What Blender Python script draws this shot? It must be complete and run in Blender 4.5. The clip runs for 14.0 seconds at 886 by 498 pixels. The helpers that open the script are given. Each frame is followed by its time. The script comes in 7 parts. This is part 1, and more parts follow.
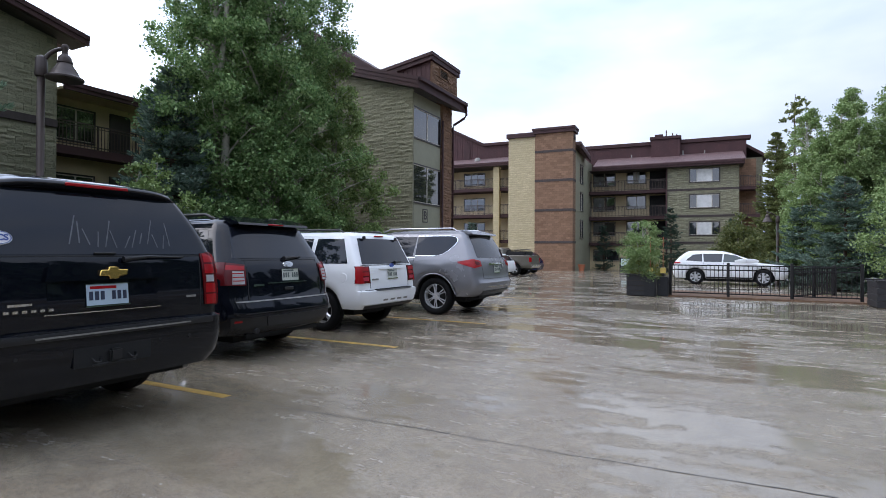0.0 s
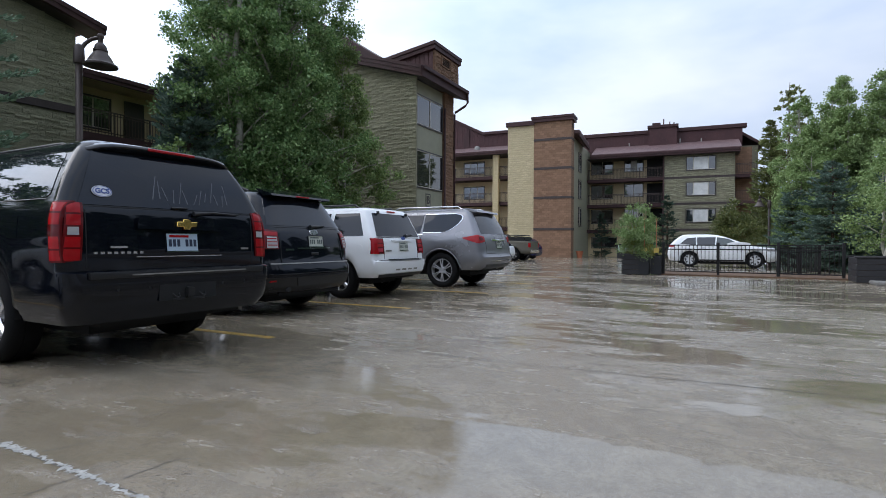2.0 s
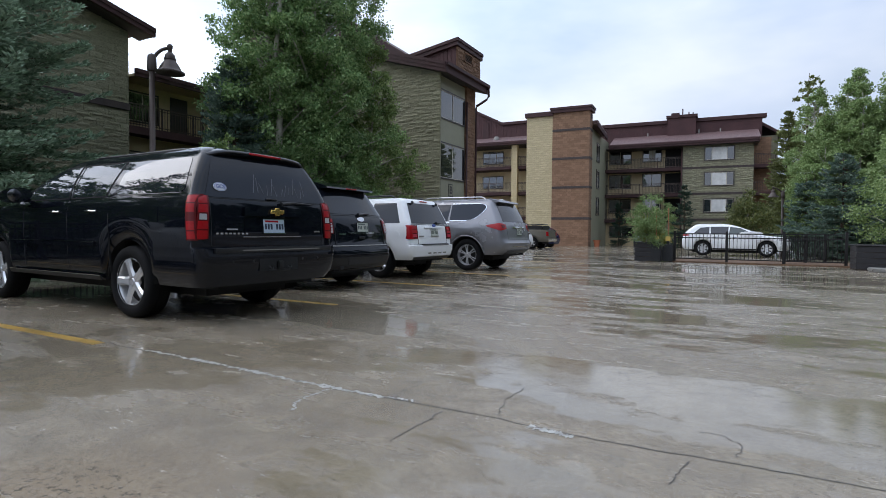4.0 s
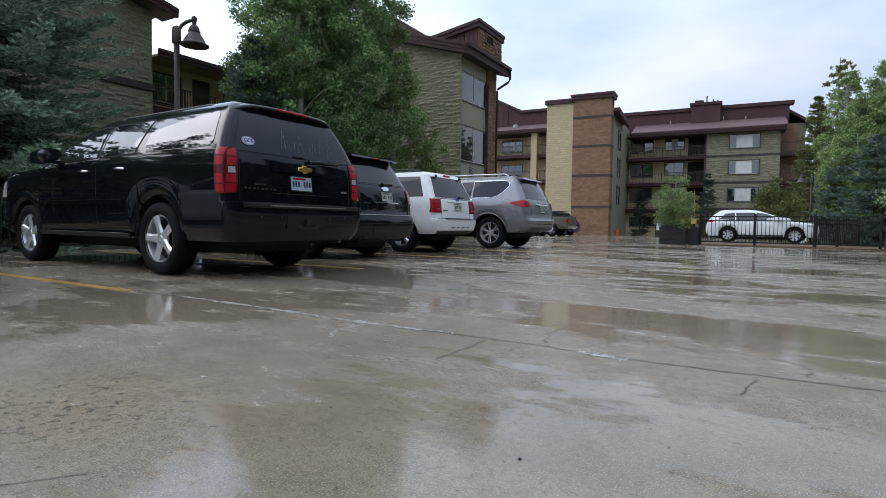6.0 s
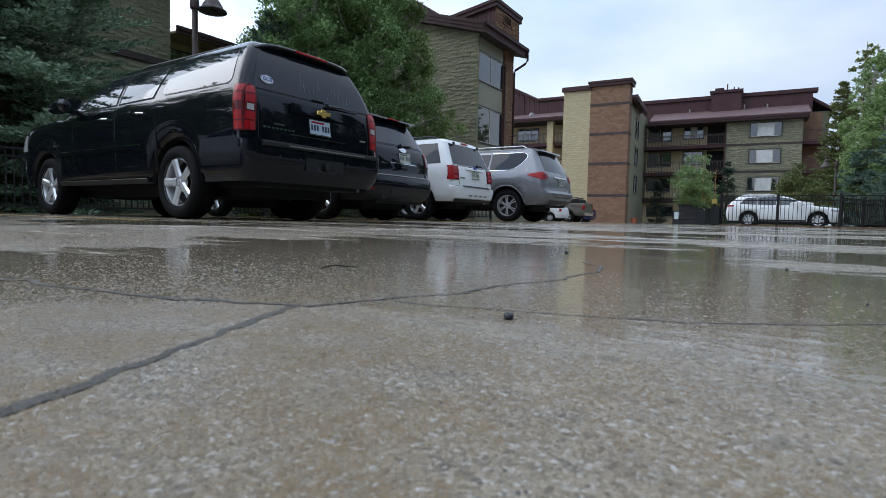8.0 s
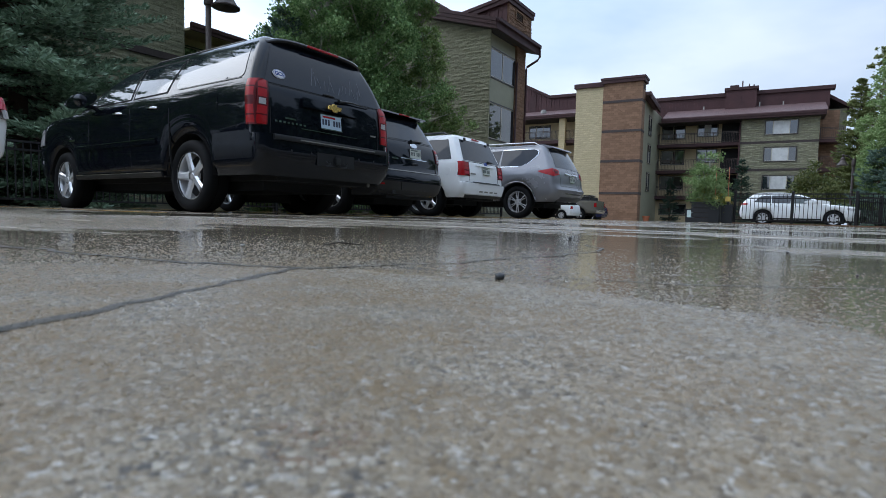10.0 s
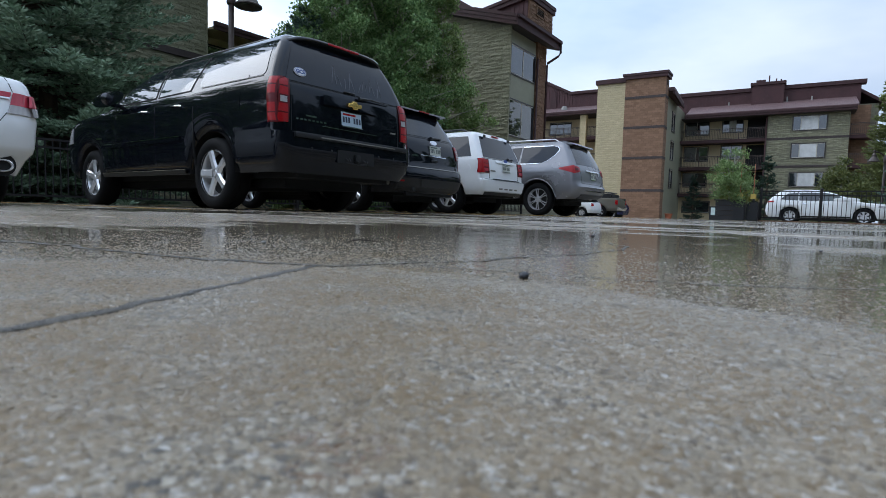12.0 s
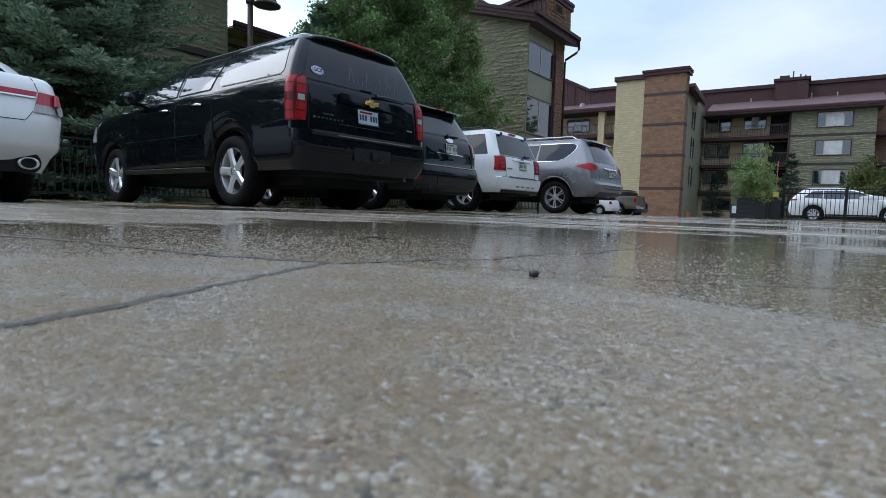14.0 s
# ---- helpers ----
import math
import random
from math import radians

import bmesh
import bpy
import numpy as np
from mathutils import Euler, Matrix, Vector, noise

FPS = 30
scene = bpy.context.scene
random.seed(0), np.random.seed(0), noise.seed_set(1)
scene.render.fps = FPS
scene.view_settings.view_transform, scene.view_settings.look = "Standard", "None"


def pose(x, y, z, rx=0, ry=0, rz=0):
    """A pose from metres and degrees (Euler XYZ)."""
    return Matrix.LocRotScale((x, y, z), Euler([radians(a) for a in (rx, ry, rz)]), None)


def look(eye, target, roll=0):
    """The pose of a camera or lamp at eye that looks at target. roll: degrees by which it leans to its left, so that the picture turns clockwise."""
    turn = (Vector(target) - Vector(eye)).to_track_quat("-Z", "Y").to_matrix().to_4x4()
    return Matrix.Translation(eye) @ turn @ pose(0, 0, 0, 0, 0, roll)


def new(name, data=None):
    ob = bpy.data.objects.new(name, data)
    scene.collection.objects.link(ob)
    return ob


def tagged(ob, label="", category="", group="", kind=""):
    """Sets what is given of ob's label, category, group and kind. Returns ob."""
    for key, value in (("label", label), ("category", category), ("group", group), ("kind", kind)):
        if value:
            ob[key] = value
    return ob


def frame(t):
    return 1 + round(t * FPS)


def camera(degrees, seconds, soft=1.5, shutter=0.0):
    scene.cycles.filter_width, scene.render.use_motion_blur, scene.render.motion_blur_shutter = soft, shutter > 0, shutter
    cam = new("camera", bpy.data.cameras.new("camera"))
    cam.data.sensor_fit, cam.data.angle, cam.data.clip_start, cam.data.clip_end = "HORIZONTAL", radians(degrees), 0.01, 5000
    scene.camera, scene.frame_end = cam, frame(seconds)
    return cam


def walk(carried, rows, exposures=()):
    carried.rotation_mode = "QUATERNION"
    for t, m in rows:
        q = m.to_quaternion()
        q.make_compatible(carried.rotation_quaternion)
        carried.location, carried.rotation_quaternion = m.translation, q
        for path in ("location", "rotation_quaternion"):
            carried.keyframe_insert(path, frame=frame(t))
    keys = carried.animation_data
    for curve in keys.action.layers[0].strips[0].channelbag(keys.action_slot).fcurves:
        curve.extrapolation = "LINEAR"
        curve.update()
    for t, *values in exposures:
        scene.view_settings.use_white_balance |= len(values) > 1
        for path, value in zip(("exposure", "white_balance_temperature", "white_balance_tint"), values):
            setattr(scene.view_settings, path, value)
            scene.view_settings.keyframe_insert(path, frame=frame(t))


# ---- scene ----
cam = camera(78.4, 14.0, soft=0.6)
cam.data.dof.use_dof, cam.data.dof.focus_distance, cam.data.dof.aperture_fstop = True, 6.0, 20.0
PATH = [
    (0, (0.737, -2.114, 1.363), (-0.232, -0.364, 1.376), 0.3),
    (0.5, (0.699, -2.135, 1.179), (-0.240, -0.369, 1.182), 0.2),
    (1, (0.663, -2.169, 1.088), (-0.280, -0.406, 1.082), 0.2),
    (1.5, (0.729, -2.391, 1.053), (-0.224, -0.632, 1.040), 0.2),
    (2, (0.991, -2.923, 1.042), (0.027, -1.171, 1.020), 0.2),
    (2.5, (1.240, -3.455, 1.034), (0.261, -1.712, 1.002), 0.2),
    (3, (1.445, -3.927, 1.023), (0.452, -2.191, 0.981), 0.3),
    (5.5, (1.352, -4.218, 0.767), (0.294, -2.522, 0.679), 0.7),
    (6, (1.262, -4.131, 0.615), (0.192, -2.444, 0.522), 0.8),
    (6.5, (1.175, -4.077, 0.452), (0.094, -2.397, 0.356), 0.8),
    (7, (1.168, -4.095, 0.299), (0.075, -2.423, 0.198), 0.9),
    (7.5, (1.177, -4.100, 0.181), (0.072, -2.436, 0.075), 1.0),
    (8, (1.173, -4.098, 0.082), (0.062, -2.440, -0.036), 1.2),
    (10.5, (1.199, -4.107, 0.054), (0.044, -2.480, -0.078), 1.5),
    (11, (1.197, -4.107, 0.054), (0.027, -2.490, -0.083), 1.5),
    (11.5, (1.195, -4.101, 0.054), (0.010, -2.496, -0.085), 1.6),
    (12, (1.188, -4.099, 0.054), (-0.012, -2.505, -0.087), 1.6),
    (12.5, (1.186, -4.096, 0.054), (-0.026, -2.513, -0.090), 1.6),
    (13, (1.196, -4.103, 0.054), (-0.029, -2.529, -0.095), 1.7),
    (13.5, (1.183, -4.094, 0.054), (-0.053, -2.529, -0.095), 1.7),
    (14, (1.192, -4.095, 0.054), (-0.055, -2.539, -0.097), 1.7),
]
walk(cam, [(t, look(eye, target, roll)) for t, eye, target, roll in PATH],
     [(0, 0.66, 6450, 15.5), (0.5, 0.52, 6480, 14.5), (1.0, 0.47, 6480, 13), (3.0, 0.41, 6560, 12.5), (5.5, 0.39, 6560, 12.5), (6.5, 0.38, 6510, 11.5),
      (8.0, 0.35, 6300, 9.5), (11.0, 0.33, 6180, 9), (14.0, 0.32, 6180, 9)])

# ---- world and light: a bright overcast sky ----
world = bpy.data.worlds.new("overcast")
scene.world = world
world.use_nodes = True
wt = world.node_tree
wt.nodes.clear()
w_out, w_bg = wt.nodes.new("ShaderNodeOutputWorld"), wt.nodes.new("ShaderNodeBackground")
w_sky = wt.nodes.new("ShaderNodeTexSky")
w_sky.sky_type, w_sky.sun_disc = "NISHITA", False
w_sky.sun_elevation, w_sky.sun_rotation = radians(40), radians(240)
w_sky.air_density, w_sky.dust_density = 1.0, 3.0
w_co, w_map, w_noise, w_ramp, w_mix, w_scale = (wt.nodes.new("ShaderNode" + k) for k in ("TexCoord", "Mapping", "TexNoise", "ValToRGB", "Mix", "Mix"))
w_map.inputs["Scale"].default_value = (1.0, 1.0, 2.6)
w_noise.inputs["Scale"].default_value, w_noise.inputs["Detail"].default_value, w_noise.inputs["Roughness"].default_value = 2.0, 5.0, 0.5
for e, (p, c) in zip(w_ramp.color_ramp.elements, ((0.36, (0.53, 0.675, 0.92)), (0.62, (0.825, 0.925, 1.07)))):
    e.position, e.color = p, (*c, 1)
for m_node, kind in ((w_mix, "MIX"), (w_scale, "MULTIPLY")):
    m_node.data_type, m_node.blend_type = "RGBA", kind
w_scale.inputs[0].default_value, w_scale.inputs[7].default_value = 1.0, (0.1, 0.1, 0.1, 1)
w_mix.inputs[0].default_value = 0.93
wt.links.new(w_co.outputs["Generated"], w_map.inputs[0])
wt.links.new(w_map.outputs[0], w_noise.inputs["Vector"])
wt.links.new(w_noise.outputs["Fac"], w_ramp.inputs[0])
wt.links.new(w_sky.outputs[0], w_scale.inputs[6])
wt.links.new(w_scale.outputs[2], w_mix.inputs[6])
wt.links.new(w_ramp.outputs[0], w_mix.inputs[7])
wt.links.new(w_mix.outputs[2], w_bg.inputs[0])
w_bg.inputs[1].default_value = 1.0
# thin cloud over the low western sun: the sky brightens towards it
w_dot, w_lin, w_pos, w_pow, w_glow = (wt.nodes.new("ShaderNodeVectorMath" if k == "DOT_PRODUCT" else "ShaderNodeMath") for k in ("DOT_PRODUCT", "MULTIPLY_ADD", "MAXIMUM", "POWER", "MULTIPLY_ADD"))
w_dot.operation, w_lin.operation, w_pos.operation, w_pow.operation, w_glow.operation = "DOT_PRODUCT", "MULTIPLY_ADD", "MAXIMUM", "POWER", "MULTIPLY_ADD"
w_dot.inputs[1].default_value = Vector((-0.9, -0.2, 0.42)).normalized()
w_lin.inputs[1].default_value, w_lin.inputs[2].default_value = 0.36, 0.7
w_pos.inputs[1].default_value, w_pow.inputs[1].default_value, w_glow.inputs[1].default_value = 0.0, 4.0, 0.85
wt.links.new(w_co.outputs["Generated"], w_dot.inputs[0])
wt.links.new(w_dot.outputs["Value"], w_lin.inputs[0])
wt.links.new(w_dot.outputs["Value"], w_pos.inputs[0])
wt.links.new(w_pos.outputs[0], w_pow.inputs[0])
wt.links.new(w_pow.outputs[0], w_glow.inputs[0])
wt.links.new(w_lin.outputs[0], w_glow.inputs[2])
# an overcast sky is brighter overhead than near the horizon
w_sep, w_up, w_top = wt.nodes.new("ShaderNodeSeparateXYZ"), wt.nodes.new("ShaderNodeMath"), wt.nodes.new("ShaderNodeMath")
w_up.operation, w_top.operation = "MAXIMUM", "MULTIPLY_ADD"
w_up.inputs[1].default_value, w_top.inputs[1].default_value = 0.0, 0.5
wt.links.new(w_co.outputs["Generated"], w_sep.inputs[0])
wt.links.new(w_sep.outputs[2], w_up.inputs[0])
wt.links.new(w_up.outputs[0], w_top.inputs[0])
wt.links.new(w_glow.outputs[0], w_top.inputs[2])
wt.links.new(w_top.outputs[0], w_bg.inputs[1])
wt.links.new(w_bg.outputs[0], w_out.inputs[0])
sun = new("sun", bpy.data.lights.new("sun", "SUN"))
sun.data.energy, sun.data.angle, sun.data.color = 0.5, radians(40), (1.0, 0.98, 0.96)
sun.matrix_basis = look((-18, -10, 18), (0, 0, 0))

# ---- small builders ----
def mesh_of(bm, name):
    me = bpy.data.meshes.new(name)
    bm.normal_update()
    bm.to_mesh(me)
    bm.free()
    return me


def smooth(bm, angle=35):
    bm.normal_update()
    lim = radians(angle)
    for f in bm.faces:
        f.smooth = True
    for e in bm.edges:
        if len(e.link_faces) == 2:
            e.smooth = e.calc_face_angle(0.0) < lim
    return bm


def part(name, bm, material, parent=None, label="", pose_m=None):
    ob = new(name, mesh_of(bm, name) if isinstance(bm, bmesh.types.BMesh) else bm)
    if material is not None and not ob.data.materials:
        ob.data.materials.append(material)
    if parent is not None:
        ob.parent = parent
    if pose_m is not None:
        ob.matrix_basis = pose_m
    if label:
        tagged(ob, label)
    return ob


def thing(name, m, label, category, group="", kind=""):
    ob = new(name)
    ob.matrix_basis = m
    return tagged(ob, label, category, group, kind)


def box(bm, x0, x1, y0, y1, z0, z1):
    v = [bm.verts.new(p) for p in ((x0, y0, z0), (x1, y0, z0), (x1, y1, z0), (x0, y1, z0), (x0, y0, z1), (x1, y0, z1), (x1, y1, z1), (x0, y1, z1))]
    for f in ((3, 2, 1, 0), (4, 5, 6, 7), (0, 1, 5, 4), (1, 2, 6, 5), (2, 3, 7, 6), (3, 0, 4, 7)):
        bm.faces.new([v[i] for i in f])
    return bm


def boxes(*bs):
    bm = bmesh.new()
    for b in bs:
        box(bm, *b)
    return bm


def soft_box(x0, x1, y0, y1, z0, z1, r=0.02, seg=2):
    bm = boxes((x0, x1, y0, y1, z0, z1))
    bmesh.ops.bevel(bm, geom=bm.edges[:], offset=r, segments=seg, affect="EDGES")
    return smooth(bm, 40)


def prism(outline, axis, a, b, bm=None):
    """An outline in a plane, pushed along axis (x: outline is (y, z); y: (x, z); z: (x, y))."""
    bm = bm or bmesh.new()
    put = {"x": lambda p, d: (d, p[0], p[1]), "y": lambda p, d: (p[0], d, p[1]), "z": lambda p, d: (p[0], p[1], d)}[axis]
    lo = [bm.verts.new(put(p, a)) for p in outline]
    hi = [bm.verts.new(put(p, b)) for p in outline]
    n = len(outline)
    bm.faces.new(lo), bm.faces.new(hi)
    for i in range(n):
        bm.faces.new((lo[i], lo[(i + 1) % n], hi[(i + 1) % n], hi[i]))
    bmesh.ops.recalc_face_normals(bm, faces=bm.faces[:])
    return bm


def tube(points, radii, sides=8, bm=None, closed_ends=True):
    """A round tube along points."""
    bm = bm or bmesh.new()
    pts = [Vector(p) for p in points]
    if not isinstance(radii, (list, tuple)):
        radii = [radii] * len(pts)
    rings = []
    for i, p in enumerate(pts):
        d = (pts[min(i + 1, len(pts) - 1)] - pts[max(i - 1, 0)]).normalized()
        up = Vector((0, 0, 1)) if abs(d.z) < 0.9 else Vector((1, 0, 0))
        a = d.cross(up).normalized()
        b = d.cross(a)
        rings.append([bm.verts.new(p + radii[i] * (math.cos(t) * a + math.sin(t) * b)) for t in [2 * math.pi * k / sides for k in range(sides)]])
    for r0, r1 in zip(rings, rings[1:]):
        for k in range(sides):
            f = bm.faces.new((r0[k], r0[(k + 1) % sides], r1[(k + 1) % sides], r1[k]))
            f.smooth = True
    if closed_ends:
        bm.faces.new(rings[0]), bm.faces.new(rings[-1])
    return bm


def lathe(profile, seg=32, axis="z", bm=None):
    """Turns (radius, height) pairs round an axis."""
    bm = bm or bmesh.new()
    put = (lambda r, t, h: (r * math.cos(t), r * math.sin(t), h)) if axis == "z" else (lambda r, t, h: (r * math.cos(t), h, r * math.sin(t)))
    rings = [[bm.verts.new(put(max(r, 1e-4), 2 * math.pi * k / seg, h)) for k in range(seg)] for r, h in profile]
    for r0, r1 in zip(rings, rings[1:]):
        for k in range(seg):
            bm.faces.new((r0[k], r0[(k + 1) % seg], r1[(k + 1) % seg], r1[k]))
    bmesh.ops.recalc_face_normals(bm, faces=bm.faces[:])
    return smooth(bm, 40)


def lerp_table(rows, z):
    """Values of the row table at height z, between its rows."""
    if z <= rows[0][0]:
        return rows[0][1:]
    for a, b in zip(rows, rows[1:]):
        if z <= b[0]:
            f = (z - a[0]) / max(b[0] - a[0], 1e-6)
            return [p + (q - p) * f for p, q in zip(a[1:], b[1:])]
    return rows[-1][1:]


# ---- materials ----
class Net:
    """A short way to wire a node material."""

    def __init__(self, name):
        self.mat = bpy.data.materials.new(name)
        self.mat.use_nodes = True
        self.t = self.mat.node_tree
        self.bsdf = self.t.nodes["Principled BSDF"]

    def add(self, kind, **props):
        n = self.t.nodes.new(kind)
        for k, v in props.items():
            if k in n.inputs:
                n.inputs[k].default_value = v
            else:
                setattr(n, k, v)
        return n

    def link(self, a, b):
        self.t.links.new(a, b)

    def coords(self, what="Object"):
        return self.add("ShaderNodeTexCoord").outputs[what]

    def noise(self, vec, scale, detail=4.0, rough=0.55, stretch=None):
        if stretch:
            m = self.add("ShaderNodeMapping", Scale=stretch)
            self.link(vec, m.inputs["Vector"])
            vec = m.outputs[0]
        n = self.add("ShaderNodeTexNoise", Scale=scale, Detail=detail, Roughness=rough)
        self.link(vec, n.inputs["Vector"])
        return n.outputs["Fac"]

    def ramp(self, fac, stops):
        r = self.add("ShaderNodeValToRGB")
        el = r.color_ramp.elements
        while len(el) < len(stops):
            el.new(0.5)
        for e, (p, c) in zip(el, stops):
            e.position = p
            e.color = (*c, 1) if isinstance(c, (tuple, list)) else (c, c, c, 1)
        self.link(fac, r.inputs[0])
        return r.outputs["Color"]

    def mix(self, fac, a, b, mode="MIX"):
        m = self.add("ShaderNodeMix", data_type="RGBA", blend_type=mode)
        for sock, v in ((m.inputs[0], fac), (m.inputs[6], a), (m.inputs[7], b)):
            if isinstance(v, bpy.types.NodeSocket):
                self.link(v, sock)
            elif isinstance(v, (int, float)):
                sock.default_value = v if sock.type == "VALUE" else (v, v, v, 1)
            else:
                sock.default_value = (*v, 1)
        return m.outputs[2]

    def math(self, op, a, b=0.0, c=0.0):
        m = self.add("ShaderNodeMath", operation=op)
        for i, v in enumerate((a, b, c)):
            if isinstance(v, bpy.types.NodeSocket):
                self.link(v, m.inputs[i])
            else:
                m.inputs[i].default_value = v
        return m.outputs[0]

    def set(self, **kw):
        for k, v in kw.items():
            s = self.bsdf.inputs[k.replace("_", " ")]
            if isinstance(v, bpy.types.NodeSocket):
                self.link(v, s)
            elif s.type == "RGBA":
                s.default_value = (*v, 1)
            else:
                s.default_value = v
        return self

    def bump(self, height, strength=0.3, distance=0.02):
        b = self.add("ShaderNodeBump", Distance=distance)
        if isinstance(strength, bpy.types.NodeSocket):
            self.link(strength, b.inputs["Strength"])
        else:
            b.inputs["Strength"].default_value = strength
        self.link(height, b.inputs["Height"])
        self.link(b.outputs[0], self.bsdf.inputs["Normal"])
        return self


def plain(name, col, rough=0.5, metal=0.0, var=0.15, scale=3.0, bump=0.0, fine=60.0, **kw):
    """A paint, plastic or metal with two scales of variation."""
    n = Net(name)
    c = n.coords()
    big, small = n.noise(c, scale), n.noise(c, fine)
    f = n.math("ADD", n.math("MULTIPLY", big, 0.65), n.math("MULTIPLY", small, 0.35))
    n.set(Base_Color=n.ramp(f, [(0.3, [v * (1 - var) for v in col]), (0.7, [min(v * (1 + var), 1) for v in col])]), Metallic=metal,
          Roughness=n.math("ADD", rough * 0.85, n.math("MULTIPLY", big, rough * 0.3)), **kw)
    if bump:
        n.bump(small, bump, 0.01)
    return n.mat


def masonry(name, a, b, bw, bh, joint, rough=0.85, bump=0.6, dist=0.03, split=9.0):
    """Coursed split-face block or brick: the courses run level, whichever way the wall faces."""
    n = Net(name)
    c = n.coords()
    sep = n.add("ShaderNodeSeparateXYZ")
    n.link(c, sep.inputs[0])
    comb = n.add("ShaderNodeCombineXYZ")
    n.link(n.math("ADD", sep.outputs[0], sep.outputs[1]), comb.inputs[0])
    n.link(sep.outputs[2], comb.inputs[1])
    br = n.add("ShaderNodeTexBrick", Scale=1.0)
    br.inputs["Brick Width"].default_value, br.inputs["Row Height"].default_value = bw, bh
    br.inputs["Mortar Size"].default_value, br.inputs["Mortar Smooth"].default_value = joint, 0.4
    br.inputs["Color1"].default_value, br.inputs["Color2"].default_value, br.inputs["Mortar"].default_value = (*a, 1), (*b, 1), (*[v * 0.6 for v in a], 1)
    n.link(comb.outputs[0], br.inputs["Vector"])
    big, small = n.noise(c, 0.5, 5), n.noise(c, split, 6, 0.65)
    col = n.mix(n.math("MULTIPLY", small, 0.5), br.outputs["Color"], [v * 0.55 for v in a])
    col = n.mix(n.ramp(big, [(0.35, 0.0), (0.75, 0.5)]), col, [v * 0.75 for v in b])
    n.set(Base_Color=col, Roughness=rough)
    h = n.math("SUBTRACT", small, n.math("MULTIPLY", br.outputs["Fac"], 0.5))
    n.bump(h, bump, dist)
    return n.mat


def split_face(name, a, b, rough=0.85):
    """One split block: each block has its own tone, with a torn grain whose hollows are darkened like ledge shadows."""
    n = Net(name)
    c = n.add("ShaderNodeNewGeometry")
    own = n.math("FRACT", n.math("ADD", c.outputs["Random Per Island"], n.add("ShaderNodeObjectInfo").outputs["Random"]))
    pos = c.outputs["Position"]
    tear, fine, big = n.noise(pos, 6.0, 6, 0.7, (1.0, 1.0, 3.4)), n.noise(pos, 42.0, 4, 0.7), n.noise(pos, 0.45, 4)
    col = n.ramp(own, [(0.0, [v * 0.9 for v in a]), (0.5, a), (1.0, [0.55 * p + 0.45 * q for p, q in zip(a, b)])])
    # ledge shadow put into the colour: hollows of the tear go darker
    col = n.mix(n.ramp(tear, [(0.36, 0.4), (0.54, 0.0)]), col, [v * 0.45 for v in a])
    col = n.mix(n.ramp(fine, [(0.5, 0.0), (0.75, 0.4)]), col, [min(v * 1.25, 0.8) for v in b])
    col = n.mix(n.ramp(big, [(0.4, 0.0), (0.7, 0.35)]), col, [v * 0.7 for v in a])
    n.set(Base_Color=col, Roughness=rough)
    n.bump(n.math("ADD", tear, n.math("MULTIPLY", fine, 0.35)), 0.9, 0.05)
    return n.mat


def leafy(name, a, b, c=None, rough=0.5):
    n = Net(name)
    g = n.add("ShaderNodeNewGeometry")
    col = n.ramp(g.outputs["Random Per Island"], [(0.0, a), (0.55, b), (1.0, c or b)])
    big = n.noise(n.coords(), 0.6, 3)
    col = n.mix(n.ramp(big, [(0.35, 0.0), (0.7, 0.45)]), col, [v * 0.6 for v in a])
    n.set(Base_Color=col, Roughness=rough, Specular_IOR_Level=0.35)
    tr = n.add("ShaderNodeBsdfTranslucent")
    n.link(col, tr.inputs[0])
    mx = n.add("ShaderNodeMixShader", Fac=0.25)
    out = n.t.nodes["Material Output"]
    n.link(n.bsdf.outputs[0], mx.inputs[1])
    n.link(tr.outputs[0], mx.inputs[2])
    n.link(mx.outputs[0], out.inputs[0])
    return n.mat


def car_paint(name, col, rough=0.035, drops=0.3, metal=0.0, dirt_most=0.1, spec=0.5):
    """Clear-coated paint with rain drops on it."""
    n = Net(name)
    c = n.coords()
    vor = n.add("ShaderNodeTexVoronoi", Scale=95.0, feature="F1")
    n.link(c, vor.inputs["Vector"])
    dots = n.ramp(vor.outputs["Distance"], [(0.12, 1.0), (0.3, 0.0)])
    patch = n.ramp(n.noise(c, 5.0, 3), [(0.5, 0.0), (0.68, 1.0)])
    h = n.math("MULTIPLY", dots, patch)
    dirt = n.noise(c, 2.2, 5)
    n.set(Base_Color=n.mix(n.ramp(dirt, [(0.45, 0.0), (0.8, dirt_most)]), col, (0.22, 0.2, 0.17)), Metallic=metal,
          Roughness=n.ramp(dirt, [(0.4, rough), (0.8, rough + 0.05)]), Specular_IOR_Level=spec)
    n.bump(h, drops, 0.004)
    return n.mat


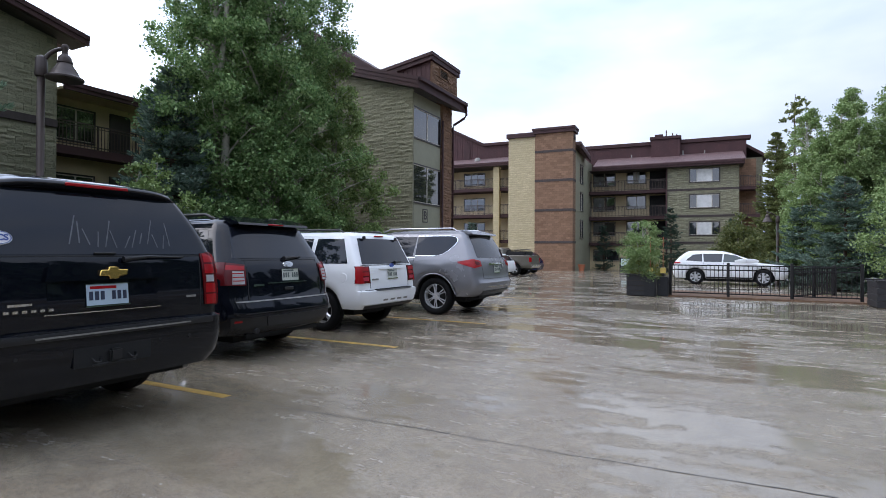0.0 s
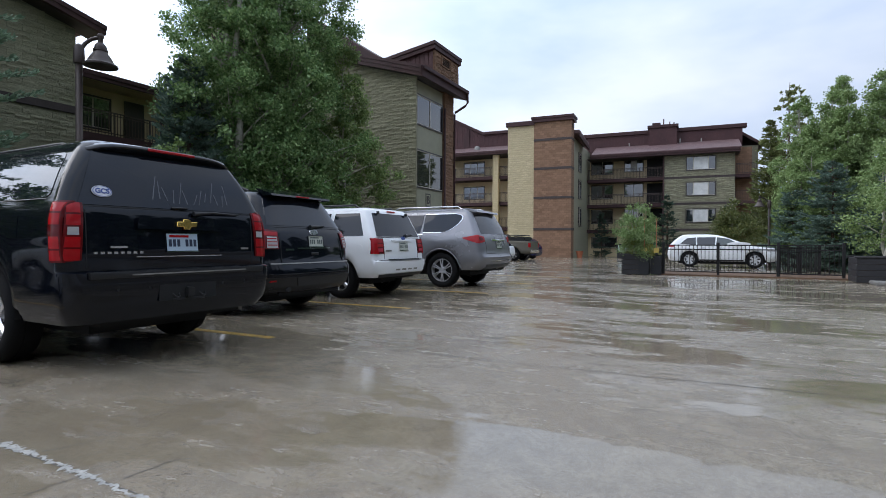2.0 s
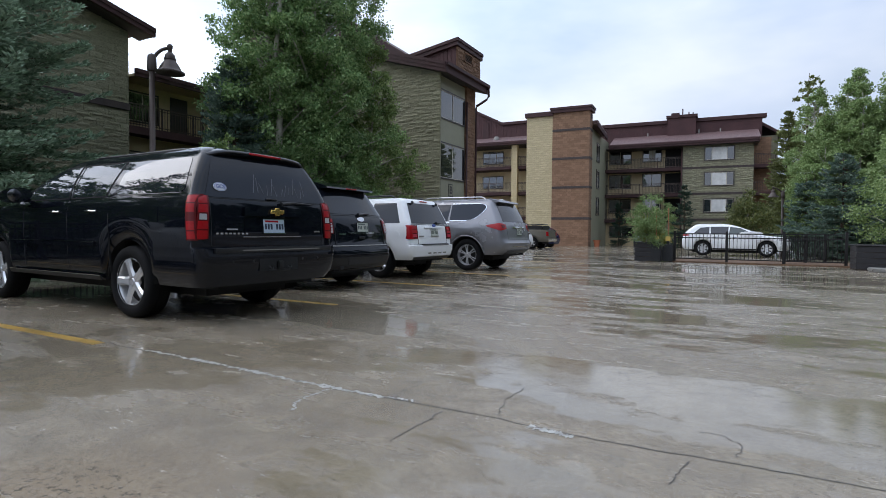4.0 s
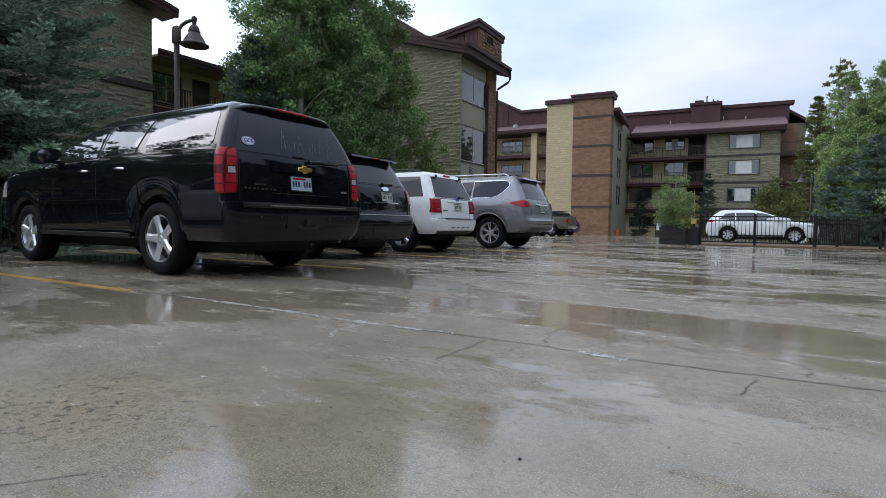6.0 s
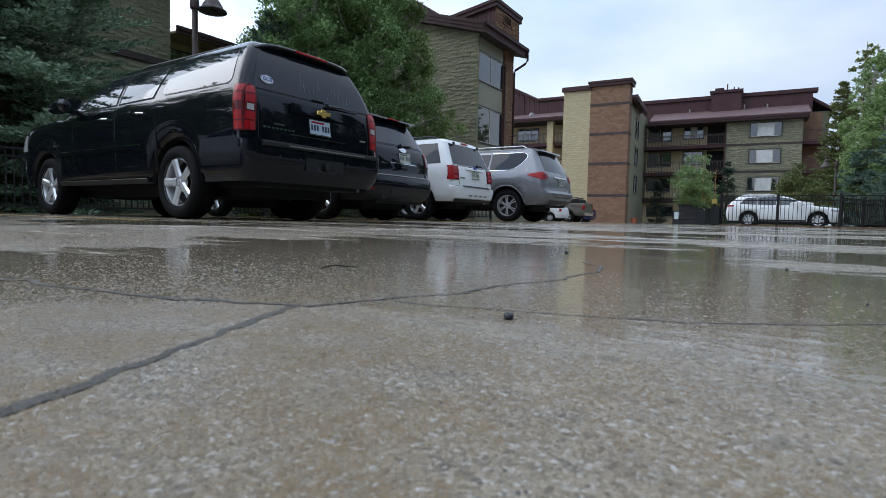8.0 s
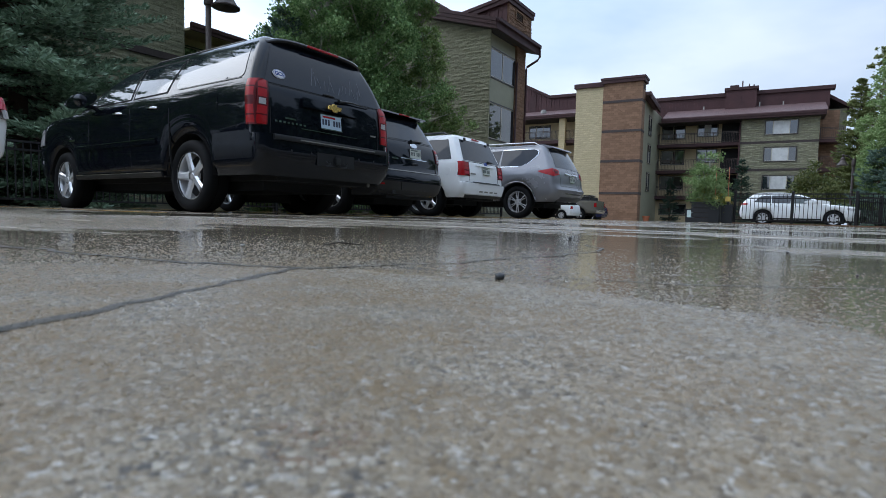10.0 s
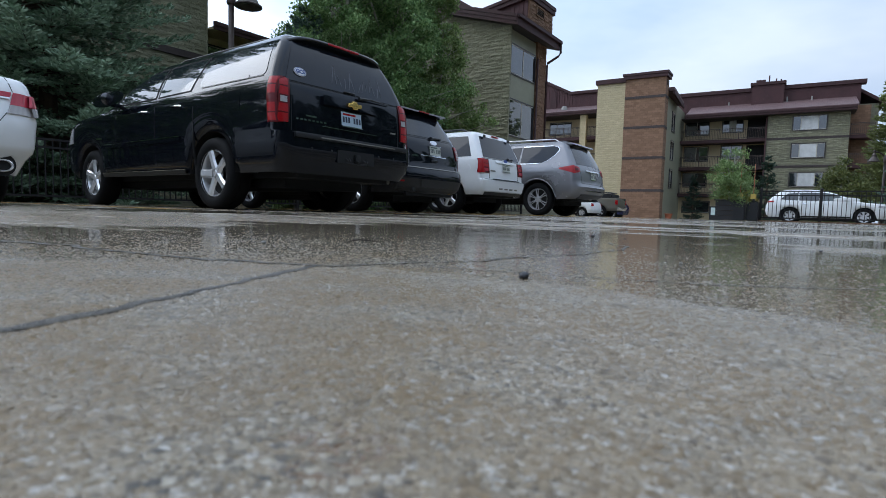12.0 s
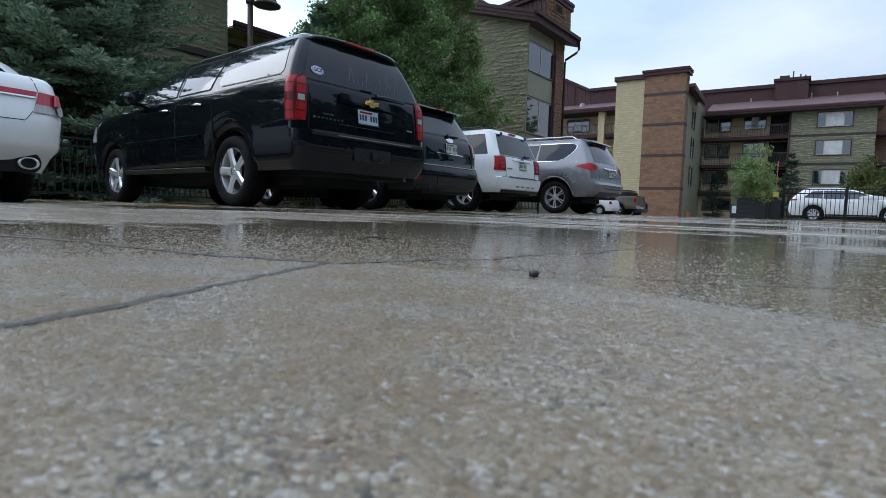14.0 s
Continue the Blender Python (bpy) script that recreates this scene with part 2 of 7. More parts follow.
def concrete_wet():
    """Broom-worn slab: stained, gritty and damp, with a water film that gathers in the low places."""
    n = Net("wet_concrete")
    g = n.add("ShaderNodeNewGeometry").outputs["Position"]

    def near(x, y, r0, r1):
        d = n.t.nodes.new("ShaderNodeVectorMath")
        d.operation = "DISTANCE"
        d.inputs[1].default_value = (x, y, 0)
        n.link(g, d.inputs[0])
        m = n.add("ShaderNodeMapRange", interpolation_type="SMOOTHSTEP")
        m.inputs["From Min"].default_value, m.inputs["From Max"].default_value, m.inputs["To Min"].default_value, m.inputs["To Max"].default_value = r0, r1, 1.0, 0.0
        n.link(d.outputs["Value"], m.inputs["Value"])
        return m.outputs[0]

    pools = n.noise(g, 0.42, 6, 0.62, (0.62, 1.3, 1.0))
    film = n.noise(g, 2.3, 7, 0.68, (0.6, 1.5, 1.0))
    streak = n.noise(g, 1.0, 5, 0.6, (0.3, 1.7, 1.0))
    wet = n.math("ADD", pools, n.math("MULTIPLY", n.math("SUBTRACT", film, 0.5), 0.34))
    wet = n.math("ADD", wet, n.math("MULTIPLY", n.math("SUBTRACT", streak, 0.5), 0.34))
    # a hump under the low end of the way and a dip just beyond it
    wet = n.math("SUBTRACT", wet, n.math("MULTIPLY", near(0.98, -4.2, 0.3, 0.62), 0.34))
    wet = n.math("SUBTRACT", wet, n.math("MULTIPLY", near(-0.75, -3.3, 0.25, 1.3), 0.2))
    wet = n.math("ADD", wet, n.math("MULTIPLY", near(0.3, -3.05, 0.6, 1.4), 0.145))
    wet = n.math("ADD", wet, n.math("MULTIPLY", near(3.0, -1.2, 0.8, 4.0), 0.03))
    wet = n.math("ADD", wet, n.math("MULTIPLY", near(2.1, -3.5, 0.7, 1.3), 0.1))
    wet = n.math("SUBTRACT", wet, n.math("MULTIPLY", near(0.6, -1.6, 0.4, 1.5), 0.085))
    wet = n.math("ADD", wet, n.math("MULTIPLY", near(-2.4, -1.9, 0.4, 1.5), 0.08))
    blot = n.noise(g, 5.5, 6, 0.7)
    wet = n.math("ADD", wet, n.math("MULTIPLY", n.math("SUBTRACT", blot, 0.5), 0.2))
    pool = n.ramp(wet, [(0.492, 0.0), (0.535, 1.0)])
    stain = n.noise(g, 0.7, 7, 0.68)
    speck = n.noise(g, 210.0, 2, 0.6)
    grit = n.noise(g, 640.0, 3, 0.7)
    patchy = n.noise(g, 40.0, 5, 0.75)
    col = n.ramp(stain, [(0.3, (0.2, 0.15, 0.092)), (0.5, (0.285, 0.226, 0.15)), (0.72, (0.36, 0.3, 0.218))])
    col = n.mix(n.ramp(blot, [(0.35, 0.5), (0.58, 0.0)]), col, (0.15, 0.122, 0.085))
    col = n.mix(n.ramp(patchy, [(0.38, 0.55), (0.56, 0.0)]), col, (0.12, 0.1, 0.072))
    col = n.mix(n.ramp(speck, [(0.53, 0.0), (0.7, 0.85)]), col, (0.52, 0.5, 0.46))
    col = n.mix(n.ramp(grit, [(0.32, 0.8), (0.48, 0.0)]), col, (0.07, 0.062, 0.05))
    pits = n.noise(g, 34.0, 3, 0.65)
    col = n.mix(n.ramp(pits, [(0.63, 0.0), (0.69, 0.75)]), col, (0.07, 0.058, 0.042))
    worn = n.math("MULTIPLY", near(-0.75, -3.3, 0.1, 0.7), n.ramp(n.noise(g, 24.0, 6, 0.8), [(0.53, 0.0), (0.6, 0.95)]))
    col = n.mix(n.math("MULTIPLY", near(-0.75, -3.3, 0.1, 0.9), 0.45), col, (0.27, 0.19, 0.105))
    col = n.mix(worn, col, (0.05, 0.042, 0.03))
    rust = n.math("MULTIPLY", near(1.1, -4.02, 0.004, 0.022), n.ramp(n.noise(g, 90.0, 4, 0.7), [(0.42, 0.0), (0.6, 0.9)]))
    col = n.mix(rust, col, (0.13, 0.06, 0.025))
    col = n.mix(n.math("MULTIPLY", pool, 0.3), col, (0.13, 0.11, 0.07))
    n.set(Base_Color=col, Roughness=n.mix(pool, n.ramp(film, [(0.32, 0.34), (0.66, 0.11)]), n.ramp(film, [(0.35, 0.04), (0.65, 0.012)])), Specular_IOR_Level=0.55)
    rip = n.noise(g, 34.0, 3, 0.6, (0.45, 1.6, 1.0))
    broom, swell = n.noise(g, 55.0, 4, 0.7), n.noise(g, 4.0, 4, 0.6, (0.7, 1.5, 1.0))
    coarse = n.math("ADD", n.math("ADD", n.math("MULTIPLY", grit, 1.4), n.math("MULTIPLY", speck, 2.6)), n.math("MULTIPLY", broom, 2.6))
    height = n.mix(pool, coarse, n.math("ADD", n.math("MULTIPLY", rip, 2.4), n.math("MULTIPLY", coarse, 0.15)))
    height = n.math("ADD", height, n.math("MULTIPLY", swell, n.mix(pool, 5.0, 9.0)))
    n.bump(height, n.math("SUBTRACT", 0.5, n.math("MULTIPLY", pool, 0.4)), 0.0016)
    return n.mat


def aggregate():
    """Wet sand grains: tan, grey, dark and a few clear quartz ones."""
    n = Net("wet_aggregate")
    r = n.add("ShaderNodeNewGeometry").outputs["Random Per Island"]
    patch = n.noise(n.coords(), 14.0, 4, 0.65)
    col = n.ramp(r, [(0.0, (0.03, 0.03, 0.032)), (0.14, (0.09, 0.078, 0.06)), (0.5, (0.21, 0.17, 0.115)), (0.8, (0.3, 0.255, 0.185)), (0.93, (0.36, 0.32, 0.25)), (1.0, (0.5, 0.48, 0.43))])
    col = n.mix(n.ramp(patch, [(0.38, 0.0), (0.56, 0.8)]), col, (0.17, 0.11, 0.045))
    n.set(Base_Color=n.mix(n.math("MULTIPLY", n.noise(n.coords(), 300.0), 0.4), col, (0.13, 0.1, 0.065)), Roughness=n.ramp(r, [(0.7, 0.45), (0.85, 0.12)]), Specular_IOR_Level=0.4)
    return n.mat


AGGREGATE = aggregate()
CONCRETE = concrete_wet()
CRACK = plain("wet_crack", (0.095, 0.085, 0.07), 0.38, var=0.65, scale=30, bump=0.8, fine=300, Specular_IOR_Level=0.5)
JOINT = plain("dark_joint_tar", (0.05, 0.045, 0.038), 0.6, var=0.5, scale=20, fine=200)
LIME = plain("pale_joint_filler", (0.36, 0.35, 0.32), 0.5, var=0.6, scale=14, fine=90)
YELLOW = plain("worn_yellow_paint", (0.44, 0.27, 0.06), 0.35, var=0.6, scale=5, fine=45)
EARTH = plain("dark_earth", (0.07, 0.055, 0.035), 0.9, var=0.5, scale=1.2, bump=0.8, fine=25)
MULCH = plain("bark_mulch", (0.14, 0.08, 0.045), 0.9, var=0.6, scale=6, bump=1.0, fine=35)
STONE_OLIVE = masonry("olive_split_face_block", (0.2, 0.19, 0.125), (0.27, 0.255, 0.175), 0.41, 0.205, 0.012)
STONE_TAN = masonry("tan_split_face_block", (0.52, 0.43, 0.255), (0.6, 0.5, 0.31), 0.41, 0.205, 0.008, split=12)
BRICK_RED = masonry("brown_split_face_block", (0.2, 0.11, 0.062), (0.33, 0.19, 0.115), 0.41, 0.205, 0.01, split=12)
SPLIT_OLIVE = split_face("olive_split_block", (0.27, 0.258, 0.165), (0.36, 0.345, 0.23))
SPLIT_TAN = split_face("tan_split_block", (0.55, 0.46, 0.275), (0.63, 0.53, 0.33))
SPLIT_BROWN = split_face("brown_split_block", (0.215, 0.12, 0.068), (0.33, 0.19, 0.115))
BAND = plain("dark_band_course", (0.06, 0.045, 0.042), 0.8, var=0.3, scale=3, bump=0.5, fine=14)
PURPLE = plain("maroon_metal", (0.075, 0.034, 0.034), 0.6, var=0.25, scale=1.5, Specular_IOR_Level=0.3)
FASCIA = plain("dark_maroon_fascia", (0.055, 0.027, 0.027), 0.6, var=0.25, scale=1.5, Specular_IOR_Level=0.25)
SOFFIT = plain("dark_brown_soffit", (0.045, 0.035, 0.03), 0.7)
STUCCO = plain("beige_stucco", (0.58, 0.47, 0.29), 0.85, var=0.15, scale=1.0, bump=0.3, fine=40)
SPANDREL = plain("sage_panel", (0.27, 0.265, 0.185), 0.6, var=0.12, scale=2)
IRON = plain("black_iron", (0.014, 0.013, 0.013), 0.6, var=0.3, scale=8, Specular_IOR_Level=0.3)
RAIL_BROWN = plain("brown_railing_paint", (0.06, 0.04, 0.032), 0.5, var=0.25, scale=6)
BRONZE = plain("bronze_lamp_metal", (0.05, 0.036, 0.03), 0.4, 0.3, var=0.2, scale=6)
FRAME_DARK = plain("dark_window_frame", (0.03, 0.022, 0.02), 0.4)
FRAME_PALE = plain("pale_window_frame", (0.5, 0.46, 0.38), 0.5)
CURTAIN = plain("white_curtain", (0.62, 0.62, 0.6), 0.9, var=0.25, scale=2)
TIMBER = plain("black_stained_timber", (0.022, 0.02, 0.021), 0.55, var=0.4, scale=4, bump=0.4, fine=30)
BARK_PALE = plain("aspen_bark", (0.36, 0.34, 0.28), 0.85, var=0.4, scale=6, bump=0.6)
BARK_DARK = plain("conifer_bark", (0.09, 0.06, 0.04), 0.9, var=0.4, scale=8, bump=0.9)
TERRA = plain("terracotta", (0.4, 0.13, 0.06), 0.7)
YELLOW_CAP = plain("yellow_plastic", (0.7, 0.5, 0.12), 0.45)
SIGN_PALE = plain("pale_sign_face", (0.5, 0.6, 0.58), 0.4)
CABLE = plain("dark_twig_bark", (0.03, 0.022, 0.016), 0.8)
STONE_GREY = plain("grey_pebble", (0.22, 0.21, 0.19), 0.5, var=0.3, scale=40)
STONE_DARK = plain("dark_grey_plastic", (0.022, 0.022, 0.023), 0.55, var=0.2, scale=9)
STONE_BLACK = plain("black_pebble", (0.02, 0.02, 0.022), 0.35, var=0.3, scale=40)
LEAF_ASPEN = leafy("aspen_leaf", (0.1, 0.19, 0.062), (0.21, 0.345, 0.12), (0.4, 0.53, 0.23), 0.55)
LEAF_LIGHT = leafy("light_aspen_leaf", (0.15, 0.235, 0.075), (0.26, 0.365, 0.135), (0.41, 0.51, 0.225), 0.55)
LEAF_MID = leafy("yellow_green_aspen_leaf", (0.12, 0.19, 0.06), (0.23, 0.33, 0.1), (0.4, 0.49, 0.2))
LEAF_OLIVE = leafy("olive_leaf", (0.07, 0.09, 0.025), (0.13, 0.155, 0.045), (0.21, 0.21, 0.065))
LEAF_YELLOW = leafy("yellowing_leaf", (0.12, 0.16, 0.03), (0.26, 0.26, 0.05), (0.34, 0.27, 0.05))
NEEDLE = leafy("spruce_needle", (0.025, 0.05, 0.033), (0.045, 0.085, 0.055), (0.075, 0.12, 0.085), 0.6)
NEEDLE_BLUE = leafy("blue_spruce_needle", (0.08, 0.135, 0.1), (0.14, 0.21, 0.16), (0.26, 0.34, 0.27), 0.6)
NEEDLE_GREEN = leafy("grey_green_spruce_needle", (0.16, 0.24, 0.15), (0.28, 0.39, 0.26), (0.47, 0.59, 0.42), 0.55)
NEEDLE_PINE = leafy("pine_needle", (0.12, 0.15, 0.05), (0.2, 0.23, 0.08), (0.32, 0.34, 0.13), 0.6)


def window_glass():
    n = Net("window_glass")
    n.set(Base_Color=(0.02, 0.024, 0.026), Roughness=0.02, IOR=2.2)
    return n.mat


GLASS = window_glass()


def shingles():
    n = Net("maroon_shingles")
    c = n.coords()
    br = n.add("ShaderNodeTexBrick", Scale=1.0)
    br.inputs["Brick Width"].default_value, br.inputs["Row Height"].default_value, br.inputs["Mortar Size"].default_value = 0.35, 0.14, 0.012
    br.inputs["Color1"].default_value, br.inputs["Color2"].default_value, br.inputs["Mortar"].default_value = (0.13, 0.075, 0.072, 1), (0.19, 0.115, 0.11, 1), (0.06, 0.035, 0.035, 1)
    n.link(c, br.inputs["Vector"])
    n.set(Base_Color=n.mix(n.math("MULTIPLY", n.noise(c, 30), 0.4), br.outputs["Color"], (0.08, 0.05, 0.05)), Roughness=0.6)
    n.bump(n.noise(c, 40), 0.4, 0.01)
    return n.mat


SHINGLE = shingles()

# ---- ground ----
ground = part("ground", boxes((-900, 900, -900, 900, -3.0, -0.65)), EARTH)
tagged(ground, "dark damp earth under and round the car park", "ground", kind="structure")


def gz(y):
    """The height of the slab: level by the bays, then falling gently to the far building."""
    return -0.008 * max(y - 15.0, 0.0)


def lot_outline():
    bm = bmesh.new()
    for x0, x1, ys in ((-10.35, 40, (-45, 15, 16.7)), (-34, -1.5, (16.7, 80)), (-1.5, 40, (19.5, 80))):
        top = [(y, gz(y)) for y in ys]
        prism([(ys[-1], -1.2), (ys[0], -1.2)] + top, "x", x0, x1, bm)
    return bm


pavement = tagged(part("pavement", lot_outline(), CONCRETE), "wet grey-tan concrete car park with shallow puddles", "pavement", kind="structure")
bed = tagged(part("mulch_bed", boxes((-1.5, 40, 16.7, 19.5, -0.4, 0.03)), MULCH), "strip of brown bark mulch behind the fence", "planting bed", kind="structure")


def ribbon(points, width, z=0.002, rough=0.25, step=0.06, seed=1, keep=0.75):
    """A thin uneven strip that lies on the concrete."""
    rnd = random.Random(seed)
    bm, prev, run, drift = bmesh.new(), None, 0.5, 0.0
    pts = [Vector((*p, 0)) for p in points]
    for a, b in zip(pts, pts[1:]):
        n = max(int((b - a).length / step), 1)
        d = (b - a).normalized()
        side = Vector((-d.y, d.x, 0))
        for i in range(n + (b is pts[-1])):
            run, drift = keep * run + (1 - keep) * rnd.uniform(0.05, 0.85), 0.7 * drift + rnd.gauss(0, width * rough)
            p = a + (b - a) * (i / n) + side * drift
            w = width * run
            pair = [bm.verts.new((*(p + side * w).xy, z)), bm.verts.new((*(p - side * w).xy, z))]
            if prev:
                bm.faces.new((prev[0], prev[1], pair[1], pair[0]))
            prev = pair
    for f in bm.faces:
        if f.normal.z < 0:
            f.normal_flip()
    return bm


def stripe(x0, y0, x1, y1, w=0.1):
    a, b = Vector((x0, y0, 0)), Vector((x1, y1, 0))
    d = (b - a).normalized()
    s = Vector((-d.y, d.x, 0)) * w / 2
    return prism([(a + s).xy, (b + s).xy, (b - s).xy, (a - s).xy], "z", 0.0, 0.003)


for k in range(-4, 5):
    yy = 1.37 + 3.02 * k
    st = part("parking_line", stripe(-10.0, yy - 0.22, -3.5 if k < 1 else -3.62, yy), YELLOW)
    tagged(st, "worn yellow painted parking bay line on concrete", "parking line", "yellow bay lines")

# joints and cracks in the slab
def crack(points, width, label, material=None, seed=1, rough=0.25, z=0.002, step=0.05, keep=0.75):
    return tagged(part("crack", ribbon(points, width, z, rough, step, seed, keep), material or CRACK), label, "crack", "slab cracks", "structure")


crack([(-10.2, 0.95), (-3.5, 1.36), (-2.56, 1.4), (-1.67, 1.47), (-0.32, 1.52), (0.69, 1.6), (6.0, 1.9), (14, 2.3)], 0.009, "dark tarred joint across the slab", JOINT, seed=1, rough=0.35)
crack([(-10.2, -1.75), (-3.54, -1.6), (-2.1, -1.575), (-0.9, -1.575), (0.2, -1.545), (0.77, -1.565), (1.72, -1.5), (8.0, -1.3)], 0.009, "dark joint across the slab", JOINT, seed=2, z=0.0016, rough=0.4)
crack([(-2.9, -1.585), (-1.58, -1.57), (-0.9, -1.585), (-0.3, -1.545)], 0.024, "pale lime filler in a joint", LIME, seed=3, rough=0.3, step=0.01, keep=0.2)
for k, (x0, x1, w) in enumerate(((-2.35, -2.05, 0.04), (-1.75, -1.5, 0.03), (-1.0, -0.78, 0.038), (-0.66, -0.5, 0.026), (0.42, 0.66, 0.04))):
    crack([(x0, -1.572), ((x0 + x1) / 2, -1.58), (x1, -1.568)], w, "spread patch of pale lime on a joint", LIME, seed=50 + k, rough=0.3, z=0.0024, step=0.005, keep=0.1)
crack([(-0.79, -2.03), (-0.88, -1.84), (-0.89, -1.61)], 0.017, "short pale crack", LIME, seed=5, rough=0.4, step=0.008, keep=0.2)
for k, line in enumerate((((-0.06, -2.1), (-0.06, -1.91), (-0.07, -1.6)), ((-0.45, -1.54), (-0.48, -1.37), (-0.46, -1.26)), ((0.2, -1.48), (0.14, -1.2), (0.15, -0.95)), ((1.13, -1.88), (1.15, -1.77), (1.18, -1.6)),
                          ((1.35, -1.45), (1.37, -1.28), (1.3, -1.18), (1.18, -1.2)), ((-2.46, -2.01), (-2.5, -1.82), (-2.48, -1.61)), ((-1.58, -1.81), (-1.56, -1.6)), ((-2.04, -1.53), (-1.95, -1.28)),
                          ((-1.37, -1.52), (-1.39, -1.34), (-1.33, -1.22)), ((-4.6, -2.2), (-4.74, -1.84)))):
    crack(line, 0.006, "short fine dark crack", JOINT, seed=70 + k, rough=0.7, step=0.02)
crack([(-0.25, -3.65), (-0.21, -3.59), (-0.14, -3.5)], 0.004, "short dark crack", seed=9, step=0.015, rough=0.5)
crack([(-0.45, -4.05), (0.1, -3.94), (0.425, -3.868), (0.58, -3.834), (0.68, -3.817), (0.8, -3.772)], 0.01, "dark wandering crack in the slab", seed=10, step=0.012, rough=0.3, z=0.0007)
crack([(0.802, -3.77), (0.82, -3.719), (0.843, -3.66), (0.868, -3.6), (0.866, -3.53), (0.867, -3.472), (0.892, -3.439), (0.901, -3.392), (0.889, -3.351), (0.9, -3.272), (0.89, -3.214), (0.871, -3.141), (0.837, -3.116), (0.811, -3.066)], 0.006, "dark wandering crack in the slab", seed=11, step=0.01, rough=0.4, z=0.0008)
crack([(0.8, -3.77), (0.835, -3.85), (0.863, -3.915), (0.896, -3.99), (0.925, -4.045), (1.0, -4.2)], 0.0095, "dark wandering crack in the slab", seed=12, step=0.01, rough=0.25, z=0.0006)
crack([(0.845, -3.69), (0.88, -3.69), (0.95, -3.67), (1.01, -3.653), (1.097, -3.621), (1.17, -3.57), (1.243, -3.507), (1.6, -3.3)], 0.003, "fine dark crack", seed=13, step=0.02, z=0.0005)
crack([(-10.2, 7.3), (-3.5, 7.5), (3.0, 7.7), (14, 8.0)], 0.012, "dark joint across the slab", seed=14)
crack([(-10.2, 12.8), (-3.5, 13.0), (14, 13.5)], 0.012, "dark joint across the slab", seed=15)


def pebble(x, y, r, material, seed, label):
    rnd = random.Random(seed)
    bm = bmesh.new()
    bmesh.ops.create_icosphere(bm, subdivisions=2, radius=r)
    for v in bm.verts:
        v.co *= rnd.uniform(0.82, 1.15)
        v.co.z *= 0.75
    ob = part("pebble", smooth(bm, 60), material, None, "", pose(x, y, r * 0.6))
    return tagged(ob, label, "pebble", "loose pebbles")


pebble(0.975, -3.705, 0.0045, STONE_BLACK, 1, "small black wet pebble on concrete")
pebble(0.525, -3.64, 0.0035, STONE_GREY, 2, "small pale wet pebble on concrete")
pebble(0.69, -2.84, 0.005, STONE_BLACK, 3, "small black wet pebble on concrete")
rnd = random.Random(77)
for k in range(46):
    pebble(rnd.uniform(-1.6, 1.6), rnd.uniform(-3.7, -1.4), rnd.uniform(0.0012, 0.003), STONE_GREY if k % 3 else STONE_BLACK, 10 + k, "tiny grit stone on wet concrete")
# loose sand and worn aggregate on the slab where the way ends, thinning out all round
def sand(cx, cy, spread, count, seed):
    rng = np.random.default_rng(seed)
    p = rng.normal(0, 1, (count, 2)) * spread + (cx, cy)
    r = np.minimum(rng.gamma(2.2, 0.00028, count) + 0.00025, 0.0022)
    h = np.minimum(r * rng.uniform(0.2, 0.7, count), 0.0006)
    turn = rng.uniform(0, 6.28, count)
    verts = np.zeros((count, 6, 3))
    for k in range(5):
        q = r * rng.uniform(0.75, 1.25, count)
        verts[:, k, 0] = p[:, 0] + q * np.cos(turn + k * math.pi / 2.5)
        verts[:, k, 1] = p[:, 1] + q * np.sin(turn + k * math.pi / 2.5)
        verts[:, k, 2] = h * rng.uniform(-0.2, 0.35, count)
    verts[:, 5, :2] = p + rng.normal(0, 1, (count, 2)) * (r * 0.2)[:, None]
    verts[:, 5, 2] = h
    base = np.arange(count)[:, None] * 6
    tris = np.concatenate([base + (k, (k + 1) % 5, 5) for k in range(5)], 1).reshape(-1, 3)
    me = bpy.data.meshes.new("sand_grains")
    me.vertices.add(count * 6)
    me.vertices.foreach_set("co", verts.astype(np.float32).ravel())
    me.loops.add(tris.size)
    me.loops.foreach_set("vertex_index", tris.astype(np.int32).ravel())
    me.polygons.add(len(tris))
    me.polygons.foreach_set("loop_start", np.arange(0, tris.size, 3, dtype=np.int32))
    me.update(calc_edges=True)
    me.polygons.foreach_set("use_smooth", np.ones(len(tris), dtype=bool))
    return me


for place, spread, count, seed in (((0.93, -3.96), (0.17, 0.13), 60000, 7), ((0.86, -3.84), (0.36, 0.26), 60000, 8)):
    tagged(part("sand_grains", sand(*place, spread, count, seed), AGGREGATE), "wet sand grains and worn aggregate on the concrete", "sand", kind="stuff")
twig = tagged(part("twig", tube([(0.574, -3.53, 0.002), (0.579, -3.515, 0.005), (0.583, -3.51, 0.006), (0.608, -3.488, 0.003)], [0.001, 0.0012, 0.0014, 0.0008], 6), CABLE), "small bent dark twig on concrete", "twig")

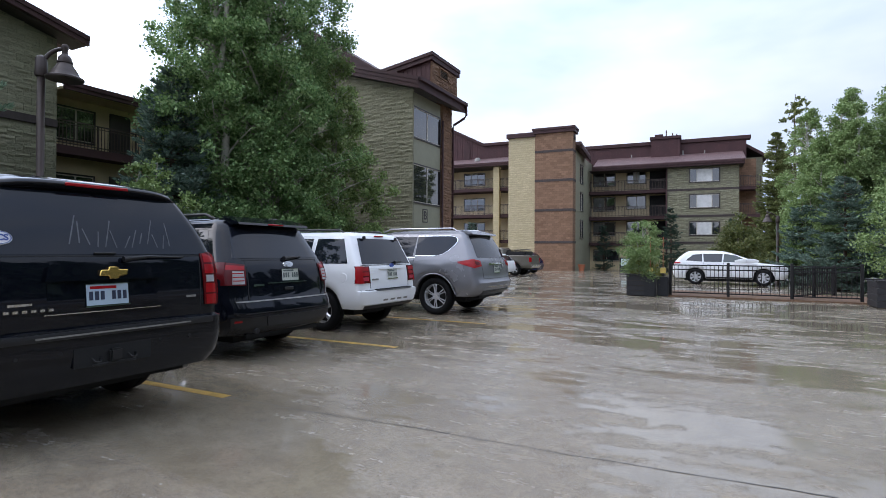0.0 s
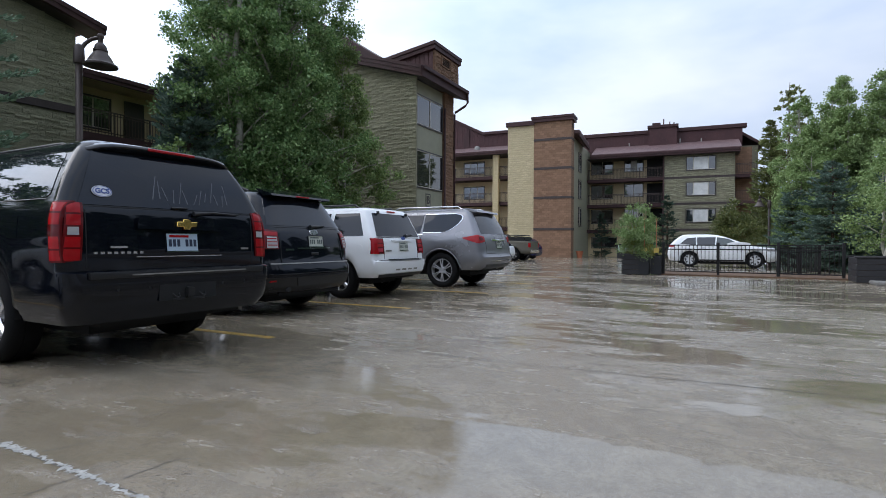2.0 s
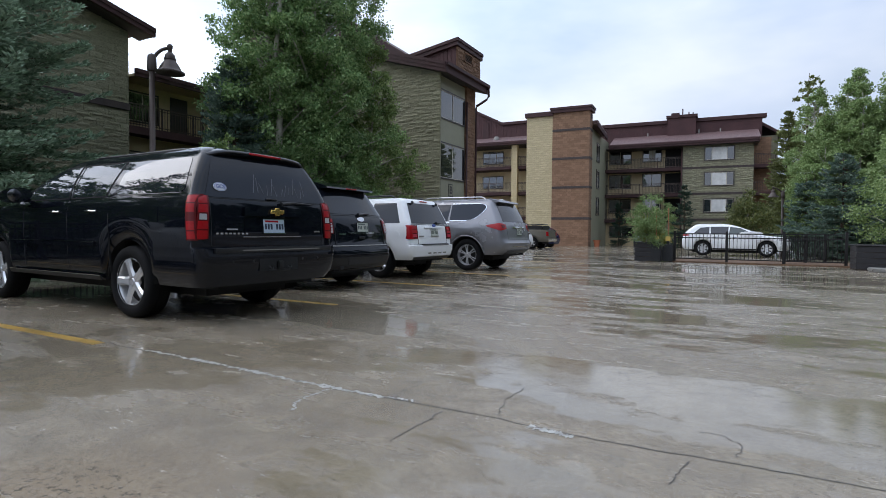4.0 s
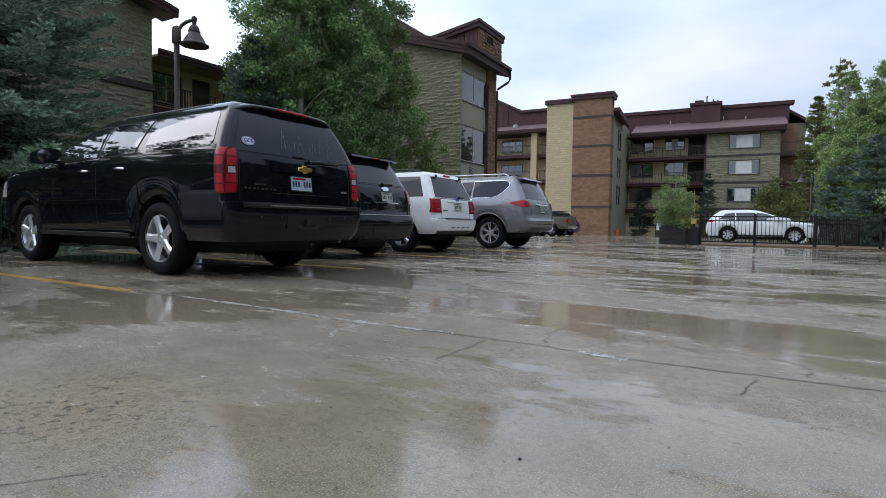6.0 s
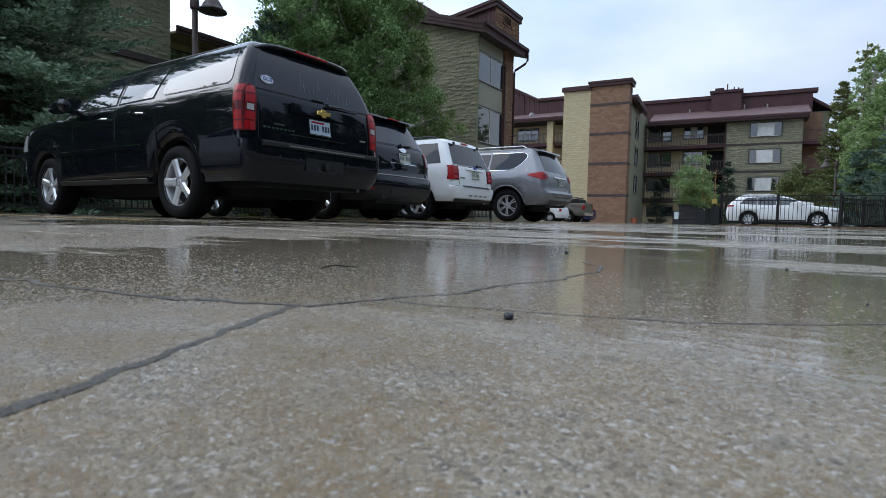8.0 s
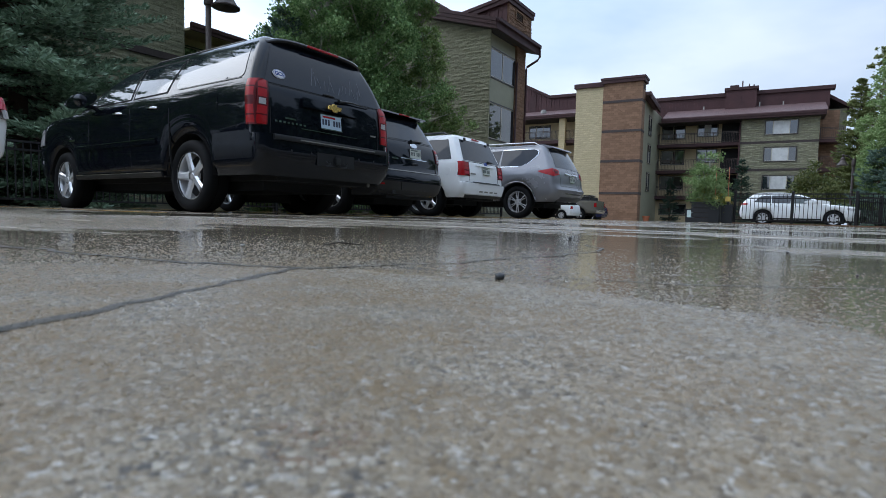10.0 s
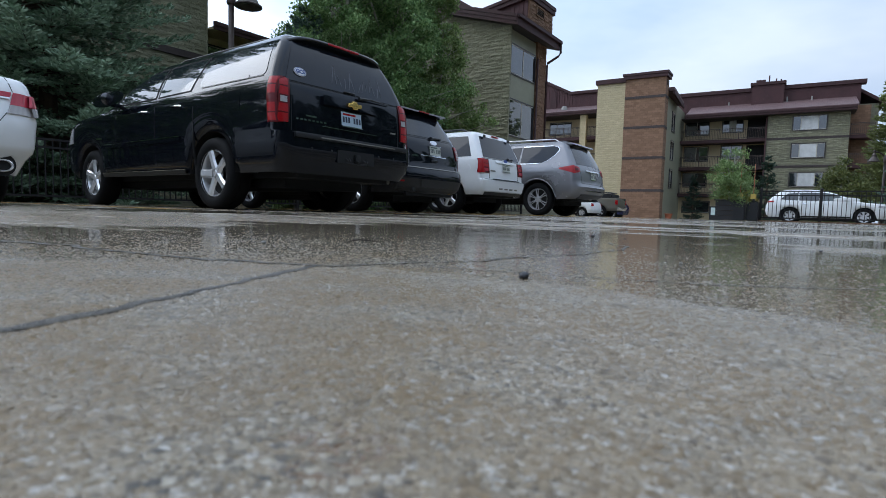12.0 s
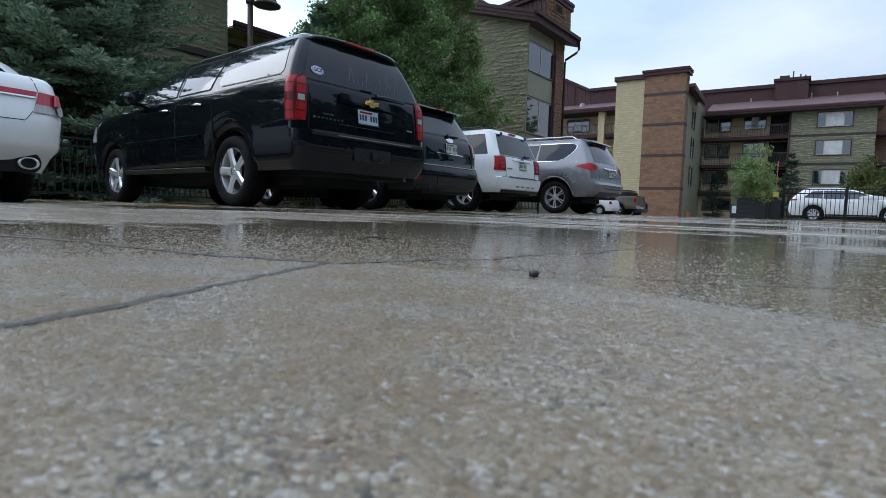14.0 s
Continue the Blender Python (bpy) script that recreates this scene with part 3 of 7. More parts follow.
# ---- cars ----
RUBBER = plain("tyre_rubber", (0.008, 0.008, 0.0085), 0.8, var=0.3, scale=12, Specular_IOR_Level=0.18)
ALLOY = plain("alloy_wheel", (0.8, 0.8, 0.81), 0.24, 0.6, var=0.1, scale=8)
UNDER = plain("underbody_black", (0.008, 0.008, 0.008), 0.8)
TRIM = plain("black_trim", (0.012, 0.012, 0.013), 0.45, var=0.2, scale=9)
CHROME = plain("chrome", (0.75, 0.75, 0.76), 0.08, 1.0, var=0.03)
# mirror metal, darkened in colour to stand for a dim reflection
DIM_MIRROR = plain("dim_mirror_metal", (0.16, 0.16, 0.165), 0.2, 1.0, var=0.05)
GOLD = plain("gold_badge_metal", (0.75, 0.5, 0.14), 0.25, 0.9, var=0.08)
PLATE = plain("number_plate_white", (0.42, 0.52, 0.6), 0.35, var=0.06)
PLATE_PALE = plain("number_plate_cream", (0.5, 0.52, 0.46), 0.35, var=0.1)
INK_SOFT = plain("worn_plate_ink", (0.1, 0.12, 0.11), 0.5)
INK = plain("plate_ink", (0.02, 0.03, 0.06), 0.5)
WHITE_STICKER = plain("white_sticker", (0.75, 0.76, 0.78), 0.4, var=0.04)
BLUE_STICKER = plain("blue_sticker", (0.03, 0.07, 0.28), 0.4)


def lens_red(name, col):
    n = Net(name)
    c = n.coords()
    w = n.add("ShaderNodeTexWave", Scale=38.0, bands_direction="Z")
    n.link(c, w.inputs["Vector"])
    n.set(Base_Color=n.mix(n.math("MULTIPLY", w.outputs["Fac"], 0.5), col, [v * 0.4 for v in col]), Roughness=0.08, Specular_IOR_Level=0.4)
    n.bump(w.outputs["Fac"], 0.15, 0.004)
    return n.mat


LENS_RED = lens_red("red_lamp_lens", (0.43, 0.007, 0.011))
LENS_DARK = lens_red("dark_red_lamp_lens", (0.13, 0.004, 0.006))
LENS_PINK = lens_red("pale_red_lamp_lens", (0.55, 0.05, 0.08))
LENS_CLEAR = lens_red("clear_lamp_lens", (0.5, 0.48, 0.48))


def tinted(name, spec):
    n = Net(name)
    c = n.coords()
    vor = n.add("ShaderNodeTexVoronoi", Scale=120.0)
    n.link(c, vor.inputs["Vector"])
    dots = n.ramp(vor.outputs["Distance"], [(0.1, 1.0), (0.3, 0.0)])
    film = n.ramp(n.noise(c, 3.5, 5), [(0.5, 0.0), (0.75, 1.0)])
    n.set(Base_Color=(0.009, 0.0115, 0.018), Roughness=n.ramp(film, [(0.0, 0.015), (1.0, 0.05)]), Specular_IOR_Level=spec)
    n.bump(n.math("MULTIPLY", dots, film), 0.2, 0.003)
    return n.mat


TINT = tinted("tinted_car_glass", 0.85)
# the same glass with reflections turned down, so these panes stay darker
TINT_DULL = tinted("dull_tinted_car_glass", 0.4)
CLEAR_TINT = plain("car_side_glass", (0.05, 0.065, 0.065), 0.03, var=0.1, Specular_IOR_Level=0.8)
DUST = plain("dusty_film", (0.1, 0.105, 0.118), 0.6, var=0.3, scale=4)

def wheel(radius, width, rim_r, spokes, style):
    """A tyre and its alloy, the outer face to -y, the hub at the origin. Returns two meshes."""
    r, w = radius, width / 2
    tyre = lathe([(rim_r - 0.012, -w * 0.72), (rim_r + 0.012, -w * 0.9), (rim_r + 0.045, -w), (r - 0.045, -w * 0.98), (r - 0.014, -w * 0.86), (r, -w * 0.62), (r, -w * 0.22),
                  (r - 0.008, -w * 0.2), (r - 0.008, -w * 0.14), (r, -w * 0.12), (r, w * 0.62), (r - 0.02, w * 0.9), (rim_r + 0.04, w), (rim_r - 0.012, w * 0.8)], 48, "y")
    rim = lathe([(rim_r, -w * 0.86), (rim_r + 0.004, -w * 0.74), (rim_r - 0.014, -w * 0.76), (rim_r - 0.03, -w * 0.45), (rim_r - 0.035, w * 0.5)], 48, "y")
    hub = lathe([(0.001, -w * 0.74), (0.035, -w * 0.74), (0.042, -w * 0.66), (0.075, -w * 0.6), (0.085, -w * 0.3), (0.0, -w * 0.2)], 24, "y", rim)
    for k in range(spokes):
        a = 2 * math.pi * (k + 0.25) / spokes
        arms = [(0.0, style)] if style > 0.035 else [(-0.13, style), (0.13, style)]
        for spread, hw in arms:
            m = Matrix.Rotation(-a, 4, "Y")
            out = []
            for rr, ww, y in ((0.05, hw * 1.15, -w * 0.66), (rim_r * 0.55, hw * 0.85, -w * 0.72), (rim_r - 0.012, hw * 1.05, -w * 0.8)):
                sh = spread * rr
                out.append([Vector((rr, y + 0.012, sh - ww)), Vector((rr, y - 0.008, sh - ww * 0.55)), Vector((rr, y - 0.008, sh + ww * 0.55)), Vector((rr, y + 0.012, sh + ww)), Vector((rr, y + 0.05, sh))])
            rings = [[hub.verts.new(m @ p) for p in ring] for ring in out]
            for r0, r1 in zip(rings, rings[1:]):
                for i in range(5):
                    hub.faces.new((r0[i], r0[(i + 1) % 5], r1[(i + 1) % 5], r1[i]))
    bmesh.ops.recalc_face_normals(hub, faces=hub.faces[:])
    back = lathe([(0.0, 0.0), (rim_r * 0.9, 0.0), (rim_r * 0.9, 0.01), (0.0, 0.01)], 24, "y")
    return mesh_of(tyre, "tyre"), mesh_of(hub, "rim"), mesh_of(back, "brake_disc")


class Car:
    """A car body as a stack of rounded plan outlines. x points to the rear, 0 at the rear axle; z from the ground.
    rows: height, rear end, front end, half width, rear corner radius, front corner radius."""

    def __init__(self, name, m, label, paint, rows, wheelbase, tyre, arch, sill, belt, wheels=(5, 0.05), rear_bow=0.04, colour_trim=None, group="parked cars"):
        self.rows, self.wb, self.arch, self.sill, self.belt, self.bow = rows, wheelbase, arch, sill, belt, rear_bow
        self.paint, self.tyre_r = paint, tyre[0]
        self.ob = thing(name, m, label, "car", group)
        self.body = part("body", self.shell(), paint, self.ob)
        hw = self.at(0.6)[2]
        r0, f0 = self.at(0.5)[0], self.at(0.5)[1]
        under = boxes((f0 + 0.12, r0 - 0.14, -hw + 0.31, hw - 0.31, sill - 0.04, belt - 0.15), (f0 + 0.55, r0 - 0.5, -hw + 0.42, hw - 0.42, sill - 0.14, sill))
        for x in (0.0, -wheelbase):
            tube([(x, -hw + 0.2, self.tyre_r), (x, hw - 0.2, self.tyre_r)], 0.07, 8, under)
        part("underbody", under, UNDER, self.ob, "black underbody")
        t_me, r_me, d_me = wheel(tyre[0], tyre[1], tyre[2], *wheels)
        for x in (0.0, -wheelbase):
            for s in (-1, 1):
                y = s * (hw - tyre[1] / 2 - 0.025)
                turn = pose(x, y, tyre[0], 0, 17 * (x + s), 0 if s < 0 else 180)
                w = part("wheel", t_me, RUBBER, self.ob, "", turn)
                part("rim", r_me, ALLOY, w, "silver alloy rim")
                part("brake_disc", d_me, UNDER, w)
        for x in (0.0, -wheelbase):
            for s in (-1, 1):
                well = bmesh.new()
                rings = []
                for y in (s * (hw - 0.03), s * (hw - 0.34)):
                    rings.append([well.verts.new((x + (arch - 0.004) * math.cos(t), y, max(tyre[0] + (arch - 0.004) * math.sin(t), sill - 0.02))) for t in [math.pi * k / 20 for k in range(21)]])
                for k in range(20):
                    well.faces.new((rings[0][k], rings[0][k + 1], rings[1][k + 1], rings[1][k]))
                well.faces.new(rings[1])
                part("wheel_well", smooth(well), UNDER, self.ob)

    def at(self, z):
        return lerp_table(self.rows, z)

    def bottom(self, x):
        b = self.sill
        for xc in (0.0, -self.wb):
            d = abs(x - xc)
            if d < self.arch:
                b = max(b, self.tyre_r + math.sqrt(self.arch ** 2 - d * d))
        return b

    def side_y(self, x, z):
        r, f, w, rr, rf = self.at(z)
        if x > r - rr:
            d = min((x - (r - rr)) / rr, 1.0)
            return w - rr + rr * math.sqrt(max(1 - d * d, 0))
        if x < f + rf:
            d = min(((f + rf) - x) / rf, 1.0)
            return w - rf * 0.6 + rf * 0.6 * math.sqrt(max(1 - d * d, 0))
        return w

    def rear_x(self, y, z):
        r, f, w, rr, rf = self.at(z)
        a = abs(y)
        x, c = r, 1.0
        if a > w - rr:
            d = min((a - (w - rr)) / rr, 1.0)
            c = math.sqrt(max(1 - d * d, 0))
            x = r - rr + rr * c
        return x - self.bow * (a / w) ** 2 * 0.5 * c

    def front_x(self, y, z):
        r, f, w, rr, rf = self.at(z)
        return f + 0.12 * (abs(y) / w) ** 2

    def outline(self, z):
        r, f, w, rr, rf = self.at(z)
        half = [(self.rear_x(w * k / 8, z), w * k / 8) for k in range(8) if w * k / 8 < w - rr - 0.01]
        while len(half) < 7:
            half.append(half[-1])
        half = half[:7]
        for k in range(7):
            t = math.pi / 2 * k / 6
            half.append((r - rr + rr * math.cos(t) - self.bow * ((w - rr + rr * math.sin(t)) / w) ** 2 * 0.5 * math.cos(t), w - rr + rr * math.sin(t)))
        n = 110
        for k in range(1, n):
            half.append((r - rr + (f + rf - r + rr) * k / n, w))
        for k in range(7):
            t = math.pi / 2 * k / 6
            half.append((f + rf - rf * math.sin(t), w - rf * 0.6 + rf * 0.6 * math.cos(t)))
        yl = half[-1][1]
        for k in range(1, 6):
            half.append((f - 0.03 * math.sin(math.pi / 2 * k / 5), yl * (1 - k / 5)))
        return half

    def shell(self):
        bm = bmesh.new()
        zs = sorted({row[0] for row in self.rows})
        fine = []
        for a, b in zip(zs, zs[1:]):
            k = max(int((b - a) / 0.07), 1)
            fine += [a + (b - a) * i / k for i in range(k)]
        fine.append(zs[-1])
        rings = []
        for z in fine:
            half = self.outline(z)
            ring = []
            for sgn in (1, -1):
                for x, y in (half if sgn > 0 else half[-2:0:-1]):
                    zz = z
                    if z < self.belt and y > 0.55 * self.at(z)[2]:
                        b = self.bottom(x)
                        zz = b + (z - self.sill) * (self.belt - b) / (self.belt - self.sill)
                    ring.append(bm.verts.new((x, sgn * y, zz)))
            rings.append(ring)
        for r0, r1 in zip(rings, rings[1:]):
            n = len(r0)
            for k in range(n):
                bm.faces.new((r0[k], r0[(k + 1) % n], r1[(k + 1) % n], r1[k]))
        top = bm.faces.new(rings[-1])
        bmesh.ops.poke(bm, faces=[top])
        bmesh.ops.remove_doubles(bm, verts=bm.verts[:], dist=0.0008)
        bmesh.ops.recalc_face_normals(bm, faces=bm.faces[:])
        return smooth(bm, 32)

    # patches that follow the body
    def side_patch(self, corners, s, off=0.005, nu=14, nv=6):
        """corners: (x, z) lower rear, lower front, upper front, upper rear."""
        bm = bmesh.new()
        a, b, c, d = [Vector(p) for p in corners]
        g = []
        for j in range(nv + 1):
            row = []
            for i in range(nu + 1):
                u, v = i / nu, j / nv
                p = a * (1 - u) * (1 - v) + b * u * (1 - v) + c * u * v + d * (1 - u) * v
                row.append(bm.verts.new((p.x, s * (self.side_y(p.x, p.y) + off), p.y)))
            g.append(row)
        return self.thick(bm, g, Vector((0, -s * 0.02, 0)))

    def side_shape(self, rows, s, off=0.005, nu=10):
        """rows: height, rear end, front end, from the bottom up; for curved outlines."""
        bm = bmesh.new()
        g = []
        for z, xr, xf in rows:
            g.append([bm.verts.new((x, s * (self.side_y(x, z) + off), z)) for x in [xr + (xf - xr) * i / nu for i in range(nu + 1)]])
        return self.thick(bm, g, Vector((0, -s * 0.02, 0)))

    def rear_patch(self, corners, off=0.005, nu=14, nv=6):
        """corners: (y, z) lower one side, lower other side, upper other side, upper one side."""
        bm = bmesh.new()
        a, b, c, d = [Vector(p) for p in corners]
        g = []
        for j in range(nv + 1):
            row = []
            for i in range(nu + 1):
                u, v = i / nu, j / nv
                p = a * (1 - u) * (1 - v) + b * u * (1 - v) + c * u * v + d * (1 - u) * v
                row.append(bm.verts.new((self.rear_x(p.x, p.y) + off, p.x, p.y)))
            g.append(row)
        return self.thick(bm, g, Vector((-0.02, 0, 0)))

    def front_patch(self, corners, off=0.01, nu=12, nv=4):
        bm = bmesh.new()
        a, b, c, d = [Vector(p) for p in corners]
        g = []
        for j in range(nv + 1):
            row = []
            for i in range(nu + 1):
                u, v = i / nu, j / nv
                p = a * (1 - u) * (1 - v) + b * u * (1 - v) + c * u * v + d * (1 - u) * v
                row.append(bm.verts.new((self.front_x(p.x, p.y) - 0.03 * math.cos(min(abs(p.x) / 0.9, 1) * 1.57) - off, p.x, p.y)))
            g.append(row)
        return self.thick(bm, g, Vector((0.05, 0, 0)))

    def thick(self, bm, g, back):
        for r0, r1 in zip(g, g[1:]):
            for p, q, r, s in zip(r0, r0[1:], r1[1:], r1):
                bm.faces.new((p, q, r, s))
        rim = g[0][:] + [r[-1] for r in g[1:]] + g[-1][-2::-1] + [r[0] for r in g[-2:0:-1]]
        inner = [bm.verts.new(v.co + back) for v in rim]
        n = len(rim)
        for k in range(n):
            bm.faces.new((rim[k], rim[(k + 1) % n], inner[(k + 1) % n], inner[k]))
        bmesh.ops.recalc_face_normals(bm, faces=bm.faces[:])
        return smooth(bm, 40)

    def side(self, name, corners, material, off=0.005, both=True, label="", parent=None, nu=14, nv=6):
        for s in ((-1, 1) if both else (-1,)):
            part(name, self.side_patch(corners, s, off, nu, nv), material, parent or self.ob, label)

    def rear(self, name, corners, material, off=0.005, label="", parent=None, nu=14, nv=6):
        return part(name, self.rear_patch(corners, off, nu, nv), material, parent or self.ob, label)

    def mirror(self, x, z, size=(0.12, 0.24, 0.19), material=None):
        for s in (-1, 1):
            y = self.side_y(x, z) + 0.1
            bm = lathe([(0.0, 0.022), (0.44, 0.02), (0.5, 0.0), (0.47, -0.06), (0.36, -0.1), (0.0, -0.12)], 24, "x")
            bmesh.ops.transform(bm, matrix=Matrix.Translation((x, y + size[1] / 2, z)) @ Matrix.Diagonal((1, size[1], size[2], 1)), verts=bm.verts[:])
            bmesh.ops.recalc_face_normals(bm, faces=bm.faces[:])
            smooth(bm)
            box(bm, x - 0.05, x, y - 0.14, y + 0.04, z - size[2] / 2 + 0.02, z - size[2] / 2 + 0.06)
            if s < 0:
                bmesh.ops.scale(bm, vec=(1, -1, 1), verts=bm.verts[:])
                bmesh.ops.reverse_faces(bm, faces=bm.faces[:])
            mr = part("door_mirror", bm, material or self.paint, self.ob)
            part("mirror_glass", lathe([(0.0, 0.003), (0.4, 0.003), (0.42, 0.0)], 24), DIM_MIRROR, mr, "mirror glass toned grey for the dark surroundings it reflects", Matrix.Translation((x + 0.021, s * (y + size[1] / 2), z)) @ Matrix.Rotation(radians(90), 4, "Y") @ Matrix.Diagonal((size[2], size[1], 1, 1)))

    def plate(self, y, z, w=0.305, h=0.152, tilt=6, blue=True):
        x = self.rear_x(y, z) + 0.012
        p = part("number_plate", soft_box(-0.003, 0.003, -w / 2, w / 2, -h / 2, h / 2, 0.002, 1), PLATE if blue else PLATE_PALE, self.ob, "white number plate with dark characters as bars", pose(x, y, z, 0, -tilt, 0))
        for k in range(7):
            if k != 3:
                u = -w * 0.4 + k * w * 0.8 / 6
                part("character_bar", boxes((0.0035, 0.005, u - w * 0.045, u + w * 0.045, -h * 0.25, h * 0.17)), INK if blue else INK_SOFT, p)
        part("plate_header", boxes((0.0035, 0.005, -w * 0.42, w * 0.2, h * 0.28, h * 0.42)), LENS_RED if blue else INK_SOFT, p, "coloured header bar")
        fr = boxes((-0.004, 0.007, -w / 2 - 0.008, w / 2 + 0.008, -h / 2 - 0.012, -h / 2), (-0.004, 0.007, -w / 2 - 0.008, w / 2 + 0.008, h / 2, h / 2 + 0.006))
        part("plate_frame", fr, CHROME, p, "thin metal plate frame")


BLACK_PAINT = car_paint("black_car_paint", (0.004, 0.0052, 0.0088), dirt_most=0.01, spec=0.42)
NAVY_PAINT = car_paint("dark_blue_black_car_paint", (0.004, 0.005, 0.009), dirt_most=0.015, spec=0.36)
WHITE_PAINT = car_paint("white_car_paint", (0.87, 0.88, 0.88), drops=0.15, dirt_most=0.05)
GREY_PAINT = car_paint("grey_metallic_car_paint", (0.25, 0.25, 0.265), rough=0.25, drops=0.3, metal=0.45)
TAUPE_PAINT = car_paint("taupe_car_paint", (0.17, 0.155, 0.125), rough=0.2, metal=0.3)
BLUE_PAINT = car_paint("dark_blue_car_paint", (0.01, 0.015, 0.07))

# the long black sport utility wagon
sub = Car("black_suv", pose(-4.65, 0.22, 0), "long black sport utility wagon beaded with rain, dusty rear window", BLACK_PAINT,
          [(0.4, 1.24, -4.2, 0.93, 0.14, 0.35), (0.5, 1.31, -4.28, 0.975, 0.14, 0.35), (0.64, 1.335, -4.31, 0.995, 0.13, 0.35), (0.8, 1.33, -4.3, 1.0, 0.13, 0.35), (0.815, 1.235, -4.3, 1.002, 0.09, 0.35),
           (1.0, 1.235, -4.28, 1.006, 0.09, 0.4), (1.17, 1.225, -4.22, 1.004, 0.09, 0.45), (1.26, 1.215, -4.05, 0.993, 0.09, 0.5), (1.31, 1.205, -2.95, 0.98, 0.09, 0.35), (1.345, 1.19, -2.86, 0.965, 0.09, 0.3),
           (1.45, 1.16, -2.66, 0.923, 0.09, 0.3), (1.56, 1.125, -2.45, 0.872, 0.09, 0.3), (1.66, 1.09, -2.23, 0.818, 0.095, 0.3), (1.76, 1.05, -2.0, 0.755, 0.1, 0.3), (1.84, 1.01, -1.8, 0.7, 0.11, 0.3), (1.89, 0.93, -1.6, 0.61, 0.12, 0.3), (1.918, 0.74, -1.3, 0.42, 0.12, 0.3)],
          3.302, (0.405, 0.275, 0.27), 0.475, 0.4, 1.26, (5, 0.052))
sub.side("front_side_window", [(-1.3, 1.37), (-2.42, 1.37), (-1.92, 1.745), (-1.36, 1.77)], TINT)
sub.side("rear_door_window", [(-0.46, 1.375), (-1.2, 1.37), (-1.25, 1.77), (-0.38, 1.77)], TINT)
QUARTER = [(1.382, 0.92, -0.19), (1.39, 0.96, -0.235), (1.41, 0.985, -0.265), (1.45, 0.985, -0.28), (1.51, 0.965, -0.278), (1.57, 0.945, -0.276), (1.63, 0.922, -0.273), (1.69, 0.9, -0.27), (1.73, 0.88, -0.255), (1.755, 0.855, -0.23), (1.768, 0.82, -0.18)]
for s in (-1, 1):
    part("quarter_window", sub.side_shape(QUARTER, s, 0.005, 16), TINT, sub.ob)
for c0, c1, c2, c3 in (((-1.27, 1.352), (-2.5, 1.352), (-1.96, 1.765), (-1.33, 1.79)), ((-0.43, 1.357), (-1.23, 1.352), (-1.28, 1.79), (-0.35, 1.79))):
    sub.side("window_gasket", [c0, c1, c2, c3], RUBBER, 0.0025, label="dark rubber window gasket")
sub.side("window_edge", [(0.96, 1.372), (-0.2, 1.372), (-0.2, 1.378), (0.96, 1.378)], STONE_GREY, 0.006, label="thin bright window edge", nu=10, nv=1)
for x in (-1.25, -0.33, -2.38):
    sub.side("door_seam", [(x + 0.005, 0.5), (x - 0.005, 0.5), (x - 0.005, 1.33), (x + 0.005, 1.33)], UNDER, 0.0015, nu=1, nv=10)
sub.side("body_moulding", [(-0.62, 0.79), (-2.72, 0.79), (-2.72, 0.845), (-0.62, 0.845)], BLACK_PAINT, 0.016, nu=8, nv=3)
# chrome line also draws the bright highlight along the moulding's edge
sub.side("moulding_strip", [(-0.62, 0.842), (-2.72, 0.842), (-2.72, 0.851), (-0.62, 0.851)], CHROME, 0.019, label="thin bright moulding strip", nu=8, nv=1)
sub.side("running_board", [(-0.52, 0.4), (-2.82, 0.4), (-2.82, 0.45), (-0.52, 0.45)], TRIM, 0.05, nu=4, nv=2)
sub.side("running_board_strip", [(-0.52, 0.452), (-2.82, 0.452), (-2.82, 0.458), (-0.52, 0.458)], CHROME, 0.045, nu=4, nv=1)
for x in (-0.6, -1.45):
    for s in (-1, 1):
        yh = s * (sub.side_y(x, 1.2) + 0.03)
        part("door_handle", tube([(x, yh - s * 0.03, 1.2), (x - 0.02, yh, 1.2), (x - 0.17, yh, 1.205), (x - 0.19, yh - s * 0.03, 1.205)], 0.013, 8), CHROME, sub.ob, "chrome door handle")
sub.side("tail_lamp_side", [(1.22, 0.885), (1.115, 0.885), (1.085, 1.345), (1.19, 1.355)], LENS_DARK, 0.01, label="tall dark red tail lamp side")
for z0, z1 in ((0.9, 0.975), (0.99, 1.08), (1.17, 1.255), (1.27, 1.34)):
    sub.side("lens_cell", [(1.215 - (z0 - 0.885) * 0.06, z0), (1.13 - (z0 - 0.885) * 0.06, z0), (1.128 - (z1 - 0.885) * 0.06, z1), (1.213 - (z1 - 0.885) * 0.06, z1)], LENS_RED, 0.0125, label="brighter red lens cell", nu=4, nv=3)
for s in (-1, 1):
    tl = sub.rear("tail_lamp", [(s * 0.985, 0.885), (s * 0.845, 0.9), (s * 0.815, 1.345), (s * 0.935, 1.355)], LENS_DARK, 0.012, "dark red tail lamp lens")
    for z0, z1 in ((0.9, 0.985), (1.0, 1.08), (1.17, 1.25), (1.265, 1.345)):
        sub.rear("lens_cell", [(s * (0.975 - (z0 - 0.885) * 0.1), z0), (s * (0.86 - (z0 - 0.885) * 0.05), z0), (s * (0.86 - (z1 - 0.885) * 0.05), z1), (s * (0.972 - (z1 - 0.885) * 0.1), z1)], LENS_RED, 0.0145, "bright red lens cell", tl, 5, 3)
    sub.rear("reversing_lamp", [(s * 0.94, 1.095), (s * 0.86, 1.095), (s * 0.86, 1.155), (s * 0.935, 1.155)], LENS_CLEAR, 0.016, "clear reversing lamp", tl, 4, 2)
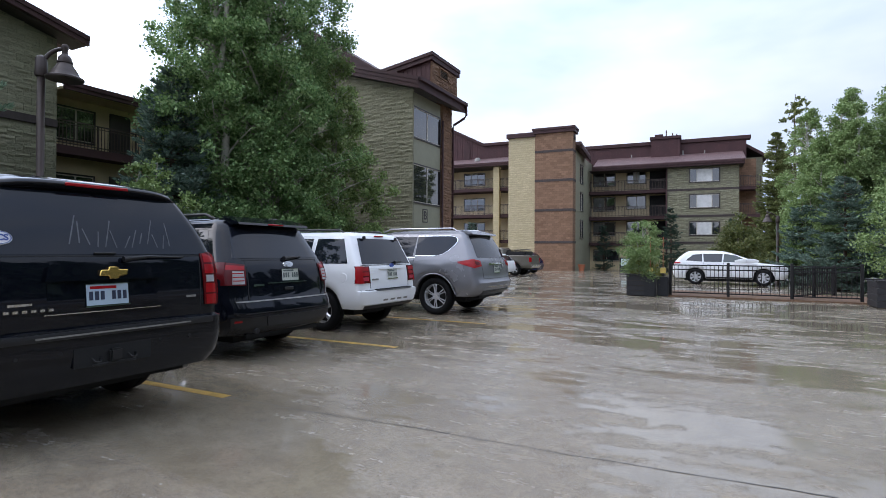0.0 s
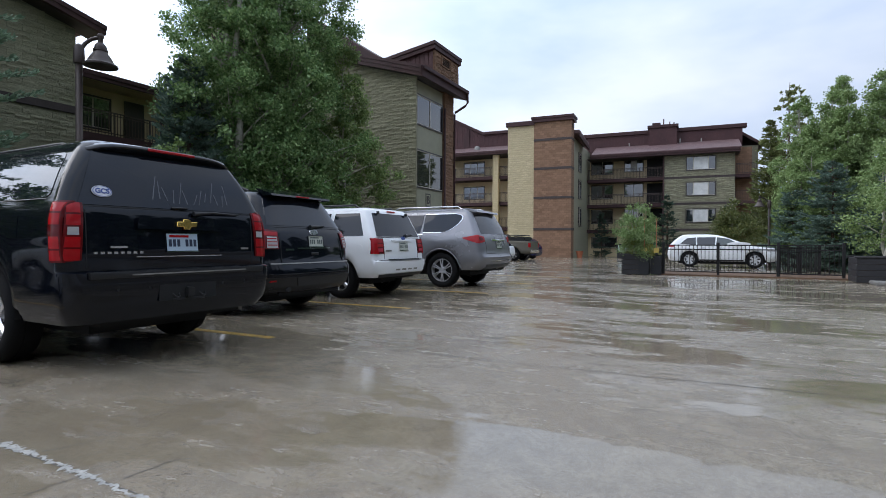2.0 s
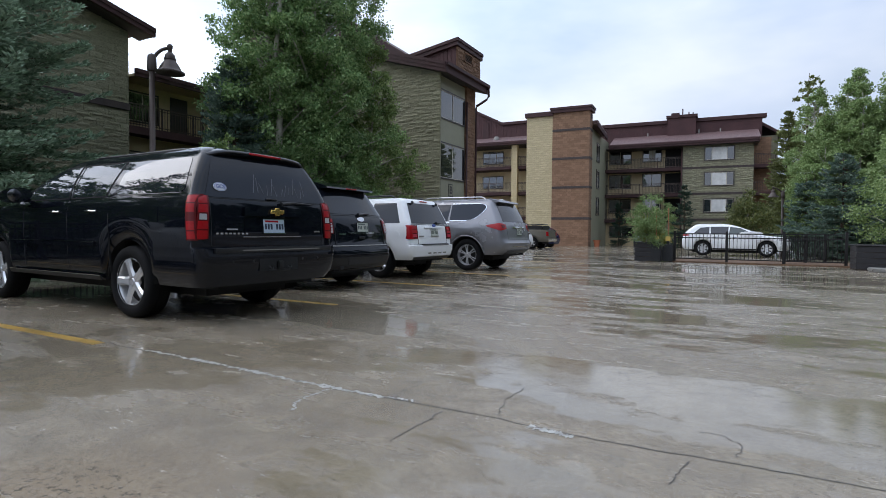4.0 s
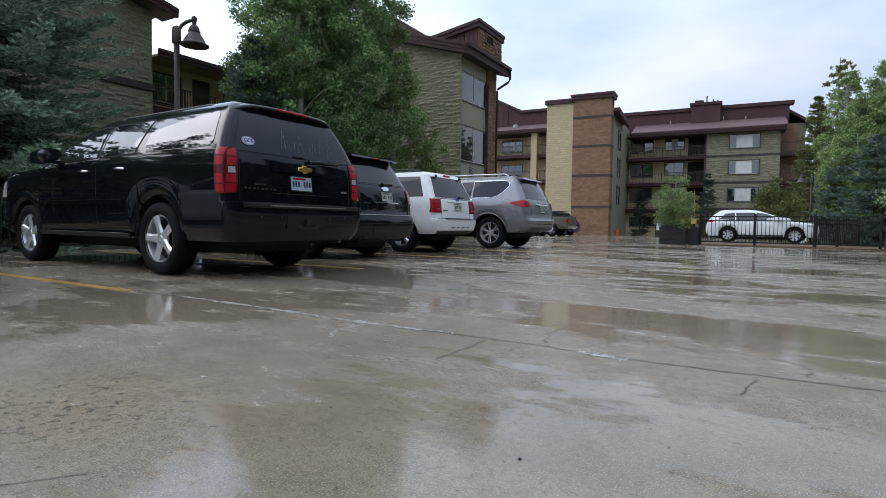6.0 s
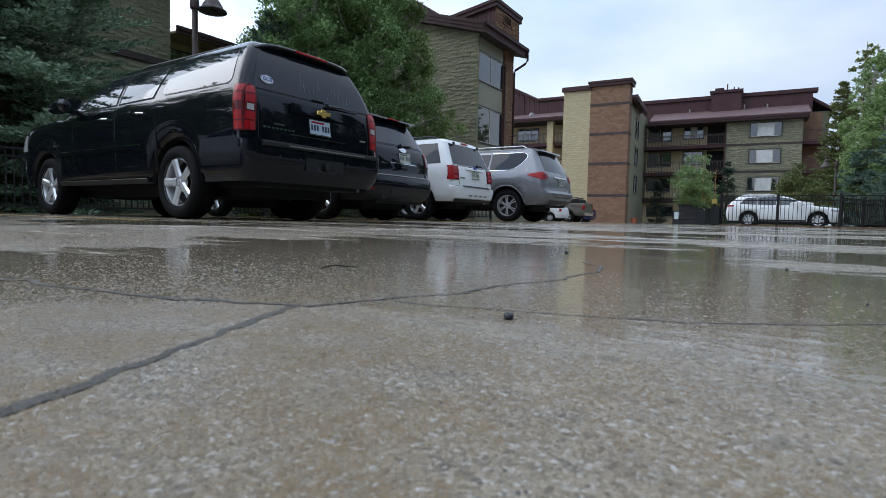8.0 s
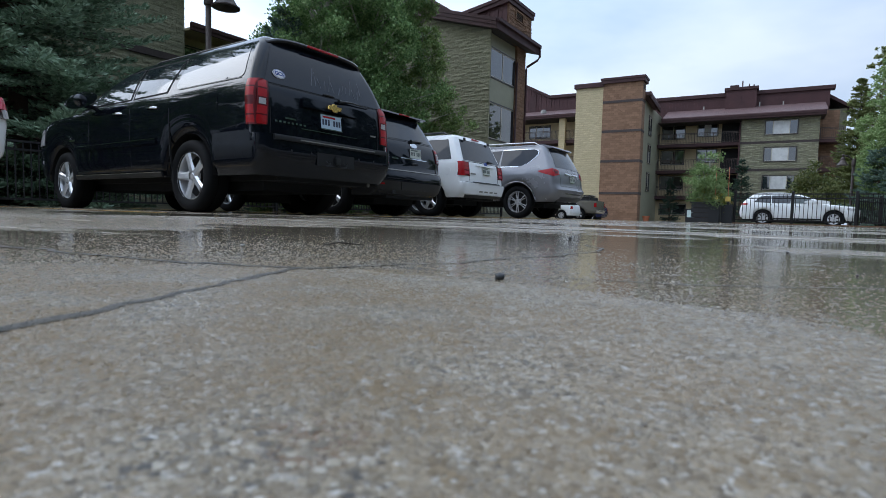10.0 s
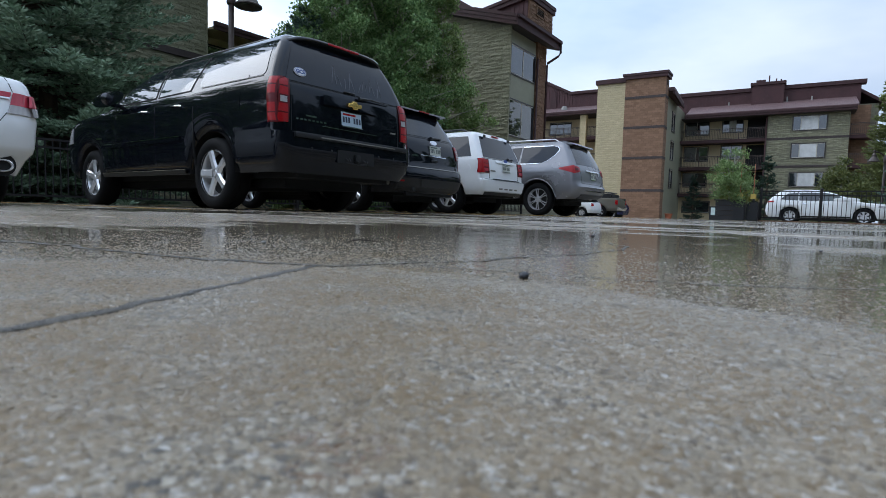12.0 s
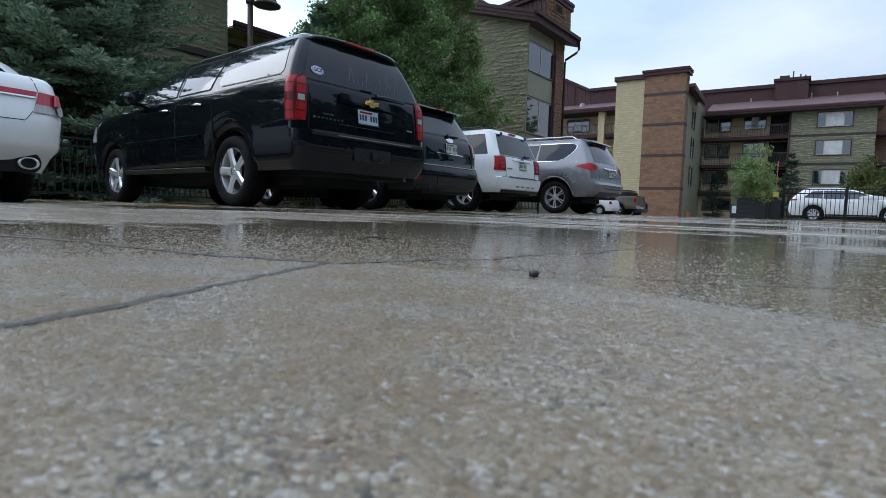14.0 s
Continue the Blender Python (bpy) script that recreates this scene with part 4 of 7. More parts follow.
sub.rear("rear_window", [(-0.85, 1.335), (0.85, 1.335), (0.66, 1.79), (-0.66, 1.79)], TINT_DULL, 0.006, "dusty tinted rear window")
SECTION = [(0.86, 1.912), (1.06, 1.874), (1.095, 1.862), (1.102, 1.846), (1.095, 1.834), (1.04, 1.806), (0.93, 1.83)]
spoiler, rings = bmesh.new(), []
for k in range(17):
    u = -1 + k / 8
    drop, pull = 0.012 * u * u + 0.05 * abs(u) ** 6, 0.02 * u * u + 0.07 * abs(u) ** 8
    rings.append([spoiler.verts.new((x - pull, 0.69 * u, z - drop)) for x, z in SECTION])
for r0, r1 in zip(rings, rings[1:]):
    for i in range(len(SECTION)):
        spoiler.faces.new((r0[i], r0[(i + 1) % len(SECTION)], r1[(i + 1) % len(SECTION)], r1[i]))
spoiler.faces.new(rings[0]), spoiler.faces.new(rings[-1])
bmesh.ops.recalc_face_normals(spoiler, faces=spoiler.faces[:])
sp = part("roof_spoiler", smooth(spoiler, 50), BLACK_PAINT, sub.ob)
part("high_brake_lamp", soft_box(1.083, 1.108, -0.23, 0.23, 1.834, 1.858, 0.006, 1), LENS_RED, sp, "long red high brake lamp")
sub.rear("tailgate_seam", [(-0.9, 1.318), (0.9, 1.318), (0.9, 1.327), (-0.9, 1.327)], UNDER, 0.002, nu=10, nv=1)
for s in (-1, 1):
    sub.rear("tailgate_seam", [(s * 0.8, 0.83), (s * 0.808, 0.83), (s * 0.808, 1.33), (s * 0.8, 1.33)], UNDER, 0.002, nu=1, nv=8)
sub.rear("garnish", [(-0.42, 1.15), (0.42, 1.15), (0.4, 1.25), (-0.4, 1.25)], BLACK_PAINT, 0.035, "raised black garnish over the plate")
sub.rear("plate_recess", [(-0.4, 0.93), (0.4, 0.93), (0.4, 1.13), (-0.4, 1.13)], BLACK_PAINT, 0.003, "dark plate recess")
sub.rear("lower_strip", [(-0.42, 0.915), (0.42, 0.915), (0.42, 0.922), (-0.42, 0.922)], CHROME, 0.01, nu=6, nv=1)
xb = sub.rear_x(0, 1.19) + 0.04
bow = prism([(-0.1, -0.022), (-0.032, -0.022), (-0.026, -0.045), (0.04, -0.045), (0.046, -0.022), (0.1, -0.022), (0.112, 0.022), (0.044, 0.022), (0.036, 0.045), (-0.03, 0.045), (-0.036, 0.022), (-0.09, 0.022)], "x", 0.0, 0.018)
bmesh.ops.bevel(bow, geom=bow.edges[:], offset=0.005, segments=1, affect="EDGES")
part("badge", smooth(bow), GOLD, sub.ob, "gold badge as a plain bar shape", pose(xb, 0.02, 1.2, 0, -4, 0))
sub.plate(0.0, 1.04)
for k in range(8):
    u = -0.74 + k * 0.052
    x = sub.rear_x(u, 0.95)
    part("name_bar", boxes((x + 0.004, x + 0.01, u - 0.017, u + 0.014, 0.946, 0.964)), CHROME, sub.ob, "small silver bar")
part("dealer_mark", boxes((sub.rear_x(-0.6, 1.0) + 0.003, sub.rear_x(-0.6, 1.0) + 0.009, -0.63, -0.49, 0.992, 1.008)), CHROME, sub.ob, "silver bar badge")
part("trim_mark", boxes((sub.rear_x(0.7, 0.98) + 0.003, sub.rear_x(0.7, 0.98) + 0.009, 0.66, 0.75, 0.972, 0.99)), STONE_GREY, sub.ob, "small grey bar badge")
# oval sticker on the window
ys, zs_ = -0.655, 1.445
stick = part("sticker", lathe([(0.001, 0.004), (0.05, 0.004), (0.052, 0.0)], 28), WHITE_STICKER, sub.ob, "oval white and blue sticker with letters", pose(sub.rear_x(ys, zs_) + 0.012, ys, zs_, 0, 90 - 17, 0) @ Matrix.Diagonal((0.95, 1.55, 1, 1)))
part("sticker_ring", lathe([(0.044, 0.0045), (0.044, 0.0055), (0.048, 0.0055), (0.048, 0.0045)], 28), BLUE_STICKER, stick, "blue ring")


def lettering(text, size, material, parent, m, label, extrude=0.001):
    cu = bpy.data.curves.new("lettering", "FONT")
    cu.body, cu.size, cu.align_x, cu.align_y, cu.extrude = text, size, "CENTER", "CENTER", extrude
    cu.offset = size * 0.03
    cu.materials.append(material)
    ob = new("lettering", cu)
    ob.parent, ob.matrix_basis = parent, m
    return tagged(ob, label)


lettering("GCS", 0.058, BLUE_STICKER, stick, Matrix.Translation((0, 0, 0.006)) @ Matrix.Diagonal((1 / 0.95, 1 / 1.55, 1, 1)) @ pose(0, 0, 0, 0, 0, 90), "dark blue letters", 0.0015)
# wiped strokes in the dust on the glass: plain bars in place of the writing
rnd = random.Random(5)
for k in range(13):
    u = -0.24 + k * 0.066 + rnd.uniform(-0.012, 0.012)
    tall = k in (0, 1, 4, 9, 12)
    h0, h1 = 1.4 + rnd.uniform(-0.02, 0.02), (1.6 if tall else 1.5) + rnd.uniform(-0.02, 0.03)
    lean = rnd.uniform(-0.05, 0.07)
    sub.rear("dust_stroke", [(u - 0.004, h0), (u + 0.005, h0), (u + 0.005 + lean, h1), (u - 0.004 + lean, h1)], DUST, 0.0075, "faint pale stroke in the dust", nu=1, nv=5)
part("wiper", tube([(sub.rear_x(0.12, 1.31) + 0.03, 0.12, 1.3), (sub.rear_x(0.3, 1.32) + 0.035, 0.32, 1.318), (sub.rear_x(0.6, 1.33) + 0.025, 0.64, 1.312)], [0.022, 0.012, 0.006], 8), TRIM, sub.ob, "black rear wiper")
part("window_latch", soft_box(sub.rear_x(0, 1.34), sub.rear_x(0, 1.34) + 0.02, -0.08, 0.08, 1.335, 1.355, 0.006, 1), TRIM, sub.ob)
pad = prism([(1.2, 0.806), (1.345, 0.806), (1.35, 0.785), (1.345, 0.755), (1.3, 0.75)], "y", -0.84, 0.84)
part("bumper_step_pad", smooth(pad), TRIM, sub.ob, "ribbed black step pad on the bumper")
for k in range(5):
    part("step_rib", boxes((1.24 + k * 0.02, 1.248 + k * 0.02, -0.6, 0.6, 0.806, 0.8115)), TRIM, sub.ob)
# grey strip draws the highlight line along the pad's ledge
part("pad_edge", boxes((1.346, 1.353, -0.52, 0.62, 0.772, 0.784)), STONE_GREY, sub.ob, "grey plastic pad edge, its highlight line put into the colour")
part("hitch_plate", soft_box(1.335, 1.345, -0.16, 0.16, 0.535, 0.555, 0.004, 1), TRIM, sub.ob)
for yy in (-0.13, 0.13):
    part("safety_loop", tube([(1.33, yy - 0.03, 0.6), (1.36, yy - 0.02, 0.575), (1.365, yy, 0.565), (1.36, yy + 0.02, 0.575), (1.33, yy + 0.03, 0.6)], 0.007, 6), TRIM, sub.ob, "steel safety chain loop")
for yy in (-0.62, -0.36, 0.36, 0.62):
    part("parking_sensor", lathe([(0.0, 0.004), (0.012, 0.004), (0.014, 0.0)], 12), TRIM, sub.ob, "small round parking sensor", pose(sub.rear_x(yy, 0.66) + 0.001, yy, 0.66, 0, 90, 0))
# no hollow here: a black plate paints the recess's shade
part("hitch_recess_shade", boxes((1.325, 1.337, -0.28, 0.28, 0.54, 0.68)), UNDER, sub.ob, "black plate for the shade of the hitch recess")
part("hitch_receiver", soft_box(1.27, 1.37, -0.045, 0.045, 0.56, 0.65, 0.012, 2), TRIM, sub.ob, "square tow hitch receiver")
part("exhaust_tip", tube([(0.9, 0.66, 0.4), (1.18, 0.7, 0.385)], 0.026, 12), STONE_GREY, sub.ob, "small steel exhaust tip")
sub.mirror(-2.28, 1.42, (0.13, 0.21, 0.2))
for s in (-1, 1):
    rail = tube([(0.62, s * 0.6, 1.862), (0.48, s * 0.61, 1.886), (-1.2, s * 0.62, 1.888), (-1.4, s * 0.61, 1.86)], 0.016, 8)
    part("roof_rail", rail, TRIM, sub.ob, "black roof rail")
sub.side("headlamp", [(-3.86, 0.92), (-4.2, 0.92), (-4.12, 1.15), (-3.84, 1.15)], LENS_CLEAR, 0.008, label="clear headlamp")
sub.side("fender_badge", [(-2.8, 0.93), (-3.0, 0.93), (-3.0, 0.955), (-2.8, 0.955)], CHROME, 0.006, nu=5, nv=1)
part("fuel_flap", sub.side_patch([(0.62, 1.07), (0.44, 1.07), (0.44, 1.24), (0.62, 1.24)], -1, 0.0025), BLACK_PAINT, sub.ob)

# dark blue-black crossover
exp = Car("dark_crossover_suv", pose(-5.62, 3.2, 0, 0, 0, 1.5), "dark blue-black crossover with red and clear tail lamps", NAVY_PAINT,
          [(0.33, 1, -3.75, 0.888, 0.3, 0.4), (0.42, 1.1, -3.86, 0.931, 0.3, 0.4), (0.56, 1.14, -3.9, 0.955, 0.3, 0.4), (0.68, 1.13, -3.9, 0.965, 0.3, 0.4), (0.78, 1.06, -3.86, 0.967, 0.28, 0.4),
           (0.964, 1.04, -3.8, 0.965, 0.26, 0.5), (1.105, 1.01, -3.6, 0.951, 0.25, 0.5), (1.171, 0.99, -2.6, 0.931, 0.24, 0.35), (1.214, 0.97, -2.5, 0.917, 0.24, 0.3), (1.508, 0.8, -1.95, 0.811, 0.24, 0.3),
           (1.694, 0.7, -1.45, 0.733, 0.24, 0.3), (1.759, 0.63, -1.2, 0.675, 0.24, 0.3), (1.803, 0.5, -0.9, 0.56, 0.24, 0.3), (1.819, 0.3, -0.6, 0.386, 0.24, 0.3)],
          2.86, (0.375, 0.245, 0.25), 0.43, 0.33, 1.08, (5, 0.05), rear_bow=0.1)
exp.rear("rear_window", [(-0.78, 1.28), (0.78, 1.28), (0.64, 1.67), (-0.64, 1.67)], TINT_DULL, 0.006, "dark tinted rear window")
es = prism([(0.5, 1.82), (0.8, 1.735), (0.82, 1.705), (0.66, 1.7)], "y", -0.63, 0.63)
esp = part("roof_spoiler", smooth(es), NAVY_PAINT, exp.ob)
part("high_brake_lamp", soft_box(0.8, 0.822, -0.14, 0.14, 1.71, 1.73, 0.005, 1), LENS_RED, esp, "dark red high brake lamp")
exp.side("quarter_window", [(0.6, 1.26), (-0.3, 1.24), (-0.26, 1.65), (0.42, 1.63)], TINT_DULL)
exp.side("rear_door_window", [(-0.36, 1.24), (-1.1, 1.23), (-1.12, 1.65), (-0.32, 1.65)], TINT_DULL)
exp.side("front_side_window", [(-1.16, 1.23), (-2.2, 1.23), (-1.6, 1.62), (-1.18, 1.65)], TINT_DULL)
for s in (-1, 1):
    lamp_ = exp.rear("tail_lamp", [(s * 0.945, 0.95), (s * 0.7, 0.95), (s * 0.67, 1.2), (s * 0.91, 1.235)], LENS_DARK, 0.012, "dark red tail lamp with a clear drop")
    exp.rear("clear_drop", [(s * 0.86, 0.965), (s * 0.72, 0.965), (s * 0.71, 1.12), (s * 0.84, 1.125)], LENS_CLEAR, 0.016, "clear lamp drop", lamp_)
    for z0 in (1.0, 1.045, 1.09):
        exp.rear("lens_bar", [(s * 0.85, z0), (s * 0.725, z0), (s * 0.723, z0 + 0.012), (s * 0.848, z0 + 0.012)], LENS_RED, 0.019, "thin red lens bar", lamp_, 4, 1)
    exp.rear("red_lens", [(s * 0.905, 1.14), (s * 0.7, 1.135), (s * 0.69, 1.185), (s * 0.895, 1.2)], LENS_RED, 0.016, "red upper lens", lamp_, 6, 2)
    exp.rear("red_reflector", [(s * 0.86, 0.5), (s * 0.66, 0.5), (s * 0.66, 0.525), (s * 0.86, 0.525)], LENS_RED, 0.006, "dull red reflector", nu=3, nv=1)
exp.side("tail_lamp_side", [(0.92, 0.98), (0.76, 1.08), (0.66, 1.21), (0.86, 1.23)], LENS_DARK, 0.012, label="red lamp wrapping the side")
exp.plate(0.05, 1.06, blue=False)
exp.rear("tailgate_seam", [(-0.84, 1.25), (0.84, 1.25), (0.84, 1.258), (-0.84, 1.258)], UNDER, 0.002, nu=10, nv=1)
exp.rear("tailgate_seam", [(-0.72, 0.74), (0.72, 0.74), (0.72, 0.748), (-0.72, 0.748)], UNDER, 0.002, nu=10, nv=1)
exp.rear("lower_strip", [(-0.36, 0.955), (0.36, 0.955), (0.36, 0.968), (-0.36, 0.968)], CHROME, 0.012, nu=6, nv=1)
part("badge", lathe([(0.001, 0.012), (0.05, 0.012), (0.056, 0.0)], 24), CHROME, exp.ob, "oval silver badge", pose(exp.rear_x(0, 1.19) + 0.004, 0.05, 1.195, 0, 76, 0) @ Matrix.Diagonal((0.8, 1.7, 1, 1)))
exp.rear("model_mark", [(-0.58, 0.93), (-0.42, 0.93), (-0.42, 0.955), (-0.58, 0.955)], CHROME, 0.008, nu=3, nv=1)
exp.rear("lower_bumper", [(-0.86, 0.36), (0.86, 0.36), (0.9, 0.56), (-0.9, 0.56)], TRIM, 0.012, "black lower bumper")
part("exhaust_tip", tube([(0.8, -0.55, 0.38), (1.1, -0.58, 0.385)], 0.035, 14), TRIM, exp.ob, "round exhaust tip")
part("wiper", tube([(exp.rear_x(0, 1.28) + 0.03, 0, 1.275), (exp.rear_x(0.3, 1.31) + 0.03, 0.34, 1.295)], [0.03, 0.01], 8), TRIM, exp.ob, "black rear wiper")
for s in (-1, 1):
    part("roof_rail", tube([(0.35, s * 0.6, 1.78), (0.2, s * 0.62, 1.84), (-1.0, s * 0.64, 1.845), (-1.25, s * 0.62, 1.77)], 0.02, 8), TRIM, exp.ob, "black roof rail")
exp.mirror(-2.05, 1.22)

for s in (-1, 1):
    exp.rear("tailgate_seam", [(s * 0.66, 0.76), (s * 0.672, 0.76), (s * 0.652, 1.24), (s * 0.64, 1.24)], UNDER, 0.002, nu=1, nv=6)
exp.rear("skid_panel", [(-0.42, 0.43), (0.42, 0.43), (0.46, 0.55), (-0.46, 0.55)], STONE_DARK, 0.022, "dark grey skid panel")
# black strip paints the shade line of the bumper's crease
exp.rear("crease_shade", [(-0.86, 0.6), (0.86, 0.6), (0.86, 0.612), (-0.86, 0.612)], UNDER, 0.006, nu=12, nv=1)
exp.rear("bumper_ledge", [(-0.84, 0.742), (0.84, 0.742), (0.84, 0.758), (-0.84, 0.758)], STONE_GREY, 0.012, "grey bumper ledge", nu=12, nv=1)
part("camera_box", soft_box(exp.rear_x(0, 0.88), exp.rear_x(0, 0.88) + 0.02, -0.08, 0.08, 0.86, 0.9, 0.006, 1), TRIM, exp.ob)

# white boxy compact sport utility
esc = Car("white_compact_suv", pose(-5.65, 5.92, 0, 0, 0, 1.5), "white boxy compact sport utility with red tail lamps", WHITE_PAINT,
          [(0.4, 0.82, -3.35, 0.84, 0.14, 0.3), (0.48, 0.9, -3.45, 0.88, 0.14, 0.3), (0.62, 0.93, -3.49, 0.9, 0.13, 0.3), (0.7, 0.93, -3.49, 0.902, 0.13, 0.3), (0.72, 0.87, -3.48, 0.902, 0.12, 0.3),
           (0.962, 0.85, -3.42, 0.9, 0.11, 0.35), (1.077, 0.83, -3.3, 0.89, 0.1, 0.4), (1.119, 0.82, -2.35, 0.88, 0.1, 0.3), (1.161, 0.8, -2.25, 0.87, 0.1, 0.3), (1.539, 0.63, -1.75, 0.765, 0.1, 0.3),
           (1.644, 0.58, -1.5, 0.73, 0.1, 0.3), (1.696, 0.5, -1.3, 0.66, 0.1, 0.3), (1.717, 0.3, -1, 0.45, 0.1, 0.3)],
          2.62, (0.355, 0.235, 0.22), 0.42, 0.4, 1.06, (5, 0.045), rear_bow=0.06)
esc.rear("rear_window", [(-0.76, 1.16), (0.76, 1.16), (0.64, 1.6), (-0.64, 1.6)], TINT_DULL, 0.006, "dark tinted rear window")
esc.side("quarter_window", [(0.56, 1.17), (-0.2, 1.16), (-0.16, 1.59), (0.4, 1.59)], TINT_DULL)
esc.side("rear_door_window", [(-0.28, 1.16), (-1.0, 1.15), (-1.02, 1.59), (-0.26, 1.59)], TINT_DULL)
esc.side("front_side_window", [(-1.08, 1.15), (-2.0, 1.15), (-1.55, 1.58), (-1.1, 1.59)], TINT_DULL)
for s in (-1, 1):
    tl = esc.rear("tail_lamp", [(s * 0.905, 0.84), (s * 0.62, 0.84), (s * 0.61, 1.125), (s * 0.885, 1.125)], LENS_DARK, 0.012, "square dark red tail lamp")
    for z0, z1 in ((0.965, 1.025), (1.04, 1.105)):
        esc.rear("lens_cell", [(s * 0.85, z0), (s * 0.65, z0), (s * 0.645, z1), (s * 0.84, z1)], LENS_RED, 0.016, "bright red lens cell", tl, 4, 2)
    esc.rear("reversing_lamp", [(s * 0.84, 0.88), (s * 0.66, 0.88), (s * 0.66, 0.94), (s * 0.84, 0.94)], LENS_PINK, 0.017, "pale reversing lamp", nu=3, nv=1)
    part("window_hinge", soft_box(esc.rear_x(0.5, 1.55), esc.rear_x(0.5, 1.55) + 0.035, s * 0.5 - 0.035, s * 0.5 + 0.035, 1.58, 1.64, 0.01, 1), TRIM, esc.ob, "black window hinge")
esc.side("tail_lamp_side", [(0.86, 0.84), (0.76, 0.84), (0.74, 1.125), (0.82, 1.125)], LENS_RED, 0.01, label="red lamp side")
part("high_brake_lamp", soft_box(esc.rear_x(0, 1.64), esc.rear_x(0, 1.64) + 0.02, -0.14, 0.14, 1.635, 1.66, 0.005, 1), LENS_RED, esc.ob, "red high brake lamp")
esc.plate(0.06, 0.98, blue=False)
esc.rear("garnish", [(-0.34, 1.07), (0.4, 1.07), (0.4, 1.1), (-0.34, 1.1)], WHITE_PAINT, 0.02)
esc.rear("bumper_pad", [(-0.5, 0.705), (0.62, 0.705), (0.62, 0.735), (-0.5, 0.735)], TRIM, 0.03, "black bumper top pad", nu=8, nv=2)
for k in range(4):
    esc.rear("bumper_slot", [(-0.3 + k * 0.22, 0.52), (-0.16 + k * 0.22, 0.52), (-0.16 + k * 0.22, 0.55), (-0.3 + k * 0.22, 0.55)], STONE_GREY, 0.003, nu=2, nv=1)
part("badge", lathe([(0.001, 0.012), (0.04, 0.012), (0.046, 0.0)], 24), BLUE_STICKER, esc.ob, "oval dark blue badge", pose(esc.rear_x(0, 1.12) + 0.004, 0.08, 1.13, 0, 78, 0) @ Matrix.Diagonal((0.8, 1.6, 1, 1)))
esc.rear("model_mark", [(-0.56, 0.88), (-0.38, 0.88), (-0.38, 0.91), (-0.56, 0.91)], STONE_GREY, 0.008, nu=3, nv=1)
part("wiper", tube([(esc.rear_x(0.1, 1.18) + 0.03, 0.18, 1.18), (esc.rear_x(0.4, 1.2) + 0.02, 0.46, 1.2)], [0.03, 0.01], 8), TRIM, esc.ob, "black rear wiper")
for s in (-1, 1):
    part("roof_rail", tube([(0.3, s * 0.6, 1.68), (0.2, s * 0.62, 1.75), (-1.0, s * 0.63, 1.75), (-1.2, s * 0.62, 1.68)], 0.02, 8), TRIM, esc.ob, "black roof rail")
esc.rear("lower_bumper", [(-0.74, 0.4), (0.74, 0.4), (0.78, 0.46), (-0.78, 0.46)], TRIM, 0.012, nu=8, nv=2)
part("fuel_flap", lathe([(0.001, 0.006), (0.075, 0.006), (0.078, 0.0)], 24), WHITE_PAINT, esc.ob, "", pose(0.5, -esc.side_y(0.5, 0.93) + 0.002, 0.93, 90, 0, 0))
esc.mirror(-1.95, 1.16)

for x in (-0.24, -1.04):
    esc.side("door_seam", [(x + 0.008, 0.45), (x - 0.008, 0.45), (x - 0.008, 1.12), (x + 0.008, 1.12)], UNDER, 0.0015, nu=1, nv=10)
for s in (-1, 1):
    esc.rear("tailgate_seam", [(s * 0.6, 0.74), (s * 0.612, 0.74), (s * 0.612, 1.12), (s * 0.6, 1.12)], UNDER, 0.002, nu=1, nv=6)
esc.rear("tailgate_seam", [(-0.8, 1.135), (0.8, 1.135), (0.8, 1.147), (-0.8, 1.147)], UNDER, 0.002, nu=10, nv=1)
esc.rear("bumper_shadow_line", [(-0.86, 0.715), (0.86, 0.715), (0.86, 0.724), (-0.86, 0.724)], UNDER, 0.004, nu=12, nv=1)

# big grey luxury sport utility
inf = Car("grey_luxury_suv", pose(-5.2, 9.15, 0, 0, 0, 1.5), "large grey metallic sport utility with chrome window trim", GREY_PAINT,
          [(0.42, 0.93, -3.95, 0.9, 0.25, 0.4), (0.5, 1.07, -4.02, 0.96, 0.25, 0.4), (0.62, 1.14, -4.06, 0.995, 0.25, 0.4), (0.72, 1.15, -4.06, 1.005, 0.24, 0.4), (0.8, 1.09, -4.05, 1.01, 0.22, 0.4),
           (1, 1.06, -4.02, 1.012, 0.2, 0.5), (1.12, 1.03, -3.9, 1, 0.2, 0.6), (1.2, 1, -2.85, 0.98, 0.18, 0.4), (1.24, 0.98, -2.75, 0.965, 0.18, 0.3), (1.5, 0.85, -2.2, 0.87, 0.16, 0.3),
           (1.74, 0.71, -1.7, 0.78, 0.15, 0.3), (1.82, 0.63, -1.45, 0.71, 0.14, 0.3), (1.86, 0.47, -1.1, 0.58, 0.14, 0.3), (1.875, 0.25, -0.8, 0.4, 0.14, 0.3)],
          3.075, (0.405, 0.275, 0.275), 0.475, 0.42, 1.12, (6, 0.014), rear_bow=0.12)
inf.rear("rear_window", [(-0.78, 1.26), (0.78, 1.26), (0.66, 1.73), (-0.66, 1.73)], TINT_DULL, 0.006, "dark tinted rear window")
EDGE = [(1.3, 0.0), (1.315, 0.1), (1.35, 0.2), (1.42, 0.31), (1.52, 0.42), (1.6, 0.48), (1.66, 0.48), (1.7, 0.43), (1.722, 0.33)]
